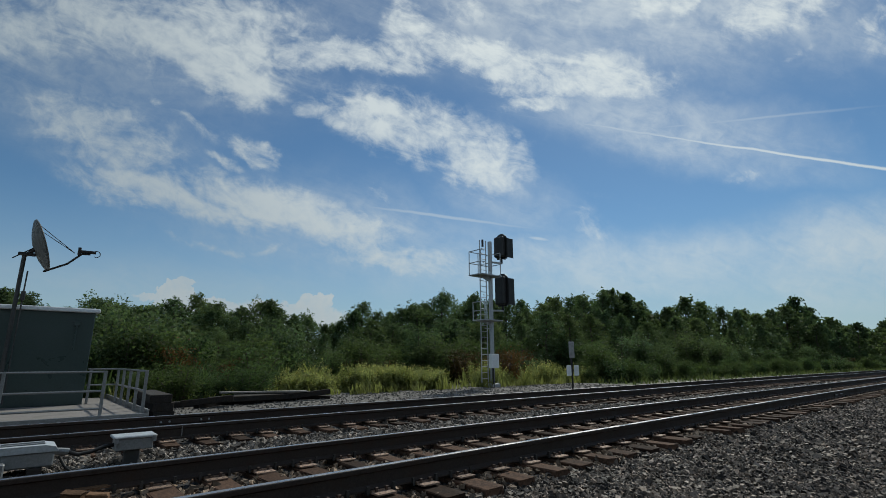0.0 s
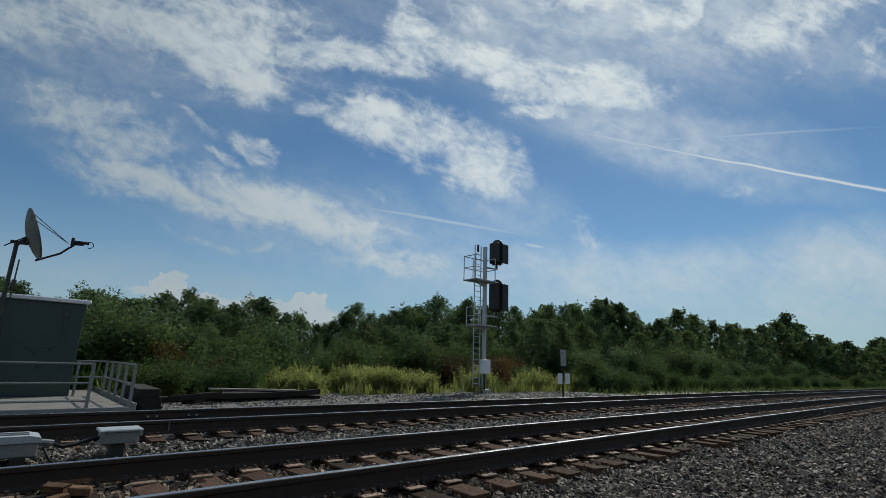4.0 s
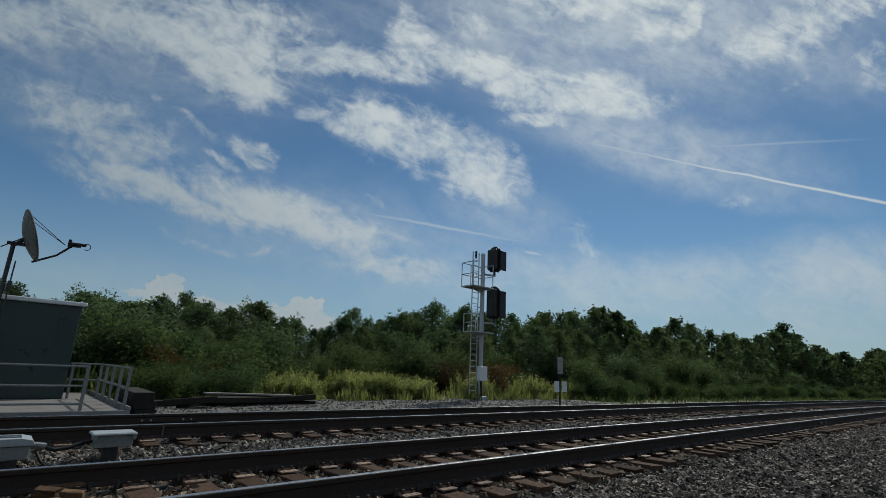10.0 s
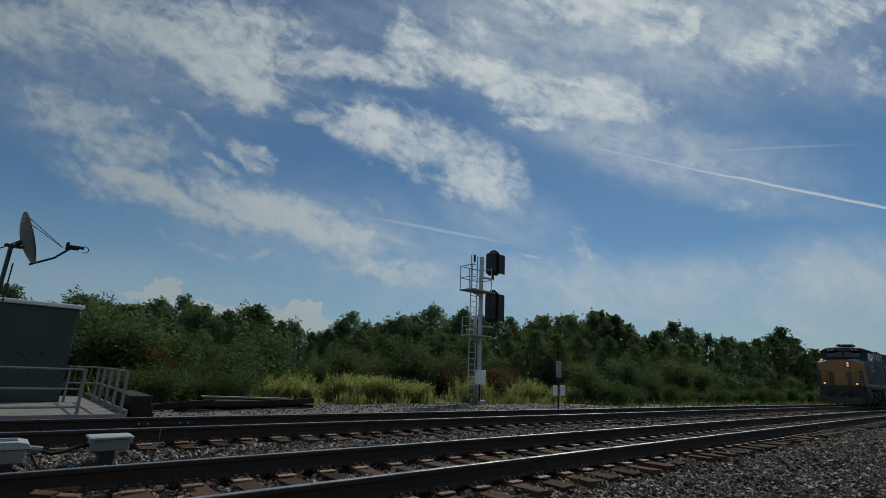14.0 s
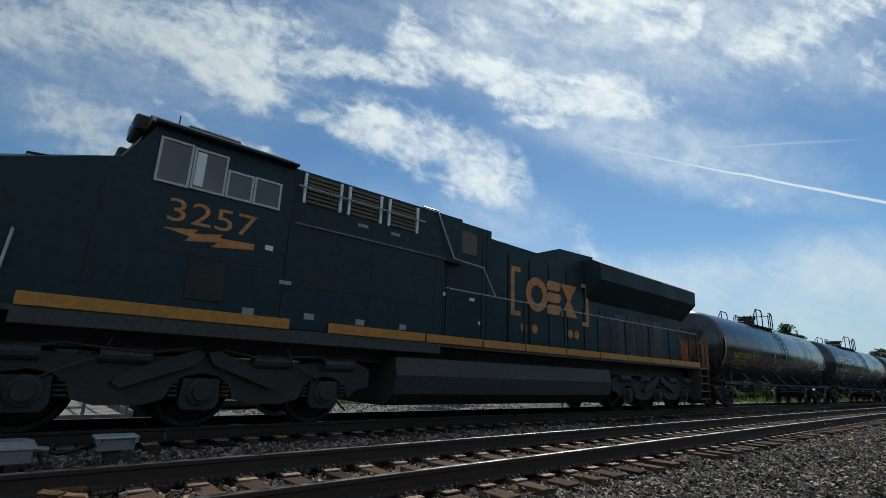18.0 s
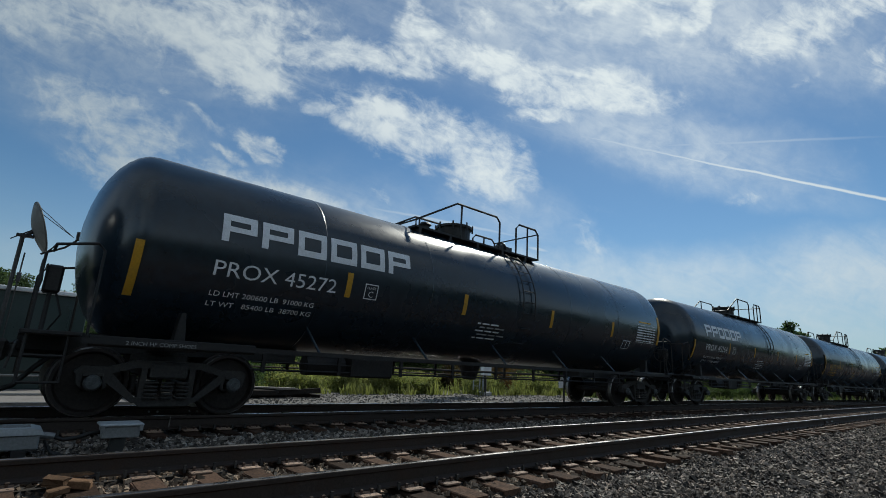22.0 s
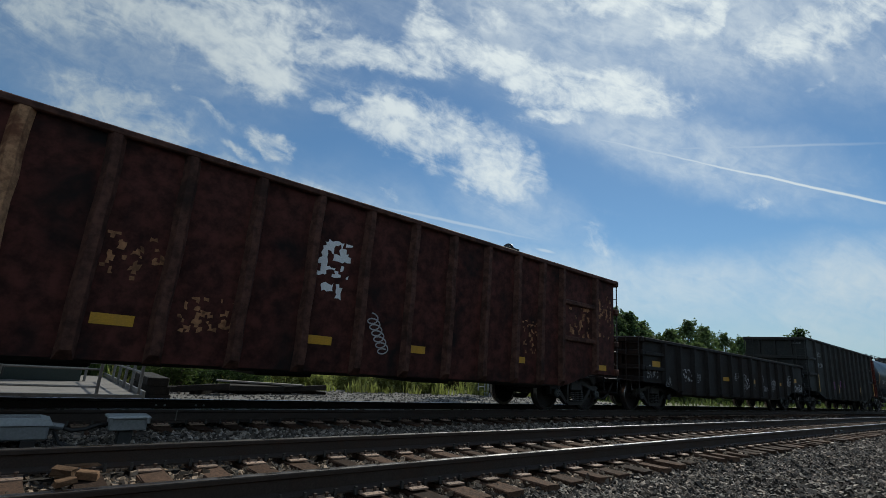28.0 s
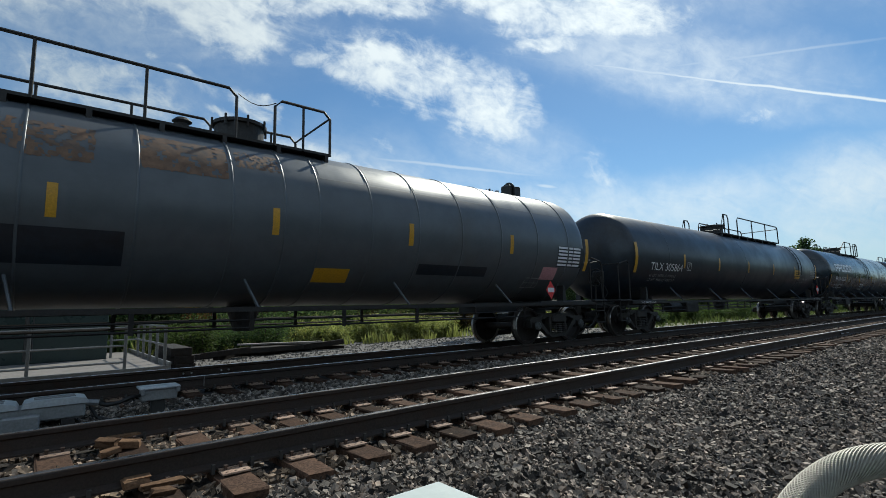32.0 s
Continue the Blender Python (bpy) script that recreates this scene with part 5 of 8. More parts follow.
def long_marks(car, mark, ld, lt):
    h, r, zc = 10.275, 1.42, 2.5
    stripe(car, h, 1.45, 1.9, 2.84, r, zc, 0.15)
    for u in (4.55, 7.35, 10.2, 13.1, 16.0):
        stripe(car, h, u, 2.12, 2.59, r, zc)
    stripe(car, h, 19.35, 2.0, 2.8, r, zc)
    words(car, h, mark, 2.33, 2.0, 0.25, 2.1, r, zc, LETTER_WHITE, "large white reporting mark")
    words(car, h, ld, 2.4, 1.80, 0.09, 1.7, r, zc, LETTER_DIM)
    words(car, h, lt, 2.4, 1.67, 0.09, 1.7, r, zc, LETTER_DIM)
    for dy in (0.0, 0.25):
        part("plate_mark_line", on_drum(bars((0.3,), 0.018, 0), 4.75 - h, 2.05 + dy, r, zc), LETTER_WHITE, car)
    for dx in (0.0, 0.285):
        part("plate_mark_line", on_drum(bars((0.018,), 0.26, 0), 4.75 + dx - h, 2.05, r, zc), LETTER_WHITE, car)
    words(car, h, "PLATE", 4.8, 2.23, 0.045, 0.18, r, zc, LETTER_WHITE)
    words(car, h, "C", 4.84, 2.08, 0.11, 0.1, r, zc, LETTER_WHITE)
    part("warning_panel", on_drum(bars((0.75,), 0.42, 0), 16.05 - h, 2.0, r, zc, 0.004), MARK_YELLOW, car, "square yellow warning panel")
    for k in range(3):
        part("small_print", on_drum(bars((0.2, 0.24, 0.14), 0.03, 0.03), 16.1 - h, 2.1 + 0.09 * k, r, zc, 0.009), BLACK_IRON, car)
    words(car, h, "NON-ODORIZED", 17.0, 1.95, 0.1, 1.1, r, zc, LETTER_DIM)
    words(car, h, "LIQUEFIED PETROLEUM GAS", 17.0, 1.80, 0.09, 1.2, r, zc, LETTER_DIM)
    for k in range(5):
        part("data_line", on_drum(bars((0.34, 0.14, 0.2), 0.05, 0.03), 18.4 - h, 2.06 + 0.085 * k, r, zc), LETTER_DIM, car)
    wall_words(car, h, "2 INCH TREAD COND SHOES", 1.42, 0.96, 0.05, 0.85, LETTER_WHITE, -1.484)
    bm = bmesh.new()
    outline(bm, [(18.95 - h, 1.23), (19.17 - h, 1.47), (18.95 - h, 1.71), (18.73 - h, 1.47)], -1.5, -1.49)
    part("placard", bm, RED_SIGN, car, "red diamond hazard placard")
    part("number_panel", on_wall(bars((0.32,), 0.15, 0), 18.79 - h, -1.503, 1.395), LETTER_WHITE, car, "white number panel")
    wall_words(car, h, "1075", 18.81, 1.42, 0.11, 0.28, BLACK_IRON, -1.507)
    wall_words(car, h, "2 INCH TREAD COND SHOES", 18.3, 0.96, 0.05, 0.85, LETTER_WHITE, -1.484)


long_marks(long_tank, "TILX 304809", "LD LMT  163700 LB  74700 KG", "LT WT   99300 LB  45000 KG")
tag_burst(long_tank, 10.275, 5.75, 1.4, 2.95, 0.9, 41, CHALK, lambda b, u, z: on_drum(b, u, z, 1.42, 2.5), 18, 0.022)
for u, w, z, tall, seed, n in ((11.35, 1.85, 1.58, 0.46, 43, 6),):
    scrawl(long_tank, 10.275, u, z, w, tall, seed, CHALK, lambda b, u, z: on_drum(b, u, z, 1.42, 2.5), n, 0.024)
words(long_tank, 10.275, "Mayor", 8.9, 1.6, 0.44, 2.15, 1.42, 2.5, CHALK, "hand-painted chalky white word")
words(long_tank, 10.275, "Sucks", 13.4, 1.47, 0.4, 1.7, 1.42, 2.5, CHALK, "hand-painted chalky white word")
put_car(long_tank, 564.45, 20.55)
PINK_SHEET = surface("pink_sheet", (0.5, 0.25, 0.27), 0.7)
grey = tank_base(19.7, 1.45, 2.5, TANK_GREY, 9.9, 3.0, 11.3, 5.42, (2.2, 3.4, 4.6, 5.8, 6.99, 8.19, 9.42, 10.23, 10.83, 11.86, 12.92, 14.05, 15.23, 16.49, 17.69), "grey tank car streaked with orange rust", 3)
h = 9.85
stripe(grey, h, 1.38, 1.9, 2.76, 1.45, 2.5, 0.13)
for u in (4.08, 7.3, 10.08, 12.72, 15.57):
    stripe(grey, h, u, 2.15, 2.58, 1.45, 2.5)
stripe(grey, h, 18.52, 1.85, 2.72, 1.45, 2.5, 0.13)
words(grey, h, "SHQX  5331", 2.5, 1.73, 0.24, 1.95, 1.45, 2.5, LETTER_WHITE, "white reporting mark")
words(grey, h, "LD LMT  163300 LB  74150 KG", 2.5, 1.55, 0.07, 1.9, 1.45, 2.5, LETTER_DIM)
words(grey, h, "LT WT   93000 LB  42200 KG", 2.5, 1.43, 0.07, 1.9, 1.45, 2.5, LETTER_DIM)
for u, w, z, hh in ((6.68, 1.4, 1.6, 0.5), (13.0, 1.9, 1.62, 0.24)):
    part("painted_patch", on_drum(bars((w,), hh, 0), u - h, z, 1.45, 2.5, 0.004), TANK_MATTE, grey, "painted-out black patch")
bm = bmesh.new()
box(bm, 2.06 - h, 2.24 - h, -1.46, -1.42, 1.0, 1.8)
for v in bm.verts:
    if v.co.z > 1.5:
        v.co.y += 0.2
        v.co.x += (2.15 - h - v.co.x) * 0.45
part("bolster_bracket", bm, TANK_GREY, grey, "pale tapered bracket over the truck")
for dx, dz, w, hh in ((0, 0, 0.26, 0.018), (0, 0.24, 0.26, 0.018), (0, 0, 0.018, 0.25), (0.245, 0, 0.018, 0.25)):
    part("plate_mark_line", on_drum(bars((w,), hh, 0), 5.95 + dx - h, 1.68 + dz, 1.45, 2.5), LETTER_WHITE, grey)
words(grey, h, "C", 6.03, 1.72, 0.1, 0.1, 1.45, 2.5, LETTER_WHITE)
part("warning_panel", on_drum(bars((0.69,), 0.31, 0), 10.83 - h, 1.44, 1.45, 2.5, 0.004), MARK_YELLOW, grey, "square yellow warning panel")
for k in range(6):
    part("data_line", on_drum(bars((0.4, 0.16, 0.3), 0.05, 0.03), 17.3 - h, 1.95 + 0.085 * k, 1.45, 2.5), LETTER_WHITE, grey)
RUST_STAIN = surface("rust_stain", (0.15, 0.083, 0.045), 0.6, 0.0, 5, 0.4, 1.6, (0.066, 0.07, 0.074), 0.9, 0.05)
for u, w, z, hh, keep, seed in ((2.9, 1.1, 3.3, 0.3, 0.7, 21), (6.7, 1.0, 2.9, 0.6, 0.72, 22), (8.22, 1.15, 2.95, 0.66, 0.86, 23), (9.5, 0.7, 3.2, 0.4, 0.5, 24), (4.6, 1.2, 3.05, 0.55, 0.7, 25)):
    tagged(part("rust_stain", on_drum(torn(w, hh, 30, keep, seed), u - h, z, 1.45, 2.5, 0.003), RUST_STAIN, grey), "ragged orange rust stain", kind="stuff")
# paler grey along the upper flank, one piece to each bay between seams
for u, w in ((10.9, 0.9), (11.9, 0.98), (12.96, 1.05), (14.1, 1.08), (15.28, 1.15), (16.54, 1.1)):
    part("repainted_band", on_drum(bars((w,), 0.5, 0), u - h, 3.24, 1.45, 2.5, 0.003), TANK_PALE, grey, "paler grey band along the upper flank")
part("data_panel", on_drum(bars((1.1,), 0.53, 0), 17.28 - h, 1.92, 1.45, 2.5, 0.003), TANK_MATTE, grey, "dark panel behind the stencilled data")
part("data_sheet", on_drum(bars((0.57,), 0.35, 0), 16.8 - h, 1.6, 1.45, 2.5, 0.004), PINK_SHEET, grey, "faded pink notice")
for dx, dz, w, hh in ((0, 0, 0.54, 0.02), (0, 0.11, 0.54, 0.015), (0, 0.22, 0.54, 0.02), (0, 0, 0.018, 0.24), (0.2, 0, 0.015, 0.24), (0.38, 0, 0.015, 0.24), (0.53, 0, 0.018, 0.24)):
    part("stencil_line", on_drum(bars((w,), hh, 0), 16.3 + dx - h, 1.4 + dz, 1.45, 2.5), LETTER_DIM, grey)
bm = bmesh.new()
outline(bm, [(16.83 - h, 1.1), (17.01 - h, 1.32), (16.83 - h, 1.54), (16.65 - h, 1.32)], -1.5, -1.49)
part("placard", bm, RED_SIGN, grey, "red diamond hazard placard")
part("number_panel", on_wall(bars((0.24,), 0.11, 0), 16.71 - h, -1.503, 1.265), LETTER_WHITE, grey, "white number panel")
bm = bmesh.new()
tube(bm, [(9.62 - h + 0.65 * k / 6, -0.82, 4.6 - 0.12 * math.sin(math.pi * k / 6)) for k in range(7)], 0.008, 4)
part("safety_chain", bm, BLACK_IRON, grey, "slack safety chain across the gap")
put_car(grey, 585.0, 19.7)
long_marks(second, "TILX 305864", "LD LMT  163700 LB  74700 KG", "LT WT   99300 LB  45000 KG")
tagged(second, "black pressure tank car with white lettering and yellow stripes")
put_car(second, 604.7, 20.55)
for k in range(5):
    follow = copy_thing(black_tank, Matrix())
    tagged(follow, "black tank car at the tail of the train")
    put_car(follow, 625.25 + L_STD * k, L_STD)


REAR_TAN = surface("dirty_tan_paint", (0.22, 0.12, 0.05), 0.7, 0.0, 12, 0.3, 1.5, (0.08, 0.05, 0.03), 0.6, 0.1)


def locomotive(number, label, lit, first):
    """A six-axle road diesel, u from the leading coupler."""
    car = thing("locomotive", label, "locomotive", "locomotives of the freight train")
    length = 22.3
    h = length / 2
    hood_end, wing0, wing1, logo, tank0, tank1 = (20.55, 14.7, 20.62, -0.3, 7.1, 14.6) if first else (20.72, 14.45, 21.08, 0.0, 7.3, 14.85)
    # frame and walkway edge
    bm = bmesh.new()
    box(bm, 0.9 - h, 21.5 - h, -0.9, 0.9, 1.05, 1.45, 0.02)
    box(bm, 0.5 - h, 21.9 - h, -1.5, 1.5, 1.42, 1.49, 0.01)
    part("underframe", bm, LOCO_GREY, car)
    for s in (-1, 1):
        edges = [1.72, 5.1, 5.75, 7.9, 9.5, 10.95, 12.6, 14.2, 15.7, 17.2, 18.6, 19.7, 20.95]
        for a, b in zip(edges, edges[1:]):
            if a == 5.1:
                continue
            bm = bmesh.new()
            box(bm, a + 0.02 - h, b - 0.02 - h, min(s * 1.5, s * 1.53), max(s * 1.5, s * 1.53), 1.49, 1.655, 0.006)
            part("side_stripe", bm, LOCO_GOLD, car, "gold stripe along the walkway edge")
        bm = bmesh.new()
        box(bm, 1.72 - h, 8.3 - h, min(s * 1.44, s * 1.51), max(s * 1.44, s * 1.51), 1.28, 1.49, 0.01)
        part("side_skirt", bm, LOCO_SKIRT, car, "dusty grey-green skirt")
    # nose: gold prow with a sloped brow
    bm = bmesh.new()
    plan = [(1.28, -1.47), (0.8, -0.42), (0.8, 0.42), (1.28, 1.47), (2.75, 1.47), (2.75, -1.47)]
    low = [bm.verts.new((u - h, y, 1.49)) for u, y in plan]
    tops = (3.2, 3.44, 3.44, 3.2, 3.7, 3.7)
    high = [bm.verts.new((u - h + (0.04 if k in (1, 2) else 0), y, z)) for k, ((u, y), z) in enumerate(zip(plan, tops))]
    for k in range(6):
        q = (k + 1) % 6
        bm.faces.new((low[k], low[q], high[q], high[k])).material_index = 0 if k in (0, 1, 2) else 1
    bm.faces.new(high).material_index = 1
    bm.faces.new(low[::-1]).material_index = 1
    bmesh.ops.recalc_face_normals(bm, faces=bm.faces[:])
    part("nose", bm, (LOCO_GOLD_SHADED, LOCO_BLUE), car, "gold nose with dark blue flanks")
    bm = bmesh.new()
    box(bm, 0.78 - h, 0.84 - h, -0.32, 0.32, 1.55, 3.1, 0.01)
    part("nose_door", bm, LOCO_GOLD_SHADED, car, "gold nose door")
    # cab
    bm = bmesh.new()
    side = [(2.3, 1.49), (4.9, 1.49), (4.9, 4.24), (2.85, 4.28), (2.35, 3.36)]
    outline(bm, [(u - h, z) for u, z in side], -1.475, 1.475)
    part("cab", bm, LOCO_BLUE, car, "dark blue cab")
    bm = bmesh.new()
    prof = [(-1.5, 4.24), (-1.25, 4.42), (-0.6, 4.52), (0.6, 4.52), (1.25, 4.42), (1.5, 4.24)]
    a = [bm.verts.new((2.72 - h, y, z)) for y, z in prof]
    b = [bm.verts.new((4.92 - h, y, z)) for y, z in prof]
    for k in range(len(prof) - 1):
        bm.faces.new((a[k], a[k + 1], b[k + 1], b[k]))
    bm.faces.new(a[::-1])
    bm.faces.new(b)
    bm.faces.new((a[0], b[0], b[-1], a[-1]))
    bmesh.ops.recalc_face_normals(bm, faces=bm.faces[:])
    part("cab_roof", bm, LOCO_GREY, car, "arched cab roof")
    bm = bmesh.new()
    for y in (-0.9, 0.25):
        lean = Vector((0.5, 0, 0.92)).normalized()
        q = Matrix.Translation((2.60 - h, y + 0.33, 3.92)) @ Matrix.Rotation(math.atan2(0.5, 0.92), 4, "Y")
        box(bm, -0.03, 0.0, -0.5, 0.5, -0.25, 0.25, 0.0, 0, q)
    part("windshield", bm, GLASS_DARK, car, "dark windscreen")
    bm = bmesh.new()
    for y in (-0.78, 0.78):
        box(bm, 2.55 - h, 2.85 - h, y - 0.33, y + 0.33, 4.20, 4.46, 0.03)
    part("number_box", bm, BLACK_IRON, car, "black number board")
    for y in (-0.78, 0.78):
        bm = letters(number, 0.17)
        fit_width(bm, 0.5)
        bmesh.ops.transform(bm, matrix=Matrix(((0, 0, -1, 2.543 - h), (-1, 0, 0, y + 0.25), (0, 1, 0, 4.24), (0, 0, 0, 1))), verts=bm.verts[:])
        part("board_number", bm, LETTER_WHITE, car, "white number on the board")
    for s in (-1, 1):
        for k, (a, b, z0, z1) in enumerate(((2.9, 3.25, 3.47, 4.05), (3.4, 3.78, 3.48, 4.03), (3.82, 4.2, 3.5, 4.03), (4.36, 4.66, 3.47, 4.08)) if first else ((2.9, 3.28, 3.41, 4.02), (3.36, 3.78, 3.42, 4.0), (3.86, 4.2, 3.42, 3.8), (4.28, 4.66, 3.42, 3.81))):
            frame_bm = bmesh.new()
            y0, y1 = min(s * 1.475, s * 1.50), max(s * 1.475, s * 1.50)
            t = 0.035
            box(frame_bm, a - t - h, b + t - h, y0, y1, z1, z1 + t)
            box(frame_bm, a - t - h, b + t - h, y0, y1, z0 - t, z0)
            box(frame_bm, a - t - h, a - h, y0, y1, z0, z1)
            box(frame_bm, b - h, b + t - h, y0, y1, z0, z1)
            window = part("cab_window", frame_bm, GALV, car, "aluminium-framed cab window")
            pane = bmesh.new()
            box(pane, a - h, b - h, min(s * 1.477, s * 1.483), max(s * 1.477, s * 1.483), z0, z1)
            part("pane", pane, GLASS_DARK, window)
    # side cabinets below the hood, up to the walkway's start
    bm = bmesh.new()
    box(bm, 4.9 - h, 8.35 - h, -1.475, 1.475, 1.49, 3.24, 0.02)
    part("equipment_cabinet", bm, LOCO_BLUE, car, "flush dark blue side cabinets")
    bm = bmesh.new()
    outline(bm, [(4.9 - h, 3.24), (8.9 - h, 3.24), (8.9 - h, 4.27), (4.9 - h, 4.24)], -1.40, 1.40)
    part("blower_housing", bm, LOCO_BLUE, car)
    for s in (-1, 1):
        for a, b in ((5.47, 6.17), (6.37, 7.06), (7.27, 7.97)) if first else ((5.12, 5.82), (6.0, 6.7), (6.9, 7.6)):
            bm = bmesh.new()
            for k in range(7):
                z = 3.68 + 0.075 * k
                box(bm, a + 0.05 - h, b - 0.05 - h, min(s * 1.40, s * 1.43), max(s * 1.40, s * 1.43), z, z + 0.05)
            part("louvre", bm, LOUVER, car, "tan intake louvres")
            for u in (a, b):
                bm = bmesh.new()
                box(bm, u - 0.025 - h, u + 0.025 - h, min(s * 1.40, s * 1.45), max(s * 1.40, s * 1.45), 3.65, 4.2, 0.005)
                part("louvre_bar", bm, ROOF_WHITE, car, "pale upright bar")
        bm = bmesh.new()
        tube(bm, [(4.98 - h, s * 1.5, 3.92), (7.75 - h, s * 1.5, 3.92)], 0.018, 5)
        tube(bm, [(7.75 - h, s * 1.42, 4.28), (8.15 - h, s * 1.42, 4.28), (8.6 - h, s * 1.5, 3.3), (9.5 - h, s * 1.5, 3.25), (9.9 - h, s * 1.5, 2.66)], 0.02, 5)
        part("grab_rail", bm, GALV, car)
        for u, w, z, tall in ((4.42, 0.09, 1.66, 0.1), (5.42, 0.09, 1.68, 0.1), (6.4, 0.09, 1.68, 0.1), (7.35, 0.08, 1.68, 0.1), (4.95, 0.1, 2.2, 0.06), (6.35, 0.11, 3.5, 0.06), (7.1, 0.11, 3.5, 0.06)):
            bm = bmesh.new()
            y = 1.476 if z < 3 else 1.4
            box(bm, u - w - h, u + w - h, min(s * y, s * (y + 0.006)), max(s * y, s * (y + 0.006)), z, z + tall)
            part("small_notice", bm, LETTER_DIM, car, "small white notice plate")
        bm = bmesh.new()
        box(bm, 3.5 - h, 4.02 - h, min(s * 1.476, s * 1.49), max(s * 1.476, s * 1.49), 1.79, 2.32, 0.005)
        part("vent_grille", bm, BLACK_IRON, car, "black square vent")
    # long hood with doors
    bm = bmesh.new()
    outline(bm, [(8.3 - h, 1.49), (hood_end - h, 1.49), (hood_end - h, 4.1), (9.0 - h, 4.24)], -0.93, 0.93)
    part("long_hood", bm, LOCO_BLUE, car, "long dark blue engine hood")
    bm = bmesh.new()
    back = hood_end + (0.14 if first else 0.4)
    plan = [(hood_end - h, -0.95), (back - h, -0.62), (back - h, 0.62), (hood_end - h, 0.95)]
    foot, head = [bm.verts.new((x, y, 1.5)) for x, y in plan], [bm.verts.new((x, y, 4.08)) for x, y in plan]
    for k in range(4):
        bm.faces.new((foot[k], foot[(k + 1) % 4], head[(k + 1) % 4], head[k]))
    bm.faces.new(foot[::-1])
    bm.faces.new(head)
    bmesh.ops.recalc_face_normals(bm, faces=bm.faces[:])
    rear = part("rear_panel", bm, LOCO_BLUE if first else LOCO_ORANGE, car, "dark blue rear of the hood" if first else "gold panel on the rear of the hood")
    bm = bmesh.new()
    box(bm, back - h, back + 0.015 - h, -0.42, 0.42, 3.2, 3.85)
    for s in (-1, 1):
        out = Vector((0.33, (back - hood_end) * s, 0)).normalized() * 0.012
        p = Vector((hood_end - h, 0.95 * s, 0)).lerp(Vector((back - h, 0.62 * s, 0)), 0.2) + out
        q = Vector((hood_end - h, 0.95 * s, 0)).lerp(Vector((back - h, 0.62 * s, 0)), 0.8) + out
        bm.faces.new([bm.verts.new((c.x, c.y, z)) for c, z in ((p, 3.25), (q, 3.25), (q, 3.72), (p, 3.72))])
    part("rear_screen", bm, SIGNAL_BLACK, rear, "dark radiator screen")
    bm = bmesh.new()
    tube(bm, [(back - 0.06 - h, -0.67, 2.2), (back - h, -0.76, 2.22), (back - h, -0.76, 3.0), (back - 0.06 - h, -0.67, 3.02)], 0.02, 6)
    part("rear_grab_iron", bm, LOCO_GREY, rear)
    bm = bmesh.new()
    outline(bm, [(8.3 - h, 1.49), (10.0 - h, 1.49), (10.0 - h, 4.27), (8.3 - h, 4.27)], -1.26, 1.26)
    part("hood_shoulder", bm, LOCO_BLUE, car, "full-height dark blue equipment section")
    for s in (-1, 1):
        lo, hi = sorted((s * 1.26, s * 1.272))
        bm = bmesh.new()
        box(bm, 9.02 - h, 9.5 - h, lo, hi, 3.55, 4.08, 0.008)
        part("shutter_panel", bm, LOUVER, car, "square brown shutter")
        for u, z0, z1 in ((8.62, 1.66, 3.2), (9.72, 1.66, 4.2), (9.86, 1.66, 4.2)):
            bm = bmesh.new()
            box(bm, u - 0.012 - h, u + 0.012 - h, lo, hi, z0, z1)
            part("panel_seam", bm, BLACK_IRON, car)
        for u, z in ((8.5, 2.52), (9.3, 2.5), (8.55, 3.3), (9.6, 2.0)):
            bm = bmesh.new()
            box(bm, u - h, u + 0.16 - h, lo, hi + 0.004 * (s > 0), z, z + 0.07)
            part("small_notice", bm, ROOF_WHITE, car, "small white notice plate")
    for s in (-1, 1):
        for k in range(11):
            u = 10.1 + 0.84 * k
            bm = bmesh.new()
            top = 3.95 if u < 14 else 2.95
            box(bm, u - h + 0.03, u - h + 0.79, min(s * 0.93, s * 0.965), max(s * 0.93, s * 0.965), 1.62, top, 0.008)
            part("hood_door", bm, LOCO_BLUE if k < 7 else LOCO_GREY, car)
        for u in (15.0, 15.75, 16.6, 17.35, 18.1):
            bm = bmesh.new()
            box(bm, u - h, u + 0.5 - h, min(s * 0.965, s * 0.972), max(s * 0.965, s * 0.972), 1.75, 2.85)
            part("engine_screen", bm, SIGNAL_BLACK, car, "tall black screen in the engine door")
        # brand mark as plain gold shapes
        y0, y1 = min(s * 0.965, s * 0.975), max(s * 0.965, s * 0.975)
        flip = 1
        for a, b, c, d in ((11.05, 11.18, 2.4, 3.66), (11.18, 11.42, 3.54, 3.66), (11.18, 11.42, 2.4, 2.52), (14.42, 14.55, 2.4, 3.66), (14.2, 14.42, 3.54, 3.66), (14.2, 14.42, 2.4, 2.52)):
            bm = bmesh.new()
            a, b = a + logo, b + logo
            box(bm, a - h, b - h, y0, y1, c, d)
            part("logo_bracket", bm, LOCO_ORANGE, car, "gold bracket shape")
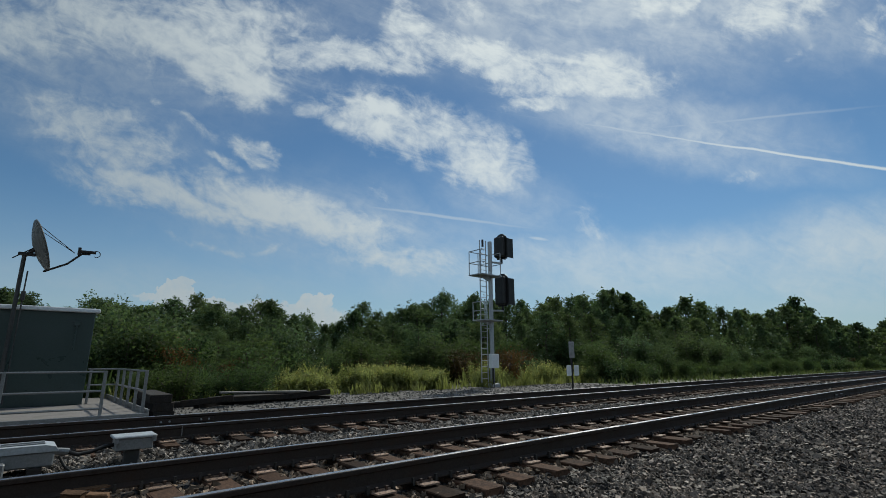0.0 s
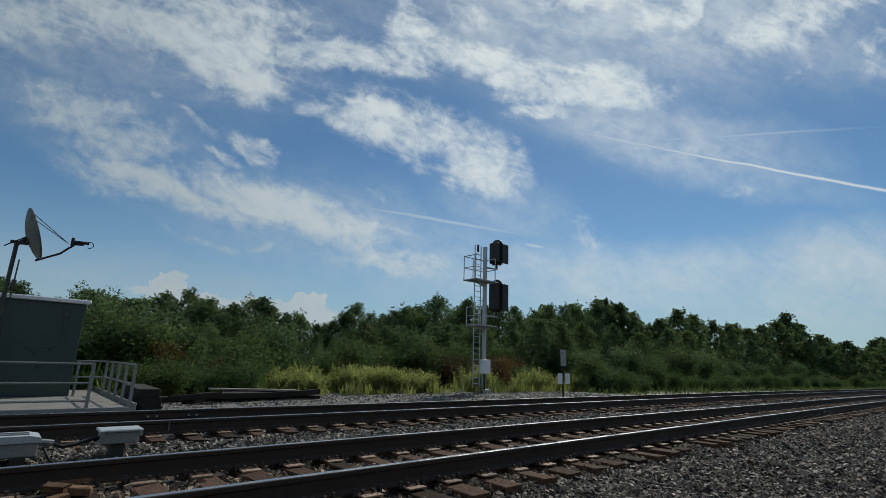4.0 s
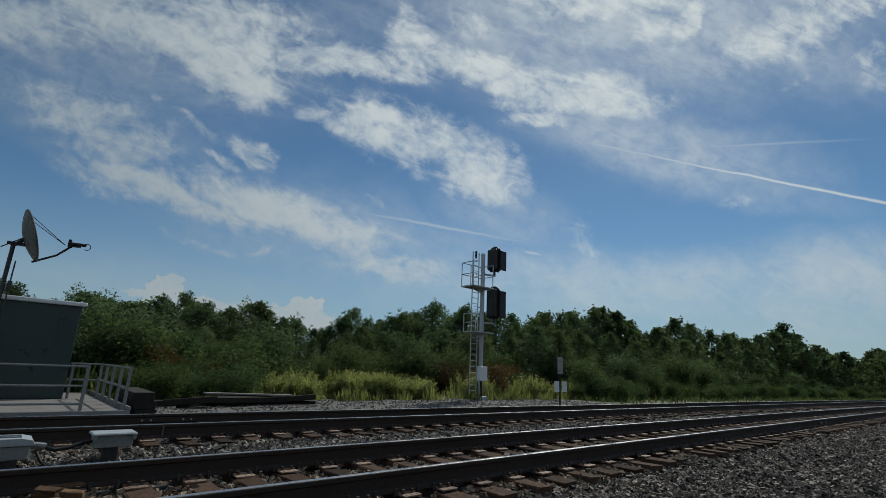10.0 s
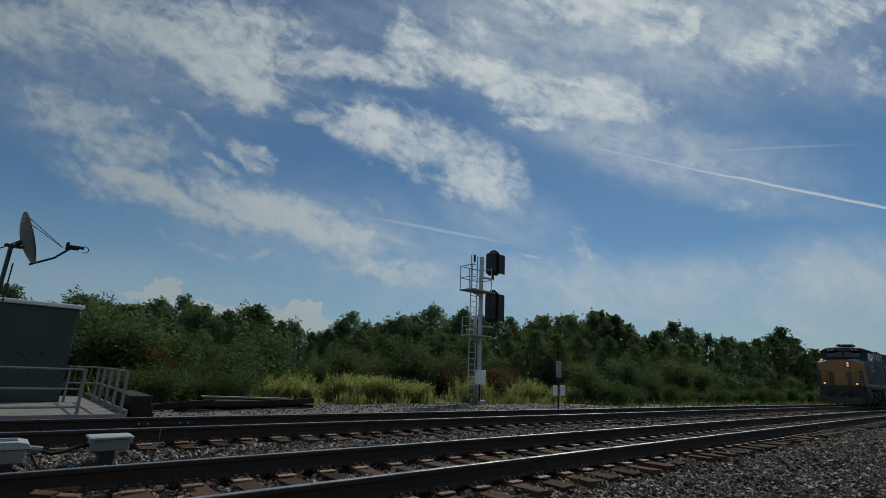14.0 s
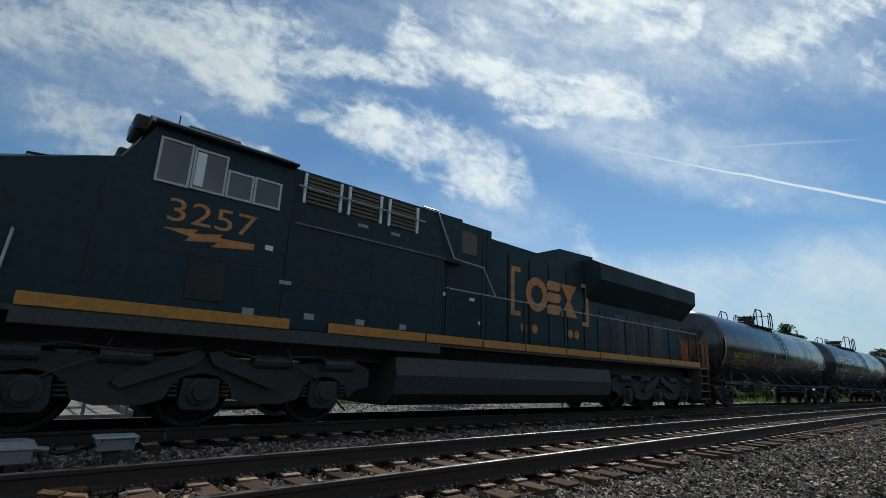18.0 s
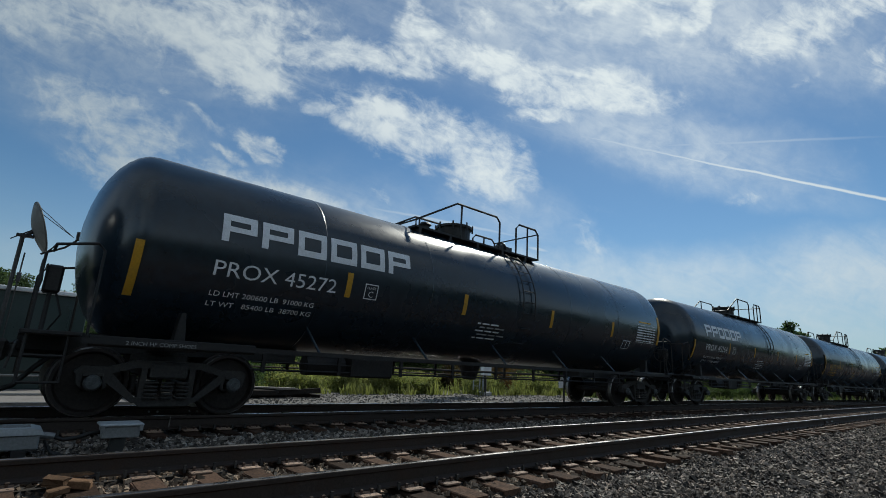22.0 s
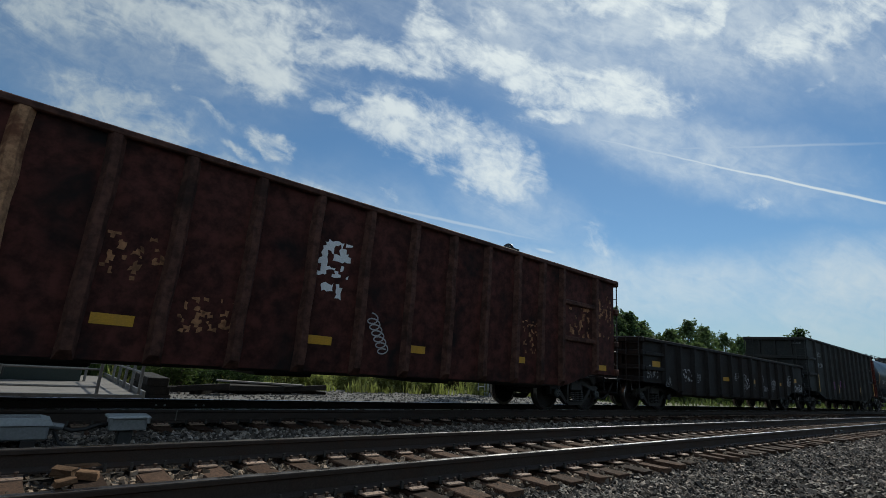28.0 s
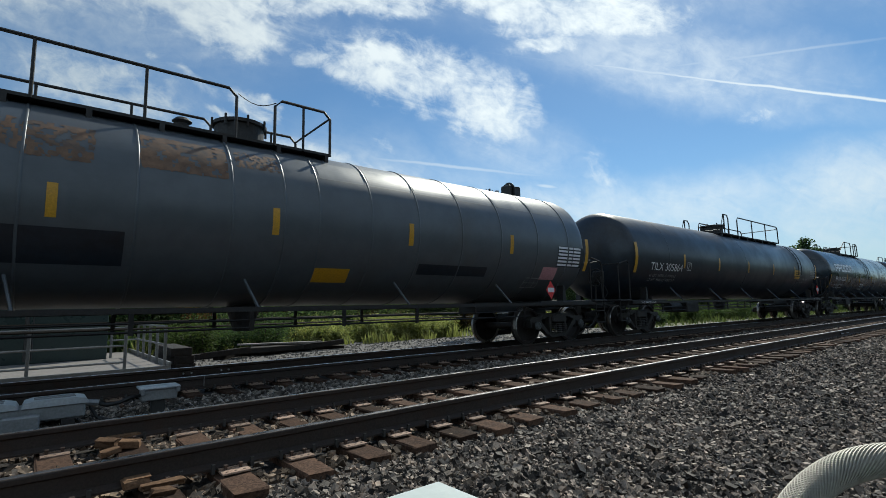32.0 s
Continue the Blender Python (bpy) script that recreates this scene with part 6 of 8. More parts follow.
        for k, mid in enumerate((12.1 + logo, 12.85 + logo, 13.55 + logo)):
            bm = bmesh.new()
            if k == 0:
                lathe(bm, [(y0, 0.25), (y0, 0.46), (y1, 0.46), (y1, 0.25), (y0, 0.25)], "y", 24, centre=(mid - h, 0, 3.05))
            elif k == 1:
                for z in (2.59, 2.92, 3.25):
                    outline(bm, [(mid - 0.3 - h, z), (mid + 0.22 - h, z), (mid + 0.32 - h, z + 0.13), (mid + 0.3 - h, z + 0.26), (mid - 0.24 - h, z + 0.26), (mid - 0.32 - h, z + 0.13)], y0, y1)
            else:
                for z in (2.59, 3.51):
                    outline(bm, [(mid - 0.38 - h, z), (mid + 0.4 - h, z), (mid + 0.06 - h, 3.05), (mid - 0.06 - h, 3.05)], y0, y1)
            part("logo_shape", bm, LOCO_ORANGE, car, "heavy gold logo shape")
        for u in (11.55 + logo, 12.0 + logo, 13.6 + logo, 13.9 + logo):
            bm = bmesh.new()
            lathe(bm, [(y0, 0), (y0, 0.12), (y1, 0.12), (y1, 0)], "y", 16, centre=(u - h, 0, 2.12))
            part("logo_dot", bm, LOCO_ORANGE, car)
        # walkway railing
        for u in (8.45, 9.5, 10.95, 12.6, 14.2, 15.7, 17.2, 18.6, 20.2, 20.85):
            bm = bmesh.new()
            box(bm, u - 0.04 - h, u + 0.04 - h, min(s * 1.47, s * 1.51), max(s * 1.47, s * 1.51), 1.49, 2.64)
            part("railing_post", bm, LOCO_BLUE, car)
        bm = bmesh.new()
        tube(bm, [(8.4 - h, s * 1.49, 2.64), (20.9 - h, s * 1.49, 2.68)], 0.015, 6)
        part("handrail", bm, GALV, car, "pale pipe handrail")
    # radiator bump and wings
    bm = bmesh.new()
    outline(bm, [(13.1 - h, 4.1), (15.0 - h, 4.1), (15.0 - h, 4.62), (13.25 - h, 4.55)], -0.9, 0.9)
    part("radiator_housing", bm, LOCO_BLUE, car)
    bm = bmesh.new()
    sec = [(-0.93, 3.2), (-1.48, 3.78), (-1.5, 4.26), (-1.2, 4.42), (1.2, 4.42), (1.5, 4.26), (1.48, 3.78), (0.93, 3.2)]
    a = [bm.verts.new((wing0 - h, y, z)) for y, z in sec]
    b = [bm.verts.new((wing1 - h, y, z)) for y, z in sec]
    for k in range(len(sec)):
        q = (k + 1) % len(sec)
        bm.faces.new((a[k], a[q], b[q], b[k]))
    bm.faces.new(a[::-1])
    bm.faces.new(b)
    bmesh.ops.recalc_face_normals(bm, faces=bm.faces[:])
    part("radiator_wing", bm, LOCO_BLUE, car, "flared radiator wings")
    bm = bmesh.new()
    for k in range(6):
        box(bm, wing0 + 0.3 + 0.95 * k - h, wing0 + 1.08 + 0.95 * k - h, -1.1, 1.1, 4.42, 4.46, 0.01)
    part("radiator_grille", bm, LOCO_GREY, car)
    bm = bmesh.new()
    lathe(bm, [(4.2, 0), (4.2, 0.3), (4.5, 0.26), (4.5, 0)], "z", 16, centre=(11.6 - h, 0, 0))
    part("exhaust_stack", bm, BLACK_IRON, car)
    for k, u in enumerate((3.2, 3.9, 4.4)):
        bm = bmesh.new()
        tube(bm, [(u - h, 0.2 * k - 0.6, 4.6), (u - h, 0.2 * k - 0.6, 4.86)], 0.012, 5)
        part("aerial", bm, BLACK_IRON, car)
    bm = bmesh.new()
    for k in range(3):
        lathe(bm, [(2.75 - h + 0.05 * k, 0), (2.75 - h, 0.07), (3.2 - h, 0.03), (3.2 - h, 0)], "x", 10, centre=(0.5, 0.3 * (k - 1), 4.78))
    part("air_horn", bm, GALV, car, "three-chime air horn")
    # fuel tank
    bm = bmesh.new()
    sec = [(-1.05, 0.28), (-1.38, 0.5), (-1.45, 0.85), (-1.38, 1.18), (1.38, 1.18), (1.45, 0.85), (1.38, 0.5), (1.05, 0.28)]
    a = [bm.verts.new((tank0 - h, y, z)) for y, z in sec]
    b = [bm.verts.new((tank1 - h, y, z)) for y, z in sec]
    for k in range(len(sec)):
        q = (k + 1) % len(sec)
        bm.faces.new((a[k], a[q], b[q], b[k]))
    bm.faces.new(a[::-1])
    bm.faces.new(b)
    bmesh.ops.recalc_face_normals(bm, faces=bm.faces[:])
    part("fuel_tank", bm, LOCO_GREY, car, "broad dark grey fuel tank")
    # six-wheel trucks
    for mid in (4.0, 18.15):
        bm = bmesh.new()
        box(bm, mid - h - 2.6, mid - h + 2.6, -0.9, 0.9, 0.5, 0.95, 0.03)
        truck = part("truck", bm, TRUCK_IRON, car)
        for s in (-1, 1):
            bm = bmesh.new()
            # deep cast frame that arches over the axles
            shape = [(-2.85, 0.92), (-2.6, 1.02), (-1.2, 0.96), (0, 1.02), (1.2, 0.96), (2.6, 1.02), (2.85, 0.92), (2.85, 0.62), (2.62, 0.58)]
            for dx in (1.97, 0.0, -1.97):
                shape += [(dx + 0.46 * math.cos(a), 0.42 + 0.36 * math.sin(a)) for a in [math.pi * k / 6 for k in range(7)]]
                if dx > -1:
                    shape += [(dx - 0.72, 0.34), (dx - 1.25, 0.34)]
            shape += [(-2.62, 0.58), (-2.85, 0.62)]
            outline(bm, [(mid - h + x, z) for x, z in shape], min(s * 1.05, s * 1.2), max(s * 1.05, s * 1.2))
            part("side_frame", bm, TRUCK_IRON, truck)
            for way in (-1, 1):
                bm = bmesh.new()
                outline(bm, [(mid - h + way * x, z) for x, z in ((0.02, 1.06), (0.1, 0.9), (1.02, 0.56), (1.12, 0.64), (1.04, 0.74), (0.16, 1.1))], min(s * 1.2, s * 1.3), max(s * 1.2, s * 1.3))
                part("equalizer", bm, TRUCK_IRON, truck, "sloping cast equalizer bar")
                bm = bmesh.new()
                tube(bm, [(mid - h + way * 1.2, s * 1.3, 1.2), (mid - h + way * 1.3, s * 1.34, 0.95), (mid - h + way * 1.75, s * 1.28, 0.75), (mid - h + way * 2.55, s * 0.95, 0.2)], 0.018, 5)
                part("sand_pipe", bm, LOCO_GREY, truck)
                bm = bmesh.new()
                tube(bm, [(mid - h + way * 2.3, s * 1.27, 0.97), (mid - h + way * 1.7, s * 1.3, 1.1), (mid - h + way * 0.8, s * 1.3, 1.02), (mid - h + way * 0.2, s * 1.3, 1.12)], 0.016, 5)
                part("brake_pipe", bm, LOCO_GREY, truck)
            for dx in (-1.97, 0.0, 1.97):
                bm = bmesh.new()
                outline(bm, [(mid - h + dx + x, z) for x, z in ((-0.27, 0.36), (-0.2, 0.27), (0.2, 0.27), (0.27, 0.36), (0.25, 0.7), (-0.25, 0.7))], min(s * 1.08, s * 1.2), max(s * 1.08, s * 1.2))
                lathe(bm, [(s * 1.2, 0), (s * 1.2, 0.19), (s * 1.24, 0.185), (s * 1.25, 0.13), (s * 1.3, 0.12), (s * 1.3, 0)], "y", 18, centre=(mid - h + dx, 0, 0.52))
                part("journal_box", bm, TRUCK_IRON, truck)
                for e in (-0.36, 0.36):
                    bm = bmesh.new()
                    for k in range(4):
                        tube(bm, arc((mid - h + dx + e, s * 1.12, 0.46 + 0.06 * k), 0.075, 0, 360, 9, "xy"), 0.022, 5)
                    part("spring", bm, TRUCK_IRON, truck)
        for dx in (-1.97, 0.0, 1.97):
            w = new("wheelset", WHEEL)
            w.parent, w.matrix_basis = truck, Matrix.LocRotScale((mid - h + dx, 0, 0.52), None, (1.14, 1.0, 1.14))
        for x in (-2.2, -1.0, 1.0, 2.2):
            bm = bmesh.new()
            lathe(bm, [(-0.3, 0), (-0.3, 0.11), (0.3, 0.11), (0.3, 0)], "x", 12, centre=(mid - h + x, -1.2, 0.98))
            part("brake_cylinder", bm, LOCO_GREY, truck)
    # pilot, steps and front railings
    bm = bmesh.new()
    outline(bm, [(0.35 - h, 0.18), (0.75 - h, 0.18), (0.75 - h, 1.45), (0.5 - h, 1.45)], -1.3, 1.3)
    part("pilot", bm, BLACK_IRON, car, "front pilot plate")
    bm = bmesh.new()
    plow = [(0.1, 0.0, 0.14), (0.42, -1.35, 0.14), (0.42, -1.35, 0.62), (0.3, 0.0, 0.72), (0.42, 1.35, 0.62), (0.42, 1.35, 0.14)]
    near_side = [bm.verts.new((u - h, y, z)) for u, y, z in plow]
    far_side = [bm.verts.new((u + 0.05 - h, y, z)) for u, y, z in plow]
    for a, b, c, d in ((0, 1, 2, 3), (0, 3, 4, 5)):
        bm.faces.new([near_side[k] for k in (a, b, c, d)])
        bm.faces.new([far_side[k] for k in (d, c, b, a)])
    for k in range(6):
        q = (k + 1) % 6
        bm.faces.new((near_side[k], near_side[q], far_side[q], far_side[k]))
    bmesh.ops.recalc_face_normals(bm, faces=bm.faces[:])
    part("snow_plow", bm, LOCO_GREY, car, "scuffed grey plow blade")
    for y in (-0.75, -0.6, -0.45, 0.45, 0.6, 0.75):
        bm = bmesh.new()
        tube(bm, [(0.4 - h, y, 1.1), (0.22 - h, y, 0.85), (0.25 - h, y + 0.05, 0.6), (0.36 - h, y + 0.08, 0.55)], 0.025, 6)
        part("air_hose", bm, RUBBER, car)
    bm = bmesh.new()
    box(bm, 3.35 - h, 4.25 - h, -0.55, 0.55, 4.64, 4.8, 0.04)
    part("roof_unit", bm, LOCO_GREY, car, "flat cooling unit on the cab roof")
    for s in (-1, 1):
        lo, hi = sorted((s * 1.475, s * 1.481))
        for u, z0, z1 in ((2.32, 1.7, 3.3), (4.92, 1.68, 4.2), (6.55, 1.68, 3.2), (8.1, 1.68, 3.2)):
            bm = bmesh.new()
            box(bm, u - 0.008 - h, u + 0.008 - h, lo, hi, z0, z1)
            part("panel_seam", bm, BLACK_IRON, car)
        for a, b, z in ((2.9, 4.85, 2.42), (5.3, 8.05, 2.22)):
            bm = bmesh.new()
            box(bm, a - h, b - h, lo, hi, z - 0.012, z + 0.012)
            part("panel_groove", bm, BLACK_IRON, car)
        bm = bmesh.new()
        box(bm, 5.0 - h, 8.35 - h, lo - 0.02 * (s < 0), hi + 0.02 * (s > 0), 3.24, 3.27)
        part("cabinet_ledge", bm, DUST_AND_SHEEN_GREY, car, "pale worn ledge")
        bm = bmesh.new()
        box(bm, 3.37 - h, 3.5 - h, min(s * 1.484, s * 1.49), max(s * 1.484, s * 1.49), 3.45, 3.98)
        part("sun_shade", bm, ROOF_WHITE, car, "white sun shade in the cab window")
        bm = bmesh.new()
        box(bm, 2.75 - h, 4.9 - h, min(s * 1.475, s * 1.62), max(s * 1.475, s * 1.62), 4.2, 4.235)
        part("window_visor", bm, LOCO_BLUE, car)
        bm = bmesh.new()
        tube(bm, [(1.5 - h, s * 1.2, 3.2), (1.5 - h, s * 1.2, 3.42), (2.2 - h, s * 1.2, 3.48), (2.2 - h, s * 1.2, 3.3)], 0.018, 6)
        part("nose_rail", bm, BLACK_IRON, car)
        bm = bmesh.new()
        box(bm, 4.55 - h, 4.68 - h, lo, hi + 0.001, 2.7, 2.78)
        part("flag_sticker", bm, ROOF_WHITE, car, "small pale sticker")
    bm = bmesh.new()
    box(bm, 21.68 - h, 21.9 - h, -1.3, 1.3, 0.2, 1.45, 0.02)
    part("rear_pilot", bm, LOCO_GREY, car)
    for a, way in ((0.95, 1), (21.62, -1)):
        wide = 0.62 if way > 0 else 0.74
        x0, x1 = sorted((a - h - 0.03 * way, a - h + wide * way))
        tan = LOCO_GREY if way > 0 else REAR_TAN
        for s in (-1, 1):
            for k in range(5):
                z = 0.36 + 0.27 * k
                y0, y1 = sorted((s * 1.1, s * 1.5))
                bm = bmesh.new()
                box(bm, x0, x1, y0, y1, z, z + 0.035)
                tread = part("step", bm, LOCO_GREY, car)
                bm = bmesh.new()
                y0, y1 = sorted((s * 1.5, s * 1.506))
                box(bm, x0, x1, y0, y1, z, z + 0.036)
                part("step_edge", bm, DUST_AND_SHEEN_GREY if way > 0 else REAR_TAN, tread, "painted step edge")
            bm = bmesh.new()
            y0, y1 = sorted((s * 1.08, s * 1.1))
            box(bm, x0, x1, y0, y1, 0.34, 1.45)
            part("step_back", bm, BLACK_IRON, car, "dark plate behind the steps")
            y0, y1 = sorted((s * 1.1, s * 1.5))
            for x in (x0 - 0.03, x1):
                bm = bmesh.new()
                box(bm, x, x + 0.03, y0, y1, 0.32, 1.49)
                part("step_stringer", bm, LOCO_GREY, car)
            for x, z0, z1, lean in ((a - h, 0.95, 2.4, 0.0), (a - h + wide * way, 0.7, 2.45, 0.1 * way)):
                bm = bmesh.new()
                tube(bm, [(x - lean, s * 1.49, z0), (x - lean, s * 1.52, z0 + 0.1), (x, s * 1.5, z1 - 0.12), (x, s * 1.42, z1), (x, s * 1.2, z1)], 0.019, 6)
                part("stair_rail", bm, GALV if way > 0 else REAR_TAN, car, "bent pipe stair rail")
            for y in (0.5, 0.64, 1.25, 1.39):
                bm = bmesh.new()
                tall = 2.5 if y < 1 else 2.62
                box(bm, a - h - way * 0.36 - 0.03, a - h - way * 0.36 + 0.03, s * y - 0.045, s * y + 0.045, 1.45, tall)
                part("end_post", bm, tan, car)
            bm = bmesh.new()
            tube(bm, [(a - h - way * 0.36, s * 0.5, 2.48), (a - h - way * 0.36, s * 1.39, 2.56)], 0.018, 6)
            tube(bm, [(a - h - way * 0.4, s * 0.62, 2.2), (a - h - way * 0.43, s * 0.95, 1.85), (a - h - way * 0.4, s * 1.25, 2.2)], 0.009, 5)
            part("end_rail", bm, tan, car, "end rail with a sagging chain")
    for y in (-0.25, 0.25):
        bm = bmesh.new()
        lathe(bm, [(0.80 - h, 0), (0.79 - h, 0.075), (0.9 - h, 0.075), (0.9 - h, 0)], "x", 16, centre=(0, -0.54, 3.08 + y * 0.36))
        part("headlight", bm, HEADLIGHT if lit else GLASS_DARK, car, "lit headlight" if lit else "dark headlight")
    bm = bmesh.new()
    box(bm, 0.815 - h, 0.92 - h, -0.64, -0.44, 2.86, 3.29, 0.015)
    part("headlight_housing", bm, BLACK_IRON, car, "black headlight recess")
    for p, q, z in ((1.0, 0.98, 2.2), (1.08, 1.12, 2.75), (1.14, 1.26, 2.35), (1.0, 0.98, 2.75)):
        bm = bmesh.new()
        tube(bm, [(p - h, -q, z), (p - 0.09 - h, -q - 0.05, z + 0.01), (p + 0.06 - h, -q - 0.29, z + 0.02), (p + 0.13 - h, -q - 0.24, z + 0.02)], 0.014, 5)
        part("nose_grab_iron", bm, LOCO_GREY, car)
    bm = bmesh.new()
    box(bm, 1.1 - h, 1.13 - h, -1.2, -1.1, 1.9, 2.45, 0.01, 0)
    part("nose_latch", bm, LOCO_GOLD_SHADED, car)
    for y in (-1.0, 1.0):
        bm = bmesh.new()
        lathe(bm, [(0.42 - h, 0), (0.42 - h, 0.075), (0.5 - h, 0.075), (0.5 - h, 0)], "x", 14, centre=(0, y, 1.62))
        part("ditch_light", bm, HEADLIGHT if lit else GLASS_DARK, car, "lit ditch light" if lit else "dark ditch light")
        bm = bmesh.new()
        box(bm, 0.5 - h, 0.66 - h, y - 0.12, y + 0.12, 1.5, 1.76, 0.02)
        part("ditch_light_case", bm, BLACK_IRON, car)
    for u, way in ((0.0, -1), (length, 1)):
        coupler(car, u - h, way)
    wall_words(car, h, number, 3.12, 2.86, 0.34, 1.25, LOCO_ORANGE, -1.4815, "large gold road number")
    bm = bmesh.new()
    outline(bm, [(u - h, z) for u, z in ((3.1, 2.74), (3.55, 2.80), (3.5, 2.73), (3.9, 2.80), (3.85, 2.74), (4.38, 2.75), (4.38, 2.66), (3.75, 2.58), (3.85, 2.67), (3.4, 2.6), (3.45, 2.68))], -1.482, -1.478)
    part("lightning_bolt", bm, LOCO_ORANGE, car, "gold lightning bolt")
    return car


lead = locomotive("3147", "dark blue and gold diesel locomotive with lit headlights", True, True)
put_car(lead, 309.35, 22.3)
trail = locomotive("3257", "dark blue and gold diesel locomotive coupled behind the first", False, False)
put_car(trail, 331.25, 22.3)

# ---- far side of the line: shed, dish, signal, marker, timber ----
def platform_shed():
    shed = thing("equipment_shed", "grey-green steel equipment shed with a white roof on a railed platform", "shed")
    bm = bmesh.new()
    box(bm, -5.2, 1.51, 16.85, 19.4, -0.25, 2.22, 0.015)
    part("shed_wall", bm, SHED_GREY, shed)
    bm = bmesh.new()
    box(bm, -5.35, 1.6, 16.7, 19.5, 2.22, 2.33, 0.02)
    part("shed_roof", bm, ROOF_WHITE, shed, "flat white roof")
    bm = bmesh.new()
    box(bm, 1.05, 1.2, 16.78, 16.85, 1.85, 1.98, 0.01)
    tube(bm, [(1.12, 16.8, 1.85), (1.12, 16.8, 1.2)], 0.02, 6)
    part("conduit_box", bm, SHED_GREY, shed)
    bm = bmesh.new()
    box(bm, -3.9, -2.9, 16.81, 16.85, -0.2, 1.85, 0.01)
    door = part("shed_door", bm, SHED_GREY, shed, "steel door")
    bm = bmesh.new()
    tube(bm, [(-3.02, 16.78, 0.75), (-3.02, 16.78, 0.95)], 0.02, 6)
    part("door_handle", bm, GALV, door)
    deck = thing("access_platform", "pale concrete access platform with galvanised railings", "platform")
    bm = bmesh.new()
    box(bm, -5.4, 2.35, 12.9, 19.6, -0.5, -0.25, 0.01)
    part("deck", bm, CONCRETE, deck, "pale concrete deck")
    bm = bmesh.new()
    box(bm, -5.4, 2.36, 12.84, 12.9, -0.42, -0.22, 0.005)
    box(bm, 2.35, 2.40, 12.84, 19.6, -0.42, -0.14, 0.005)
    part("toe_board", bm, BOX_SIDE, deck)

    def post(x, y):
        b = bmesh.new()
        box(b, x - 0.03, x + 0.03, y - 0.03, y + 0.03, -0.25, 0.70, 0.004)
        part("railing_post", b, BOX_SIDE, deck)

    def bar(a, b, z, r=0.025):
        m = bmesh.new()
        tube(m, [(*a, z), (*b, z)], r, 6)
        part("railing_bar", m, BOX_SIDE, deck)

    for x in (-5.3, -4.0, -2.7, -1.4, -0.15, 1.5):
        post(x, 12.95)
    for z in (0.68, 0.28, -0.08):
        bar((-5.3, 12.95), (1.5, 12.95), z)
    for k in range(5):
        post(2.28, 12.95 + 1.02 * k)
    for z in (0.68, 0.25):
        bar((2.28, 12.95), (2.28, 17.03), z)
        bar((1.55, 17.03), (2.28, 17.03), z)
    post(1.62, 17.03)


def satellite_dish():
    dish = thing("satellite_dish", "pale grey satellite dish with a feed arm on a steel pole", "satellite dish")
    axis = Vector((0.94, 0.08, 0.33)).normalized()
    turn = Matrix.Translation((0.0, 17.2, 4.02)) @ axis.to_track_quat("Z", "Y").to_matrix().to_4x4()
    bm = bmesh.new()
    prof = [(0.16 * (r / 0.72) ** 2 - 0.1, r) for r in (0, 0.12, 0.25, 0.38, 0.5, 0.61, 0.70, 0.72)]
    lathe(bm, prof + [(0.075, 0.73), (0.045, 0.72)] + [(a - 0.02, r) for a, r in prof[-2::-1]], "z", 36)
    bmesh.ops.transform(bm, matrix=turn, verts=bm.verts[:])
    part("reflector", bm, DISH_GREY, dish, "dished pale reflector", True)
    bm = bmesh.new()
    tip = Vector((1.16, 16.85, 3.88))
    foot = turn @ Vector((0.0, -0.0, 0)) + Vector((0.2, 0, -0.7))
    tube(bm, [foot, foot.lerp(tip, 0.5) + Vector((0, 0, -0.03)), tip - Vector((0.2, 0, 0.02)), tip], 0.03, 8)
    part("feed_arm", bm, BLACK_IRON, dish)
    bm = bmesh.new()
    tube(bm, [tip - Vector((0.25, 0, -0.05)), tip + Vector((0.12, 0, 0.06))], 0.045, 8)
    tube(bm, [tip - Vector((0.26, 0, -0.16)), tip - Vector((0.26, 0, 0.06))], 0.04, 8)
    tube(bm, arc(tip + Vector((0.14, 0, 0.02)), 0.09, -120, 120, 10), 0.012, 5)
    part("feed_horn", bm, BLACK_IRON, dish, "dark feed horn")
    for z in (0.35, -0.1):
        bm = bmesh.new()
        tube(bm, [turn @ Vector((0.0, 0.55, 0.05)) + Vector((0, 0, z * 0.3)), tip - Vector((0.35, 0, 0.02))], 0.009, 4)
        part("stay_wire", bm, BLACK_IRON, dish)
    bm = bmesh.new()
    tube(bm, [(-0.26, 17.25, -0.2), (-0.26, 17.25, 3.78)], 0.052, 10)
    part("pole", bm, LOCO_GREY, dish, "dark steel pole")
    bm = bmesh.new()
    tube(bm, [(-0.26, 17.25, 3.7), (-0.02, 17.2, 3.95)], 0.05, 8)
    box(bm, -0.4, -0.02, 17.18, 17.32, 3.72, 3.8, 0.01)
    tube(bm, [(-0.5, 17.25, 3.62), (-0.02, 17.2, 4.0)], 0.016, 6)
    part("mount", bm, BLACK_IRON, dish)
    bm = bmesh.new()
    tube(bm, [(-0.13, 17.25, -0.2), (-0.13, 17.25, 3.3)], 0.02, 6)
    box(bm, -0.18, -0.08, 17.2, 17.3, 2.5, 2.75, 0.01)
    part("cable_pipe", bm, LOCO_GREY, dish)
    # stands just clear of the shed's front
    dish.matrix_basis = Matrix.Translation(EYE) @ Matrix.Scale(0.952, 4) @ Matrix.Translation(-EYE)


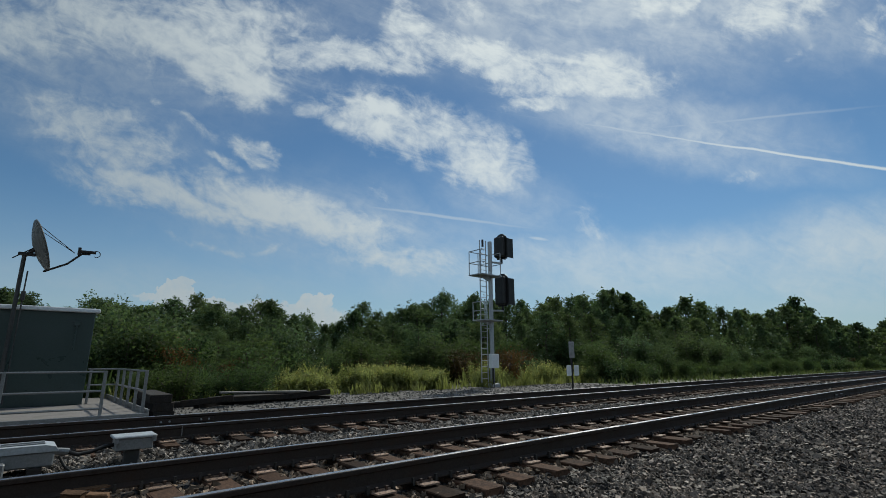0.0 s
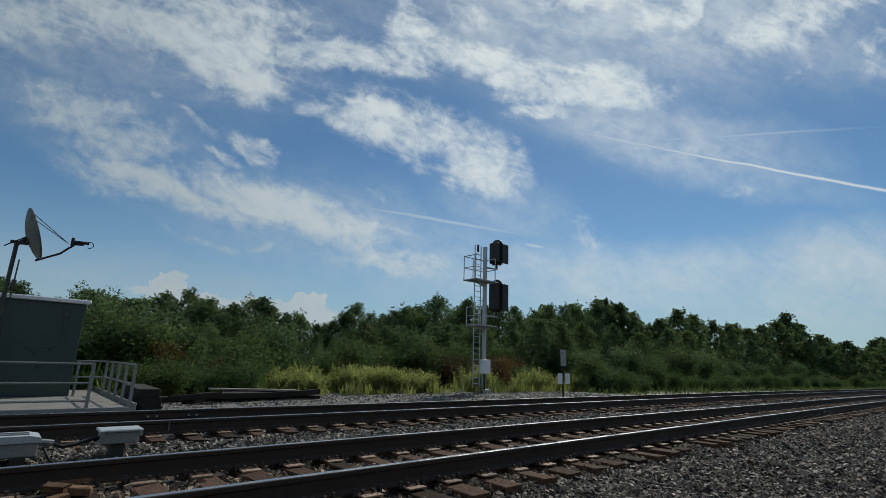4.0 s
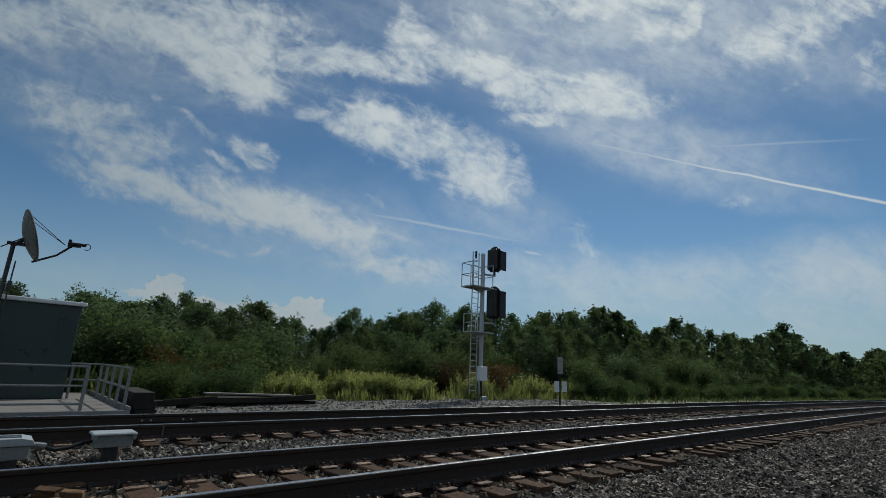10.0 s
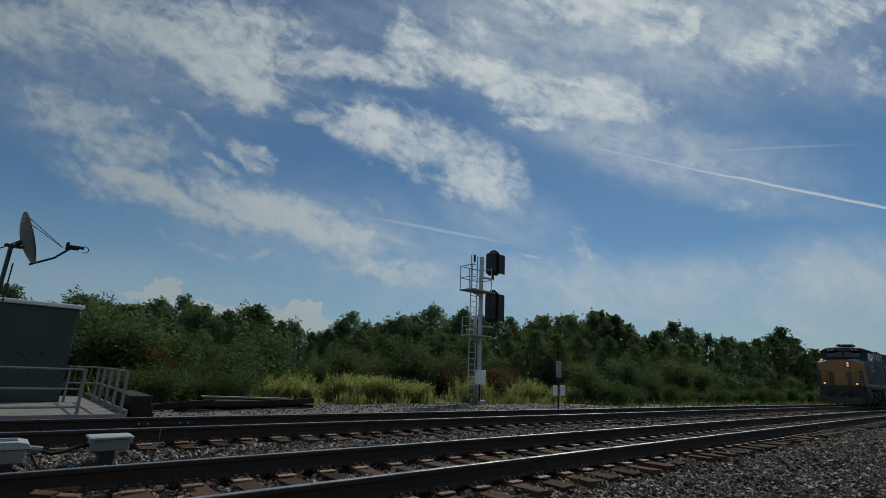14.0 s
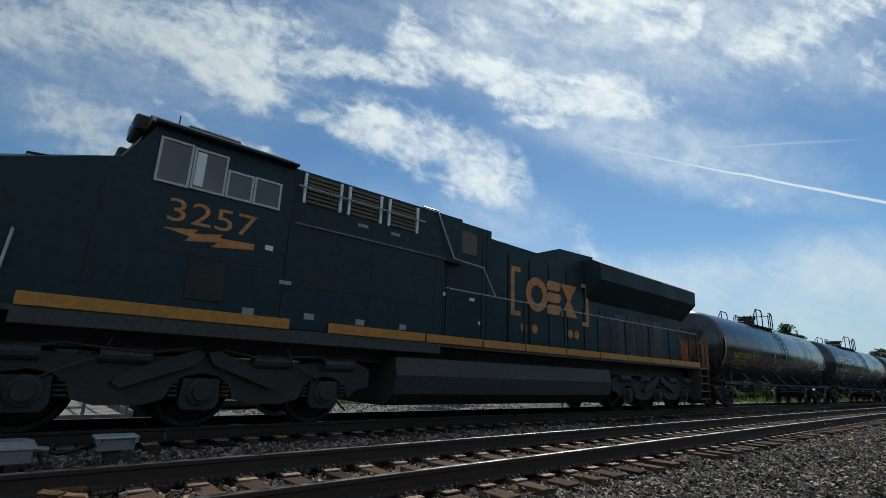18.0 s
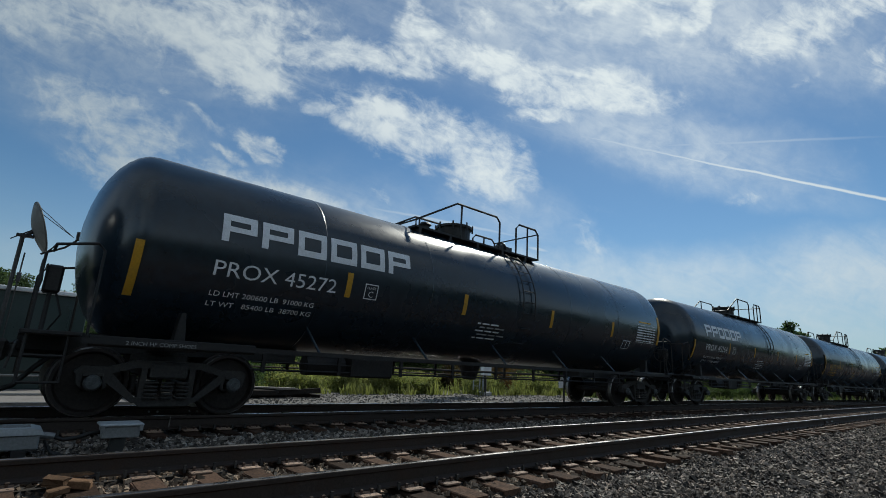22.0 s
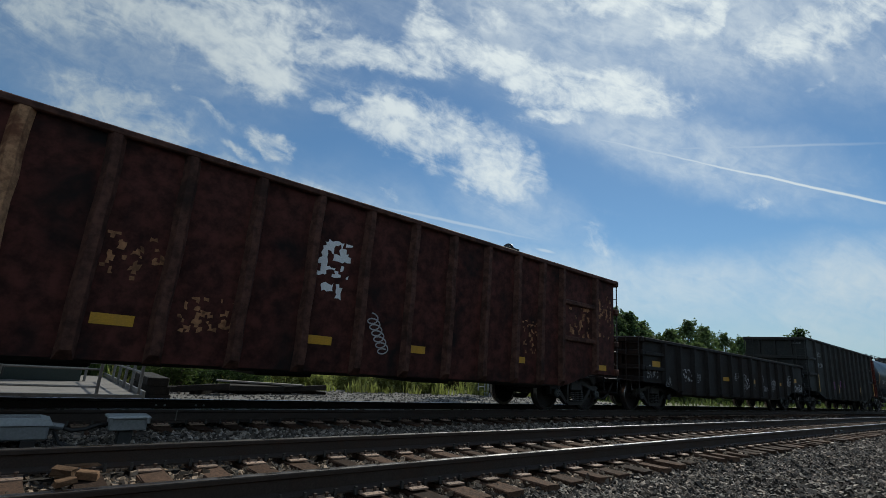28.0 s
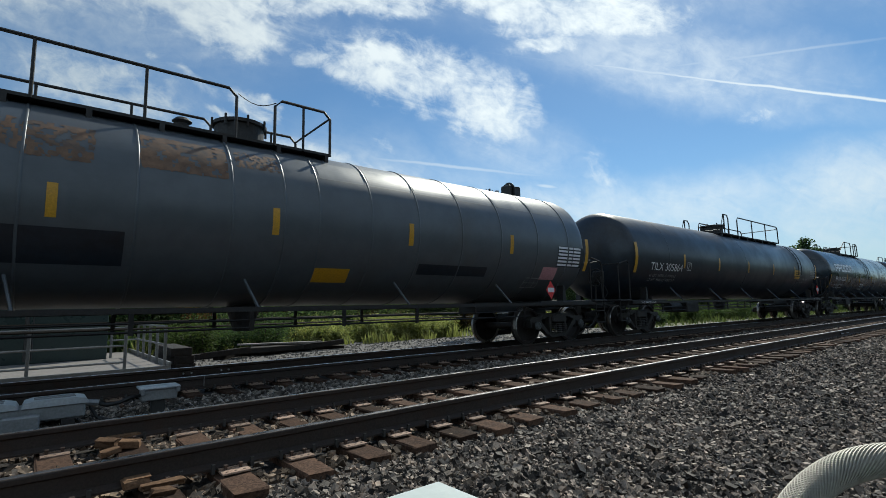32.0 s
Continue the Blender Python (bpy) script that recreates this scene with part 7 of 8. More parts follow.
def signal_mast():
    mast = thing("railway_signal", "two black signal heads on a galvanised ladder mast", "railway signal")
    x, y, g = 19.5, 18.6, -0.52
    bm = bmesh.new()
    tube(bm, [(x, y, g), (x, y, 7.5)], 0.12, 14)
    part("mast_pole", bm, GALV, mast)
    bm = bmesh.new()
    box(bm, x - 0.3, x + 0.3, y - 0.3, y + 0.3, g - 0.1, g + 0.22, 0.03)
    for sx in (-1, 1):
        for sy in (-1, 1):
            tube(bm, [(x + sx * 0.2, y + sy * 0.2, g + 0.2), (x + sx * 0.2, y + sy * 0.2, g + 0.34)], 0.02, 6)
    part("mast_base", bm, GALV, mast)
    for lx in (-0.92, -0.44):
        bm = bmesh.new()
        tube(bm, [(x + lx, y - 0.1, g + 0.3), (x + lx, y - 0.1, 7.45)], 0.03, 6)
        part("ladder_rail", bm, GALV, mast)
    for k in range(24):
        bm = bmesh.new()
        z = g + 0.5 + 0.305 * k
        tube(bm, [(x - 0.92, y - 0.1, z), (x - 0.44, y - 0.1, z)], 0.018, 5)
        part("ladder_rung", bm, GALV, mast)
    for z in (0.9, 2.6, 4.4, 6.2):
        bm = bmesh.new()
        tube(bm, [(x - 0.68, y - 0.1, z), (x, y, z)], 0.022, 5)
        part("ladder_brace", bm, GALV, mast)
    for z, hi in ((5.5, 6.8), (3.05, 4.0)):
        bm = bmesh.new()
        wing = 1.25 if z > 5 else 1.0
        box(bm, x - wing - 0.02, x + 0.35, y - 0.55, y + 0.45, z - 0.06, z, 0.01)
        part("platform_deck", bm, GALV, mast)
        bm = bmesh.new()
        outline(bm, [(x - 0.9, z - 0.06), (x, z - 0.06), (x, z - 0.32)], y - 0.05, y + 0.05)
        part("platform_bracket", bm, GALV, mast)
        for px, py in ((-wing, -0.5), (-wing, 0.4), (0.3, -0.5), (0.3, 0.4), (-0.55, 0.4)) if z > 5 else ((-wing, -0.5), (-wing, 0.4)):
            bm = bmesh.new()
            tube(bm, [(x + px, y + py, z), (x + px, y + py, hi)], 0.026, 6)
            part("guard_post", bm, GALV, mast)
        for zz in (hi, (z + hi) / 2):
            bm = bmesh.new()
            tube(bm, [(x - 0.95, y - 0.5, zz), (x - wing, y - 0.5, zz), (x - wing, y + 0.4, zz), (x + 0.3, y + 0.4, zz), (x + 0.3, y - 0.5, zz)] if z > 5 else [(x - 0.9, y - 0.5, zz), (x - wing, y - 0.5, zz), (x - wing, y + 0.4, zz), (x - 0.9, y + 0.4, zz)], 0.024, 6)
            part("guard_rail", bm, GALV, mast)
    # heads: back plate across the line, hooded lamps along it
    for z0, z1, lamps in ((6.62, 8.12, 2), (3.88, 5.76, 3)):
        hx, hy = x + 0.96, y
        bm = bmesh.new()
        wide = 0.5
        pts = [(-wide, z0 + wide * 0.5)] + [(wide * math.cos(a), z1 - wide + wide * math.sin(a)) for a in [math.pi * (1 - k / 12) for k in range(13)]] + [(wide, z0 + wide * 0.5), (wide * 0.6, z0), (-wide * 0.6, z0)]
        a = [bm.verts.new((hx - 0.02, hy + p, q)) for p, q in pts]
        b = [bm.verts.new((hx + 0.02, hy + p, q)) for p, q in pts]
        bm.faces.new(a)
        bm.faces.new(b[::-1])
        for k in range(len(a)):
            q = (k + 1) % len(a)
            bm.faces.new((a[k], a[q], b[q], b[k]))
        bmesh.ops.recalc_face_normals(bm, faces=bm.faces[:])
        head = part("signal_head", bm, SIGNAL_BLACK, mast, "round-topped black signal head")
        bm = bmesh.new()
        box(bm, hx - 0.3, hx, hy - 0.36, hy + 0.36, z0 + 0.08, z1 - 0.2, 0.08)
        part("lamp_case", bm, SIGNAL_BLACK, head)
        bm = bmesh.new()
        zt = z1 - 0.27
        box(bm, hx + 0.02, hx + 0.7, hy - 0.3, hy - 0.28, z0 + 0.1, zt, 0.004)
        box(bm, hx + 0.02, hx + 0.7, hy + 0.28, hy + 0.3, z0 + 0.1, zt, 0.004)
        box(bm, hx + 0.02, hx + 0.7, hy - 0.3, hy + 0.3, zt, zt + 0.02, 0.004)
        part("long_hood_plate", bm, SIGNAL_BLACK, head, "tall black hood round the lamps")
        for k in range(lamps):
            zc = z0 + 0.3 + (z1 - z0 - 0.72) * k / max(1, lamps - 1)
            bm = bmesh.new()
            ring = [(0.21 * math.cos(radians(a)), 0.21 * math.sin(radians(a))) for a in range(-40, 221, 20)]
            a = [bm.verts.new((hx + 0.02, hy + p, zc + q)) for p, q in ring]
            b = [bm.verts.new((hx + 0.62, hy + p * 0.95, zc + q * 0.95 + 0.02)) for p, q in ring]
            for j in range(len(a) - 1):
                bm.faces.new((a[j], a[j + 1], b[j + 1], b[j]))
            bmesh.ops.solidify(bm, geom=bm.faces[:], thickness=0.012)
            part("lamp_hood", bm, SIGNAL_BLACK, head)
        bm = bmesh.new()
        box(bm, hx + 0.02, hx + 0.5, hy - 0.02, hy + 0.02, z0 + 0.1, z1 - 0.35)
        part("hood_divider", bm, SIGNAL_BLACK, head)
        bm = bmesh.new()
        tube(bm, [(hx, hy, z0 + 0.05), (hx, hy, z0 - 0.22)], 0.07, 8)
        part("head_socket", bm, SIGNAL_BLACK, head)
        bm = bmesh.new()
        tube(bm, [(x, y, z0 - 0.3), (hx + 0.05, y, z0 - 0.24)], 0.055, 8)
        part("head_arm", bm, GALV, mast)
    bm = bmesh.new()
    box(bm, x - 0.42, x + 0.14, y - 0.38, y - 0.12, 0.5, 1.24, 0.02)
    part("junction_box", bm, ROOF_WHITE, mast, "pale junction box")
    bm = bmesh.new()
    tube(bm, [(x - 0.2, y - 0.25, 0.5), (x - 0.2, y - 0.25, g)], 0.06, 8)
    part("conduit", bm, BLACK_IRON, mast)
    bm = bmesh.new()
    tube(bm, [(x - 0.68, y - 0.1, 7.1), (x - 0.68, y - 0.1, 7.5)], 0.06, 8)
    part("finial", bm, BLACK_IRON, mast)


def marker_post():
    post = thing("marker_post", "dark post with one grey plate and two white plates", "marker post")
    x, y = 21.0, 14.6
    bm = bmesh.new()
    box(bm, x - 0.04, x + 0.04, y - 0.03, y + 0.03, -0.52, 1.86, 0.005)
    part("post", bm, BLACK_IRON, post)
    bm = bmesh.new()
    box(bm, x - 0.22, x + 0.22, y - 0.06, y - 0.03, 1.03, 1.82, 0.01)
    part("upper_plate", bm, LETTER_DIM, post, "grey upright plate")
    for a, b in ((-0.5, -0.12), (0.12, 0.52)):
        bm = bmesh.new()
        box(bm, x + a, x + b, y - 0.06, y - 0.035, 0.16, 0.66, 0.01)
        part("lower_plate", bm, ROOF_WHITE, post, "white plate")
    bm = bmesh.new()
    box(bm, x - 0.5, x + 0.5, y - 0.035, y - 0.03, 0.36, 0.44)
    part("cross_bar", bm, BLACK_IRON, post)


def timber():
    rng = random.Random(8)
    old = None
    for k in range(0, 6, 2):
        bm = bmesh.new()
        box(bm, -0.24 + 0.02 * rng.random(), 0.24, -1.25, 1.25, -0.1, 0.1, 0.012)
        ob = new("railway_tie", link_mesh("railway_tie", bm, OLD_TIE))
        tagged(ob, "old dark creosoted tie in a stack beside the platform", "railway tie", "stacked ties")
        ob.matrix_basis = pose(2.85 + 0.03 * (k % 2), 15.1, -0.40 + 0.2 * (k // 2) + (0.0), 0, 0, 3 * rng.uniform(-1, 1)) if k % 2 == 0 else pose(3.36, 15.15, -0.40 + 0.2 * (k // 2), 0, 0, 3 * rng.uniform(-1, 1))
    for k in range(11):
        bm = bmesh.new()
        long = rng.uniform(1.2, 2.5)
        box(bm, -long / 2, long / 2, -0.12, 0.12, -0.09, 0.09, 0.012)
        ob = new("railway_tie", link_mesh("railway_tie", bm, OLD_TIE))
        tagged(ob, "discarded dark tie lying on the gravel", "railway tie", "discarded ties")
        ob.matrix_basis = pose(4.0 + 0.62 * k * 0.7 + rng.uniform(-0.2, 0.2), 16.6 + rng.uniform(-0.5, 0.9) + 0.06 * k, -0.40 + 0.12 * (k % 2), rng.uniform(-6, 6), rng.uniform(-5, 5), rng.uniform(-30, 30))
    bm = bmesh.new()
    box(bm, -1.45, 1.45, -0.13, 0.13, -0.025, 0.025, 0.004)
    for k in range(2):
        ob = new("plank", link_mesh("plank", bm.copy(), WEATHERED_WOOD))
        tagged(ob, "long pale weathered plank lying across ties", "plank", "planks")
        ob.matrix_basis = pose(6.6 + 0.5 * k, 17.0 + 0.25 * k, -0.13 - 0.07 * k, 0, 1.2, -3 + 8 * k)
    bm.free()


platform_shed()
satellite_dish()
signal_mast()
marker_post()
timber()


# ---- between the tracks: trackside boxes and cable ----
def track_boxes():
    boxy = thing("junction_box", "small pale metal junction box on a stub post", "junction box", "boxes between the tracks")
    bm = bmesh.new()
    box(bm, 1.0, 1.38, 6.92, 7.18, -0.10, 0.03, 0.008)
    # case darker than the pale lid, its shade put into the colour
    part("case", bm, BOX_SIDE, boxy)
    bm = bmesh.new()
    box(bm, 0.97, 1.41, 6.89, 7.21, 0.03, 0.06, 0.01)
    part("lid", bm, BOX_PALE, boxy, "pale lid")
    bm = bmesh.new()
    box(bm, 1.11, 1.26, 6.98, 7.10, -0.30, -0.10, 0.01)
    part("stub_post", bm, LOCO_GREY, boxy)
    bm = bmesh.new()
    for x in (1.0, 1.38):
        box(bm, x - 0.02, x + 0.02, 6.875, 6.9, -0.02, 0.05, 0.004)
    part("latch", bm, BOX_SIDE, boxy)
    motor = thing("switch_box", "long galvanised trackside box with two ribbed lids", "trackside box", "boxes between the tracks")
    bm = bmesh.new()
    box(bm, -0.75, 0.45, 6.85, 7.2, -0.17, -0.02, 0.015)
    part("case", bm, BOX_SIDE, motor)
    for a, b in ((-0.75, -0.12), (-0.1, 0.48)):
        bm = bmesh.new()
        outline(bm, [(a, -0.02), (b, -0.02), (b - 0.03, 0.03), (b - 0.12, 0.05), (a + 0.1, 0.05), (a + 0.02, 0.03)], 6.83, 7.22)
        lid = part("lid", bm, BOX_PALE, motor, "pale ribbed lid")
        bm = bmesh.new()
        for y in (6.95, 7.08):
            box(bm, a + 0.1, b - 0.12, y - 0.015, y + 0.015, 0.05, 0.062)
        part("lid_rib", bm, BOX_SIDE, lid)
    bm = bmesh.new()
    box(bm, -0.25, 0.06, 6.70, 6.85, -0.24, -0.08, 0.015)
    part("side_case", bm, BOX_SIDE, motor)
    for x in (-0.6, 0.3):
        bm = bmesh.new()
        box(bm, x - 0.06, x + 0.06, 6.8, 7.25, -0.34, -0.17)
        part("foot", bm, BLACK_IRON, motor)
    bm = bmesh.new()
    tube(bm, [(0.45, 7.0, -0.04), (0.53, 7.0, -0.05), (0.58, 7.0, -0.06)], 0.035, 8)
    part("cable_gland", bm, BOX_SIDE, motor)
    cable = thing("cable", "black cable sagging between two trackside boxes", "cable")
    bm = bmesh.new()
    tube(bm, [(0.56, 7.0, -0.06), (0.66, 7.0, -0.10), (0.78, 7.02, -0.09), (0.9, 7.04, -0.05), (1.0, 7.05, -0.04)], 0.022, 7)
    part("cable_run", bm, RUBBER, cable, "", True)
    bm = bmesh.new()
    for k in range(3):
        tube(bm, [(0.5, 6.95 + 0.03 * k, -0.1), (0.56, 6.9, -0.2), (0.62 + 0.05 * k, 6.82, -0.25)], 0.014, 6)
    part("loose_lead", bm, RUBBER, cable, "", True)


track_boxes()


# ---- beside the viewer: a metal case and its braided conduit ----
def near_case():
    case = thing("signal_case", "pale green painted metal case beside the line", "signal case")
    bm = bmesh.new()
    box(bm, -0.75, 0.66, -0.65, 0.83, -1.2, 0.50, 0.01)
    part("case_body", bm, SHED_GREY, case)
    bm = bmesh.new()
    box(bm, -0.78, 0.687, -0.68, 0.86, 0.50, 0.55, 0.008)
    part("case_lid", bm, CASE_PALE, case, "smooth pale green lid")
    hose = thing("braided_conduit", "braided steel flexible conduit arching from a metal case", "conduit")
    arch = [(66, -36, 0.82), (69.5, -27, 1.0), (72.5, -20.5, 1.13), (75, -16.8, 1.2), (78, -14.4, 1.25), (81.5, -13.2, 1.28), (85, -13.3, 1.28), (89, -15, 1.27), (92.5, -19, 1.25), (95, -26, 1.25),
            (96, -36, 1.3), (96.5, -46, 1.6), (97, -50, 2.1)]
    pts = []
    for az, el, d in arch:
        a, e = radians(az), radians(el)
        pts.append(EYE + d * Vector((math.sin(a) * math.cos(e), math.cos(a) * math.cos(e), math.sin(e))))
    fine = []
    for i in range(len(pts) - 1):
        p0, p1, p2, p3 = pts[max(i - 1, 0)], pts[i], pts[i + 1], pts[min(i + 2, len(pts) - 1)]
        for k in range(8):
            t = k / 8
            fine.append(0.5 * ((2 * p1) + (p2 - p0) * t + (2 * p0 - 5 * p1 + 4 * p2 - p3) * t * t + (3 * p1 - p0 - 3 * p2 + p3) * t ** 3))
    fine.append(pts[-1])
    bm = bmesh.new()
    tube(bm, fine, 0.0265, 16)
    part("hose_core", bm, BRAID, hose, "", True)
    # two crossing layers of flat wire
    bm = bmesh.new()
    lengths = [0.0]
    for a, b in zip(fine, fine[1:]):
        lengths.append(lengths[-1] + (b - a).length)
    for way in (-1, 1):
        for strand in range(30):
            pts2 = []
            n = 220
            for k in range(n):
                s = lengths[-1] * k / (n - 1)
                i = min(len(fine) - 2, max(0, next((j for j, q in enumerate(lengths) if q > s), len(lengths) - 1) - 1))
                f = (s - lengths[i]) / max(1e-6, lengths[i + 1] - lengths[i])
                p, d = fine[i].lerp(fine[i + 1], f), (fine[i + 1] - fine[i]).normalized()
                side = d.cross(Vector((0.2, 1, 0.1))).normalized()
                up = side.cross(d)
                ang = way * s * 24 + 2 * math.pi * strand / 30
                pts2.append(p + (0.0275 + 0.0006 * way) * (math.cos(ang) * side + math.sin(ang) * up))
            tube(bm, pts2, 0.0015, 3)
    tagged(part("wire_braid", bm, BRAID, hose, "", True), "dull silvery braided wire", kind="stuff")


CASE_PALE = surface("case_pale_green", (0.55, 0.6, 0.57), 0.5, 0.0, 25, 0.06, 2, (0.47, 0.52, 0.5), 0.4, 0.05)
BRAID = surface("braid_wire", (0.34, 0.32, 0.27), 0.55, 0.2, 60, 0.15, 6)
near_case()


# ---- woods, bushes and weeds ----
def leaf_cloud(centres, count, size, rng, droop=0.35, hollow=0.0):
    """Many small folded leaves scattered through a set of clumps (centre, radii)."""
    weights = np.array([r[0] * r[1] * r[2] for _, r in centres]) ** 0.62
    pick = rng.choice(len(centres), count, p=weights / weights.sum())
    mid = np.array([c for c, _ in centres])[pick]
    rad = np.array([r for _, r in centres])[pick]
    d = rng.normal(size=(count, 3))
    d /= np.linalg.norm(d, axis=1)[:, None]
    q = (hollow + (1 - hollow) * rng.random(count)) ** (1 / 2.2)
    pos = mid + d * rad * q[:, None] * (0.65 + 0.4 * rng.random(count) + 0.95 * rng.random(count) ** 4)[:, None]
    n = 0.6 * d + rng.normal(scale=1.0, size=(count, 3))
    n[:, 2] += droop
    n /= np.linalg.norm(n, axis=1)[:, None]
    t = np.cross(n, rng.normal(size=(count, 3)))
    t /= np.linalg.norm(t, axis=1)[:, None]
    b = np.cross(n, t)
    s = (size * (0.55 + 0.9 * rng.random(count)))[:, None]
    v = np.stack([pos - t * s, pos + t * s * 0.7 - b * s * 0.75, pos + t * s * 0.7 + b * s * 0.75], 1)
    return v.reshape(-1, 3)


def quads_mesh(name, verts, material, corners=4):
    me = bpy.data.meshes.new(name)
    k = len(verts) // corners
    me.vertices.add(corners * k)
    me.vertices.foreach_set("co", np.asarray(verts, dtype=np.float32).ravel())
    me.loops.add(corners * k)
    me.loops.foreach_set("vertex_index", np.arange(corners * k, dtype=np.int32))
    me.polygons.add(k)
    me.polygons.foreach_set("loop_start", np.arange(0, corners * k, corners, dtype=np.int32))
    me.update(calc_edges=True)
    me.materials.append(material)
    return me


def tree_kind(seed, height, spread, leaves, size, low, conic):
    """A tapered trunk with limbs, and a ragged crown of leaf clumps round their ends."""
    rng = np.random.default_rng(seed)
    tree = thing("tree", "leafy green broadleaf tree at the edge of the woods", "tree", "woods behind the railway")
    bm = bmesh.new()
    lean = rng.normal(scale=0.25, size=2)
    spine = [(lean[0] * f * f, lean[1] * f * f, height * 0.93 * f) for f in (0, 0.2, 0.4, 0.6, 0.8, 1.0)]
    for i in range(5):
        r0 = 0.017 * height * (1 - 0.17 * i)
        tube(bm, [spine[i], spine[i + 1]], r0, 7)
    clumps = []

    def girth(f):
        g = (f - low * 0.4) / (1 - low * 0.4)
        return spread * min(1.0, 0.6 + 1.6 * max(g, 0)) * max(0.12, 1 - max(g, 0) ** (3.3 - 1.8 * conic))

    for k in range(84):
        f = low * 0.4 + (0.99 - low * 0.4) * ((k + rng.random()) / 84) ** 0.8
        a = 2.4 * k + rng.uniform(-0.6, 0.6)
        reach = girth(f) * rng.uniform(0.35, 1.12)
        i = min(4, int(f * 4.99))
        base = Vector(spine[i]).lerp(Vector(spine[i + 1]), f * 5 - i)
        tip = base + Vector((reach * math.cos(a), reach * math.sin(a), 0.3 * reach))
        if k % 4 == 0 and f < 0.9:
            root = base - Vector((0, 0, 0.45 * reach))
            tube(bm, [root, root.lerp(tip, 0.5) - Vector((0, 0, 0.02 * height)), tip], 0.004 * height * (1.25 - f), 5)
        r = spread * rng.uniform(0.1, 0.3) * (1.1 - 0.4 * f)
        clumps.append((tuple(tip), (r, r, r * rng.uniform(0.55, 1.0))))
        # thin sprigs that stand out beyond the clump
        for j in range(3):
            out = Vector(rng.normal(size=3))
            out.z = abs(out.z) * 0.8 + 0.2
            out.normalize()
            q = tip + out * r * rng.uniform(0.9, 1.7)
            w = r * rng.uniform(0.16, 0.34)
            clumps.append((tuple(q), (w, w, w * rng.uniform(0.8, 2.0))))
    part("trunk", bm, BARK, tree, "grey-brown trunk and limbs")
    crown = new("crown", quads_mesh("crown", leaf_cloud(clumps, leaves, size, rng, hollow=0.1), LEAF, 3))
    crown.parent = tree
    tagged(crown, "ragged crown of small green leaves")
    return tree


def bush_kind(seed, height, spread, leaves, size, material, label):
    rng = np.random.default_rng(seed)
    bush = thing("bush", label, "bush", "undergrowth below the woods")
    bm = bmesh.new()
    clumps = []
    for k in range(9):
        a, rr = 2.4 * k, spread * rng.uniform(0.1, 0.75)
        top = Vector((rr * math.cos(a), rr * math.sin(a), height * rng.uniform(0.45, 0.92)))
        tube(bm, [(0.1 * math.cos(a), 0.1 * math.sin(a), -0.1), top * 0.6, top], 0.02, 5)
        r = spread * rng.uniform(0.3, 0.5)
        clumps.append((tuple(top), (r, r, height * 0.22)))
        clumps.append((tuple(top * 0.55), (r, r, height * 0.28)))
    part("stem", bm, BARK, bush)
    crown = new("foliage", quads_mesh("foliage", leaf_cloud(clumps, leaves, size, rng, hollow=0.05), material, 3))
    crown.parent = bush
    return bush


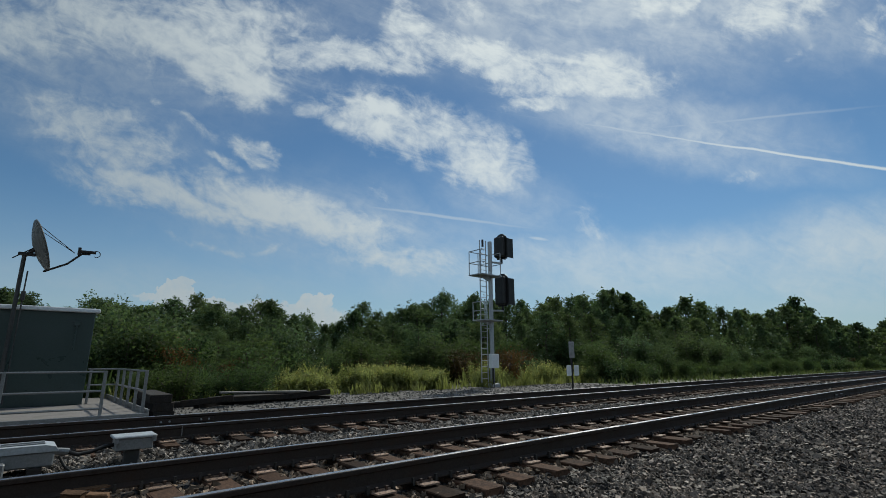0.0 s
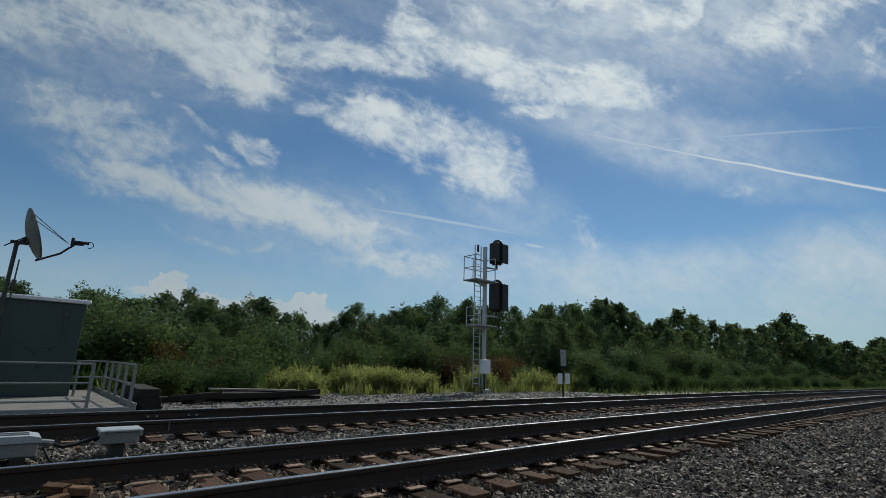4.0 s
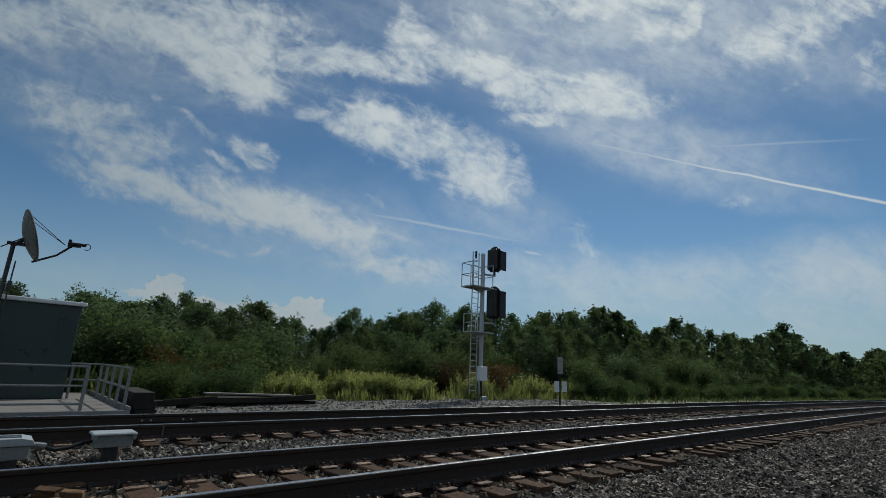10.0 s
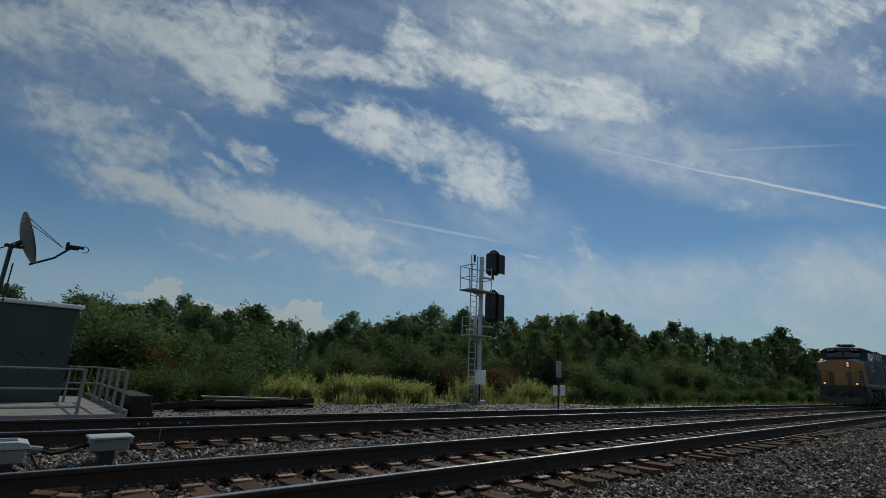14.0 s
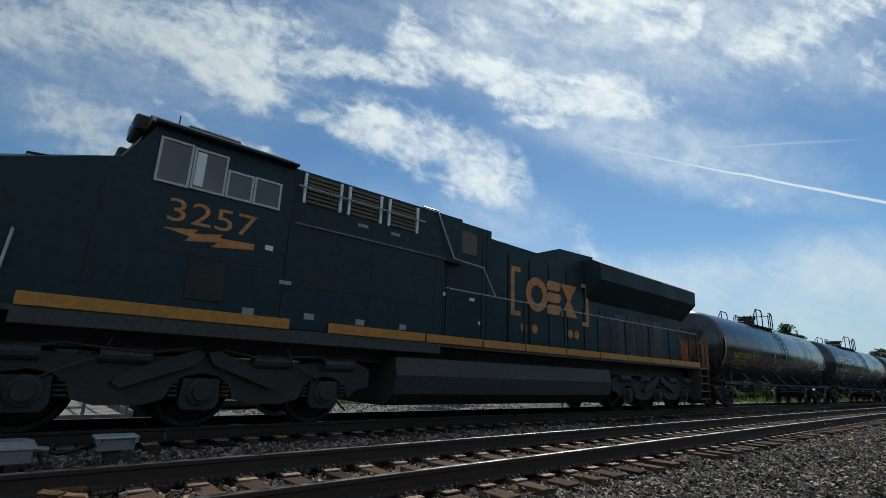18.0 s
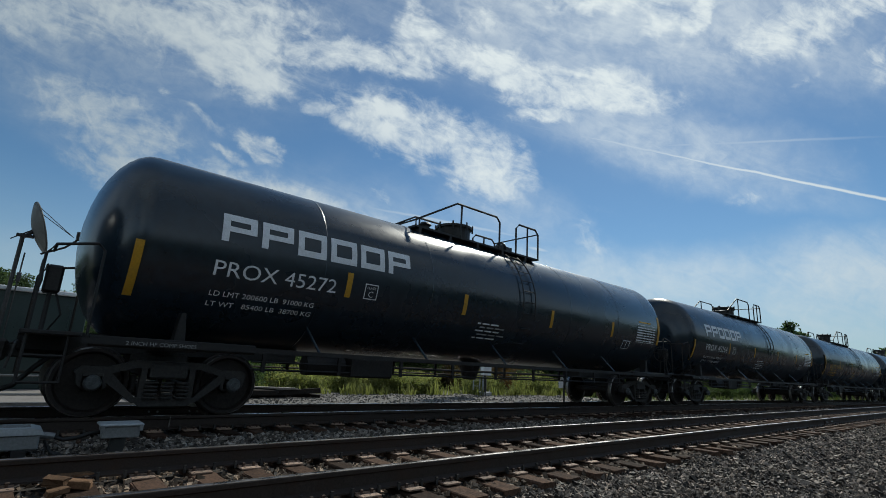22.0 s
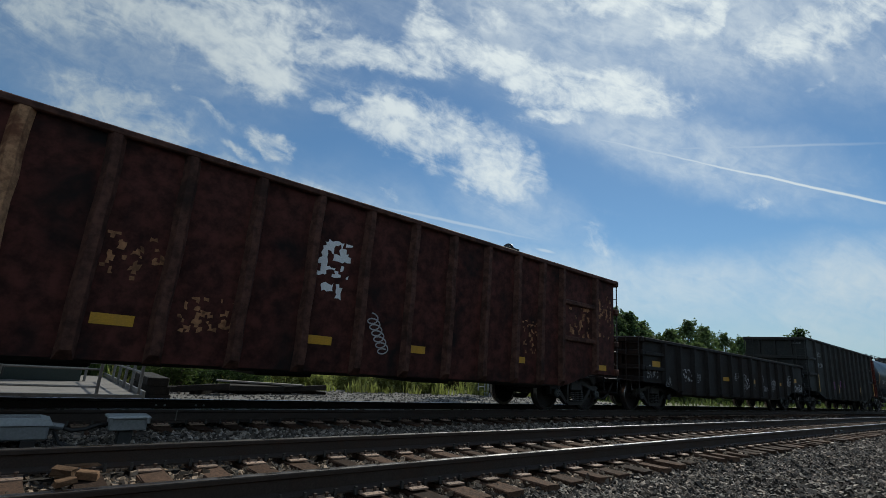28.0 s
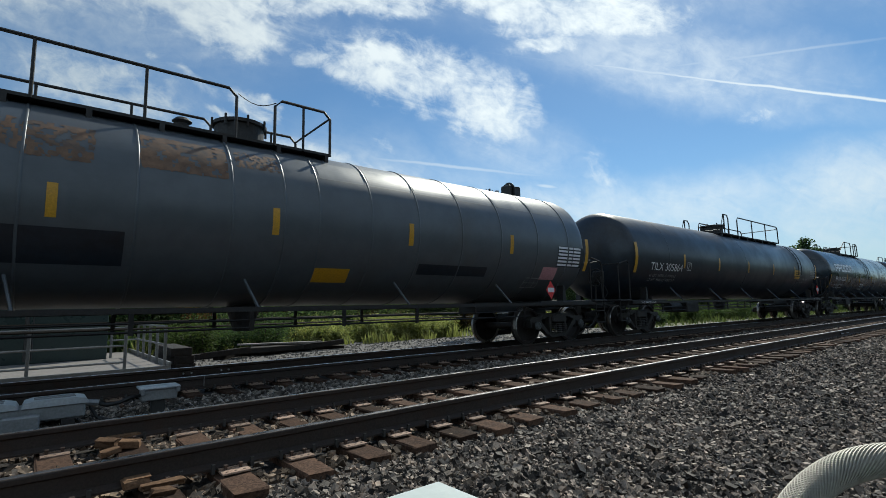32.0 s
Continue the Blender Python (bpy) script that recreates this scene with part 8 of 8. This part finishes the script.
def plant_woods():
    rng = random.Random(21)
    kinds = [tree_kind(1, 8.0, 2.3, 9800, 0.066, 0.15, 0.35), tree_kind(2, 9.0, 2.0, 9800, 0.066, 0.12, 0.55), tree_kind(3, 7.0, 2.5, 9800, 0.066, 0.15, 0.2),
             tree_kind(4, 8.5, 1.7, 8800, 0.066, 0.15, 0.6), tree_kind(5, 9.5, 2.2, 8800, 0.066, 0.3, 0.25), tree_kind(6, 8.0, 2.1, 9800, 0.066, 0.1, 0.45),
             tree_kind(7, 8.0, 2.3, 4000, 0.14, 0.12, 0.3), tree_kind(8, 8.0, 2.0, 4000, 0.14, 0.12, 0.5)]
    heights = (8.0, 9.0, 7.0, 8.5, 9.5, 8.0, 8.0, 8.0)
    # skyline of the woods, seen from the line: bearing from straight across, rise in degrees
    skyline = ((-40, 6.0), (-12, 6.4), (-0.4, 6.7), (1.5, 5.4), (3.6, 6.3), (6.4, 6.3), (9.9, 5.3), (13.7, 6.7), (17.7, 5.7), (19.7, 6.9), (24.8, 5.4), (28.7, 4.5), (30.8, 6.0), (32.2, 8.0), (34.6, 5.5),
               (38.9, 8.5), (42.2, 7.4), (43.9, 8.1), (49.6, 6.8), (52.2, 7.8), (59.1, 7.6), (62.1, 7.3), (64.4, 5.8), (67.8, 6.7), (70.3, 5.8), (72.3, 5.7), (74.6, 4.6), (77.1, 5.7), (78.8, 3.7), (82.1, 3.1), (84, 3.7), (90, 3.7))
    margin = ((-60, 40), (0, 38), (20, 36), (30, 32), (60, 27), (70, 24), (78, 22), (90, 20))

    def lookup(table, a):
        for (p, q), (r, s) in zip(table, table[1:]):
            if a <= r:
                return q + (s - q) * max(0.0, (a - p)) / (r - p)
        return table[-1][1]

    used = set()

    def plant(x, y, top, wide=1.0):
        k = rng.choice((0, 1, 2, 3, 5, 0, 1, 3, 5, 4)) if math.hypot(x, y) < 62 and y > 0 else rng.choice((6, 7))
        g = ground_height(y - bend(x)) - 0.15
        s = (top - g) / heights[k]
        m = pose(x, y, g, 0, 0, rng.uniform(0, 360)) @ Matrix.Diagonal((s * wide, s * wide, s, 1))
        if k not in used:
            used.add(k)
            kinds[k].matrix_basis = m
        else:
            copy_thing(kinds[k], m @ Matrix.Diagonal((*(1 / q for q in kinds[k].scale), 1)))

    for row, step in ((0, 2.6), (1, 1.5), (2, 3.2)):
        a = -30.0
        while a < 86.5:
            b = a + rng.uniform(-0.35, 0.35)
            rise = (lookup(skyline, b) + 0.3) * (rng.uniform(0.8, 1.07) if row == 1 else rng.uniform(0.5, 0.75) if row == 0 else rng.uniform(0.85, 0.95))
            y = lookup(margin, b) + (0, 4, 9)[row] + rng.uniform(-1, 1)
            d = min(240.0, y / math.cos(radians(b)))
            x, y = d * math.sin(radians(b)), d * math.cos(radians(b))
            top = EYE.z + d * math.tan(radians(rise))
            plant(x, y, top, rng.uniform(0.9, 1.45) * (8.0 / max(5.0, top + 1)) ** 0.3)
            a += step * (1.8 if a < -4 else 1.0 if a < 72 else 0.8)
    for k in range(26):
        b = rng.uniform(78, 89.0)
        d = rng.uniform(120, 330)
        x, y = d * math.sin(radians(b)), d * math.cos(radians(b)) + 6
        if y - B_MID - bend(x) > 9:
            plant(x, y, EYE.z + d * math.tan(radians(rng.uniform(2.4, 3.8))), 1.3)
    # woods on the near side of the bend close the view along the line
    for k in range(16):
        x = 150 + 14 * k + rng.uniform(-5, 5)
        y = A_MID + bend(x) - rng.uniform(14, 30)
        plant(x, y, 9 + rng.uniform(-1, 3), 1.3)
    # woods behind the viewer, mirrored in the glossy cars
    for k in range(34):
        x = -62 + 4.2 * k + rng.uniform(-1.5, 1.5)
        plant(x, -rng.uniform(17, 24), rng.uniform(6.5, 9.5), rng.uniform(1.2, 1.6))
    for k in range(14):
        plant(82 + 5.5 * k + rng.uniform(-1.5, 1.5), -rng.uniform(18, 25), rng.uniform(7, 10), 1.5)
    # undergrowth
    bushes = [bush_kind(31, 2.4, 1.5, 4600, 0.055, LEAF_BUSH, "dense green bush at the foot of the woods"), bush_kind(32, 1.7, 1.2, 3400, 0.048, LEAF_BUSH, "low green bush beside the gravel"),
              bush_kind(33, 3.2, 1.6, 4800, 0.06, LEAF, "tall dark green bush below the trees"), bush_kind(34, 2.0, 1.6, 3000, 0.05, RED_LEAF, "brownish-red low bush below the trees")]
    placed = [False] * 4

    def put_bush(k, x, y, s):
        m = pose(x, y, ground_height(y - bend(x)) - 0.05, 0, 0, rng.uniform(0, 360)) @ Matrix.Diagonal((s * rng.uniform(0.9, 1.3), s * rng.uniform(0.9, 1.3), s, 1))
        if placed[k]:
            copy_thing(bushes[k], m @ Matrix.Diagonal((*(1 / q for q in bushes[k].scale), 1)))
        else:
            placed[k] = True
            bushes[k].matrix_basis = m

    for k in range(130):
        b = rng.uniform(-12, 82)
        front = (24.0 if 20 < b < 62 else 21.0 if b <= 20 else 19.5)
        y = front + abs(rng.gauss(0, 3.2))
        d = min(150.0, y / math.cos(radians(b)))
        x = d * math.sin(radians(b))
        kind = rng.choices((0, 1, 2, 3), (5, 3, 5 if y > 25 or b > 62 else 1, 0.8))[0]
        put_bush(kind, x, max(d * math.cos(radians(b)), B_MID + bend(x) + 9), rng.uniform(0.75, 1.25))
    for k in range(9):
        put_bush(1, 3.4 + 0.5 * k + rng.uniform(-0.2, 0.2), 18.8 + rng.uniform(-0.6, 1.2), rng.uniform(0.45, 0.8))
    # broken line of low bushes along the verge of the curve
    for k in range(46):
        x = 29 + 92 * (k / 46) ** 1.25 + rng.uniform(-0.8, 0.8)
        put_bush(rng.choice((0, 1, 1)), x, B_MID + bend(x) + rng.uniform(8.2, 10.5), rng.uniform(0.4, 0.85))
    put_bush(0, 31.0, 19.2, 1.0)
    put_bush(1, 32.4, 19.0, 0.9)
    put_bush(3, 22.6, 20.5, 1.0)


RED_LEAF = leafy("reddish_leaves", (0.075, 0.05, 0.025), 0.4, 0.25)


def plant_weeds():
    """Tall yellow-green weeds along the far gravel, one joined mass."""
    rng = np.random.default_rng(5)

    def blades(n, xs, ys, tall, lean, name, label, material, wide=0.022, curl=0.35):
        x = xs(n)
        n = len(x)
        y = ys(n)
        y = np.maximum(y, 0)
        h = tall * (0.45 + 0.75 * rng.random(n))
        patch = np.array([noise.noise((a * 0.5, b * 0.5, 1.7)) * 0.6 + noise.noise((a * 1.9, b * 1.9, 4.4)) * 0.75 for a, b in zip(x, y)])
        h *= np.clip(0.8 + 1.0 * patch, 0.2, 1.5)
        keep = (h > 0.12) & (patch > -0.08)
        x, y, h = x[keep], y[keep], h[keep]
        n = len(x)
        sway = np.array([bend(a) for a in x])
        g = np.array([ground_height(b) for b in y]) - 0.03
        a = rng.uniform(0, 2 * np.pi, n)
        d = np.stack([np.cos(a), np.sin(a), np.zeros(n)], 1)
        w = np.stack([-np.sin(a), np.cos(a), np.zeros(n)], 1) * (wide * (0.6 + 0.9 * rng.random(n)))[:, None]
        foot = np.stack([x, y + sway, g], 1)
        mid = foot + d * (h * curl * 0.3)[:, None] + np.array([0, 0, 1]) * (h * 0.6)[:, None]
        tip = foot + d * (h * curl * (0.6 + 0.8 * rng.random(n)))[:, None] + np.array([0, 0, 1]) * (h * 0.98)[:, None]
        lower = np.stack([foot - w, foot + w, mid + w * 1.1, mid - w * 1.1], 1).reshape(-1, 3)
        upper = np.stack([mid - w * 1.1, mid + w * 1.1, tip + w * 0.15, tip - w * 0.15], 1).reshape(-1, 3)
        me = quads_mesh(name, np.concatenate([lower, upper]), material)
        tagged(new(name, me), label, "weeds", kind="stuff")
        return tip

    band = lambda lo, hi: (lambda n: rng.uniform(lo, hi, n))
    clusters = ((8.6, 17.4, 0.74), (19.9, 21.6, 0.08), (24.6, 27.2, 0.06), (28.4, 34.0, 0.12))
    spread_x = lambda n: np.concatenate([rng.uniform(lo, hi, int(n * share)) for lo, hi, share in clusters])
    tips = blades(15000, spread_x, lambda n: 19.3 + np.abs(rng.normal(0, 1.0, n)), 0.92, 0.3, "tall_weeds", "tall sunlit yellow-green weeds along the gravel", WEED)
    blades(13000, band(34.0, 120.0), lambda n: 18.4 + np.abs(rng.normal(0, 1.5, n)), 1.0, 0.3, "far_weeds", "tall green weeds along the curve", LEAF_BUSH, 0.035)
    blades(4500, band(2.2, 30.0), lambda n: 18.4 + np.abs(rng.normal(0, 0.9, n)), 0.5, 0.4, "short_grass", "short tufts of grass in the gravel edge", WEED, 0.016)
    blades(6000, band(-14.0, 6.0), lambda n: 20.2 + np.abs(rng.normal(0, 1.4, n)), 1.1, 0.4, "shade_weeds", "green weeds behind the shed", LEAF_BUSH, 0.03)
    blades(4200, band(27.5, 120.0), lambda n: 13.6 + 5.0 * rng.random(n) ** 0.6, 0.4, 0.4, "verge_weeds", "low green and straw weeds close beside the far track", VERGE, 0.03)
    # small leaves along the stalks
    stalk = tips[rng.random(len(tips)) < 0.5]
    cl = [((p[0], p[1], p[2] - 0.25), (0.13, 0.13, 0.34)) for p in stalk]
    tagged(new("weed_leaves", quads_mesh("weed_leaves", leaf_cloud(cl, len(cl) * 16, 0.045, rng), WEED, 3)), "small leaves on tall yellow-green weeds", "weeds", kind="stuff")
    # flower heads on some of the stalks
    pick = tips[rng.random(len(tips)) < 0.26]
    cl = [(tuple(p), (0.06, 0.06, 0.09)) for p in pick]
    tagged(new("weed_flowers", quads_mesh("weed_flowers", leaf_cloud(cl, len(cl) * 5, 0.03, rng), FLOWER, 3)), "yellow flower heads on tall weeds", "flowers", kind="stuff")


plant_woods()
plant_weeds()


# ---- ties, plates, spikes and ballast ----
def tie_mesh(seed):
    rng = random.Random(seed)
    bm = bmesh.new()
    box(bm, -0.115, 0.115, -1.3, 1.3, -0.18, 0.0, 0.012)
    bmesh.ops.subdivide_edges(bm, edges=[e for e in bm.edges if abs(e.verts[0].co.y - e.verts[1].co.y) > 1], cuts=3)
    for v in bm.verts:
        v.co += Vector((rng.uniform(-0.008, 0.008), rng.uniform(-0.02, 0.02) if abs(v.co.y) > 1.2 else 0, rng.uniform(-0.012, 0.004) if v.co.z > -0.1 else 0))
    return link_mesh("tie", bm, TIE_WOOD)


def plate_mesh():
    """A thin rolled plate with low shoulders along the rail's foot, spike heads and open spike holes."""
    bm = bmesh.new()
    box(bm, -0.098, 0.098, -0.2, 0.2, 0.0, 0.016, 0.003)
    for s in (-1, 1):
        box(bm, -0.098, 0.098, s * 0.086 - 0.01, s * 0.086 + 0.01, 0.016, 0.028)
    k = len(bm.faces)
    for s in (-1, 1):
        for dx in (-0.055, 0.05):
            box(bm, dx - 0.01, dx + 0.01, s * 0.104 - 0.01, s * 0.104 + 0.01, 0.016, 0.044)
            box(bm, dx - 0.015, dx + 0.015, s * 0.098 - 0.02, s * 0.098 + 0.016, 0.04, 0.054, 0.004)
        for dx in (-0.06, 0.0, 0.06):
            box(bm, dx - 0.009, dx + 0.009, s * 0.165 - 0.009, s * 0.165 + 0.009, 0.012, 0.0172)
    bm.faces.ensure_lookup_table()
    for f in bm.faces[k:]:
        f.material_index = 1
    me = link_mesh("tie_plate", bm, PLATE_RUST)
    me.materials.append(SPIKE_IRON)
    return me


def anchor_mesh():
    bm = bmesh.new()
    box(bm, -0.012, 0.012, -0.1, 0.1, -0.02, 0.0)
    for s in (-1, 1):
        box(bm, -0.012, 0.012, s * 0.09 - 0.014, s * 0.09 + 0.014, -0.02, 0.045)
    return link_mesh("rail_anchor", bm, TRUCK_IRON)


TIES, PLATE, ANCHOR = [tie_mesh(k) for k in range(5)], plate_mesh(), anchor_mesh()


def lay_track(name, mid, phase, lo, near_hi, far_hi, label):
    track = tagged(new(name), label, kind="structure")
    rng = random.Random(int(phase * 1000))
    x = lo + phase
    while x < far_hi:
        y = mid + bend(x)
        turn = heading(x) + rng.uniform(-1.2, 1.2)
        if x < near_hi:
            tie = new("tie", rng.choice(TIES))
            tie.parent = track
            tie.matrix_basis = pose(x, y + rng.uniform(-0.05, 0.05), -0.212 + rng.uniform(-0.008, 0.004), 0, 0, turn)
            for s in (-1, 1):
                p = new("tie_plate", PLATE)
                p.parent = track
                p.matrix_basis = pose(x, y + s * HALF_GAUGE, -0.210, s * 1.0, 0, heading(x))
                if x < 26 and rng.random() < 0.75:
                    for dx in (-0.135, 0.135):
                        q = new("rail_anchor", ANCHOR)
                        q.parent = track
                        q.matrix_basis = pose(x + dx, y + s * HALF_GAUGE, -0.186, 0, 0, heading(x))
        else:
            FAR_TIES.append((x, y, turn))
        x += 0.492 + rng.uniform(-0.035, 0.035)


def split_wood(x, y, seed):
    """A broken wedge of old tie with loose splinters, lying in the ballast."""
    rng = random.Random(seed)
    pile = tagged(new("split_tie"), "splintered tan pieces of an old wooden tie in the ballast", "tie scrap", "tie scraps")
    for k in range(5):
        bm = bmesh.new()
        a, b, c = rng.uniform(0.05, 0.13), rng.uniform(0.03, 0.06), rng.uniform(0.015, 0.03)
        box(bm, -a, a, -b, b, -c, c, 0.006)
        for v in bm.verts:
            v.co += Vector((rng.uniform(-0.015, 0.015), rng.uniform(-0.01, 0.01), rng.uniform(-0.006, 0.006)))
        bm.transform(pose(x + rng.uniform(-0.1, 0.1), y + (k - 2) * 0.1, -0.19 + 0.018 * (k % 3), rng.uniform(-8, 8), rng.uniform(-8, 8), rng.uniform(-25, 25)))
        part("splinter", bm, SPLIT_WOOD, pile)


SPLIT_WOOD = surface("split_tan_wood", (0.13, 0.075, 0.042), 0.85, 0, 40, 0.35, 6, (0.07, 0.04, 0.025), 0.6, 0.4, each=0.35, spec=0.2)
split_wood(0.6, 5.2, 3)
split_wood(0.62, 3.85, 4)
FAR_TIES = []
lay_track("near_track", A_MID, 0.12, -4.0, 44.0, 150.0, "near track of dark ties with rusty plates")
lay_track("far_track", B_MID, 0.35, -4.0, 40.0, 150.0, "far track of dark ties with rusty plates")
verts, faces = [], []
for x, y, turn in FAR_TIES:
    c, s = math.cos(radians(turn)), math.sin(radians(turn))
    k = len(verts)
    for dx, dy, dz in ((-0.115, -1.3, 0), (0.115, -1.3, 0), (0.115, 1.3, 0), (-0.115, 1.3, 0), (-0.115, -1.3, -0.15), (0.115, -1.3, -0.15), (0.115, 1.3, -0.15), (-0.115, 1.3, -0.15)):
        verts.append((x + dx * c - dy * s, y + dx * s + dy * c, -0.212 + dz))
    faces += [(k, k + 1, k + 2, k + 3), (k, k + 4, k + 5, k + 1), (k + 1, k + 5, k + 6, k + 2), (k + 2, k + 6, k + 7, k + 3), (k + 3, k + 7, k + 4, k)]
me = bpy.data.meshes.new("far_ties")
me.from_pydata(verts, [], faces)
me.shade_flat()
me.materials.append(TIE_WOOD)
tagged(new("far_ties", me), "dark wooden ties further along both tracks", "ties", kind="stuff")


def scatter_stones(name, n, xs, ys, size, label, seed, sink=0.25, material=STONE):
    """Crushed stone: angular lumps, tumbled every way."""
    rng = np.random.default_rng(seed)
    x, y = rng.uniform(*xs, n), rng.uniform(*ys, n)
    off_rail = np.ones(n, bool)
    for mid in (A_MID, B_MID):
        for s in (-1, 1):
            off_rail &= np.abs(y - mid - s * HALF_GAUGE) > 0.085
    x, y = x[off_rail], y[off_rail]
    n = len(x)
    s = size * np.exp(rng.normal(0, 0.28, n))
    g = np.array([ground_height(v) for v in y]) + 0.012
    lump = np.array([(p, q, r) for r in (-1, 1) for q in (-1, 1) for p in (-1, 1)], float) * 0.42
    v = lump[None] * (1 + rng.normal(0, 0.15, (n, 8, 1))) + rng.normal(0, 0.085, (n, 8, 3))
    v *= (s[:, None] * np.array([1.3, 1.05, 0.8]))[:, None, :]
    q = rng.normal(size=(n, 4))
    q[:, 0] += 0.6
    q /= np.linalg.norm(q, axis=1)[:, None]
    w, a, b, c = q.T
    R = np.stack([np.stack([1 - 2 * (b * b + c * c), 2 * (a * b - w * c), 2 * (a * c + w * b)], 1), np.stack([2 * (a * b + w * c), 1 - 2 * (a * a + c * c), 2 * (b * c - w * a)], 1),
                  np.stack([2 * (a * c - w * b), 2 * (b * c + w * a), 1 - 2 * (a * a + b * b)], 1)], 1)
    v = np.einsum("nij,nkj->nki", R, v)
    sway = np.array([bend(p) for p in x])
    bump = np.array([noise.noise((p * 0.9, r * 0.9, 3.1)) for p, r in zip(x, y)]) * 0.03
    v += np.stack([x, y + sway, g + bump + s * (rng.random(n) * 0.75 - sink)], 1)[:, None, :]
    tri = np.array([(0, 2, 3), (0, 3, 1), (4, 5, 7), (4, 7, 6), (0, 1, 5), (0, 5, 4), (2, 6, 7), (2, 7, 3), (0, 4, 6), (0, 6, 2), (1, 3, 7), (1, 7, 5)])
    f = (tri[None] + 8 * np.arange(n)[:, None, None]).reshape(-1, 3)
    me = bpy.data.meshes.new(name)
    me.vertices.add(8 * n)
    me.vertices.foreach_set("co", v.astype(np.float32).ravel())
    me.loops.add(f.size)
    me.loops.foreach_set("vertex_index", f.astype(np.int32).ravel())
    me.polygons.add(len(f))
    me.polygons.foreach_set("loop_start", np.arange(0, f.size, 3, dtype=np.int32))
    me.update(calc_edges=True)
    me.shade_flat()
    me.materials.append(material)
    return tagged(new(name, me), label, "ballast", kind="stuff")


scatter_stones("ballast_stones", 60000, (-1.0, 8.0), (0.9, 3.45), 0.029, "loose crushed grey ballast stones beside the near track", 1)
scatter_stones("shoulder_stones", 36000, (8.0, 24.0), (0.4, 3.45), 0.034, "loose crushed grey ballast stones beside the near track", 2)
scatter_stones("near_track_stones", 20000, (-2.0, 12.0), (3.4, 6.1), 0.034, "grey and brown ballast between the ties of the near track", 3, 0.25, STONE_BROWN)
scatter_stones("middle_stones", 18000, (-2.0, 12.0), (6.0, 7.75), 0.036, "grey ballast between the two tracks", 4, 0.25, STONE_MID)
scatter_stones("far_track_stones", 9000, (-2.0, 12.0), (7.7, 11.2), 0.042, "grey ballast between the ties of the far track", 5, 0.45, STONE_MID)
scatter_stones("distant_stones", 11000, (12.0, 36.0), (3.4, 10.6), 0.052, "grey ballast along both tracks", 6, 0.45)
scatter_stones("gravel_stones", 9000, (-2.0, 26.0), (11.2, 18.8), 0.042, "pale gravel beside the far track", 7, 0.3, GRAVEL)
scatter_stones("verge_stones", 8000, (8.0, 34.0), (-5.0, 0.5), 0.05, "grey ballast spread beside the line", 8, 0.3)
scatter_stones("far_verge_stones", 9000, (33.0, 80.0), (-9.0, 3.2), 0.075, "grey ballast spread beside the curve", 10, 0.3)
scatter_stones("back_stones", 14000, (-5.0, -1.0), (0.9, 3.45), 0.034, "loose crushed grey ballast stones beside the near track", 11)
scatter_stones("path_stones", 14000, (-5.0, 8.0), (-3.5, 0.95), 0.045, "grey ballast stones round the metal case", 9, 0.3)


# slight slack and surge of the train, metres behind its even pace
LAG = ((0, -30.0), (12, -8.0), (13, -5.6), (13.5, -3.5), (14, -1.85), (14.5, -0.7), (15, -0.25), (16, 0.0), (17, 0.08), (18, 0.0), (19, 0.0), (20, 0.05), (21, 0.0), (24, 0.0), (25, 0.12), (26, 0.0),
       (30, 0.0), (31, -0.28), (31.5, -0.06), (32, -0.28))


def lag(t):
    for (a, p), (b, q) in zip(LAG, LAG[1:]):
        if t <= b:
            return p + (q - p) * (t - a) / (b - a)
    return LAG[-1][1]


def motions():
    """The whole train rolls past at an even pace; its wheels turn while it is near."""
    for car, middle in CARS:
        rows = []
        for k in list(range(12)) + [12, 13, 13.5, 14, 14.5] + list(range(15, 32)) + [31.5, 32]:
            x = middle - SPEED * k + lag(k)
            p = on_track(x, B_MID)
            rows.append((float(k), pose(p.x, p.y, 0, 0, 0, heading(x))))
        walk(car, rows)
        first, last = max(0, round((middle - 34) / SPEED * FPS)), min(32 * FPS, round((middle + 16) / SPEED * FPS))
        if last <= first:
            continue
        for truck in car.children:
            for wheel in truck.children:
                if wheel.data is WHEEL:
                    at, r = wheel.location.copy(), 0.457 * wheel.scale.x
                    turn = math.degrees(SPEED / FPS / r)
                    spin = [(f / FPS, pose(at.x, at.y, at.z, 0, -turn * (f - first), 0)) for f in range(first, last + 1)]
                    if first > 0:
                        spin.insert(0, (0.0, pose(at.x, at.y, at.z)))
                    if last < 32 * FPS:
                        spin.append((32.0, spin[-1][1]))
                    walk(wheel, spin)


motions()
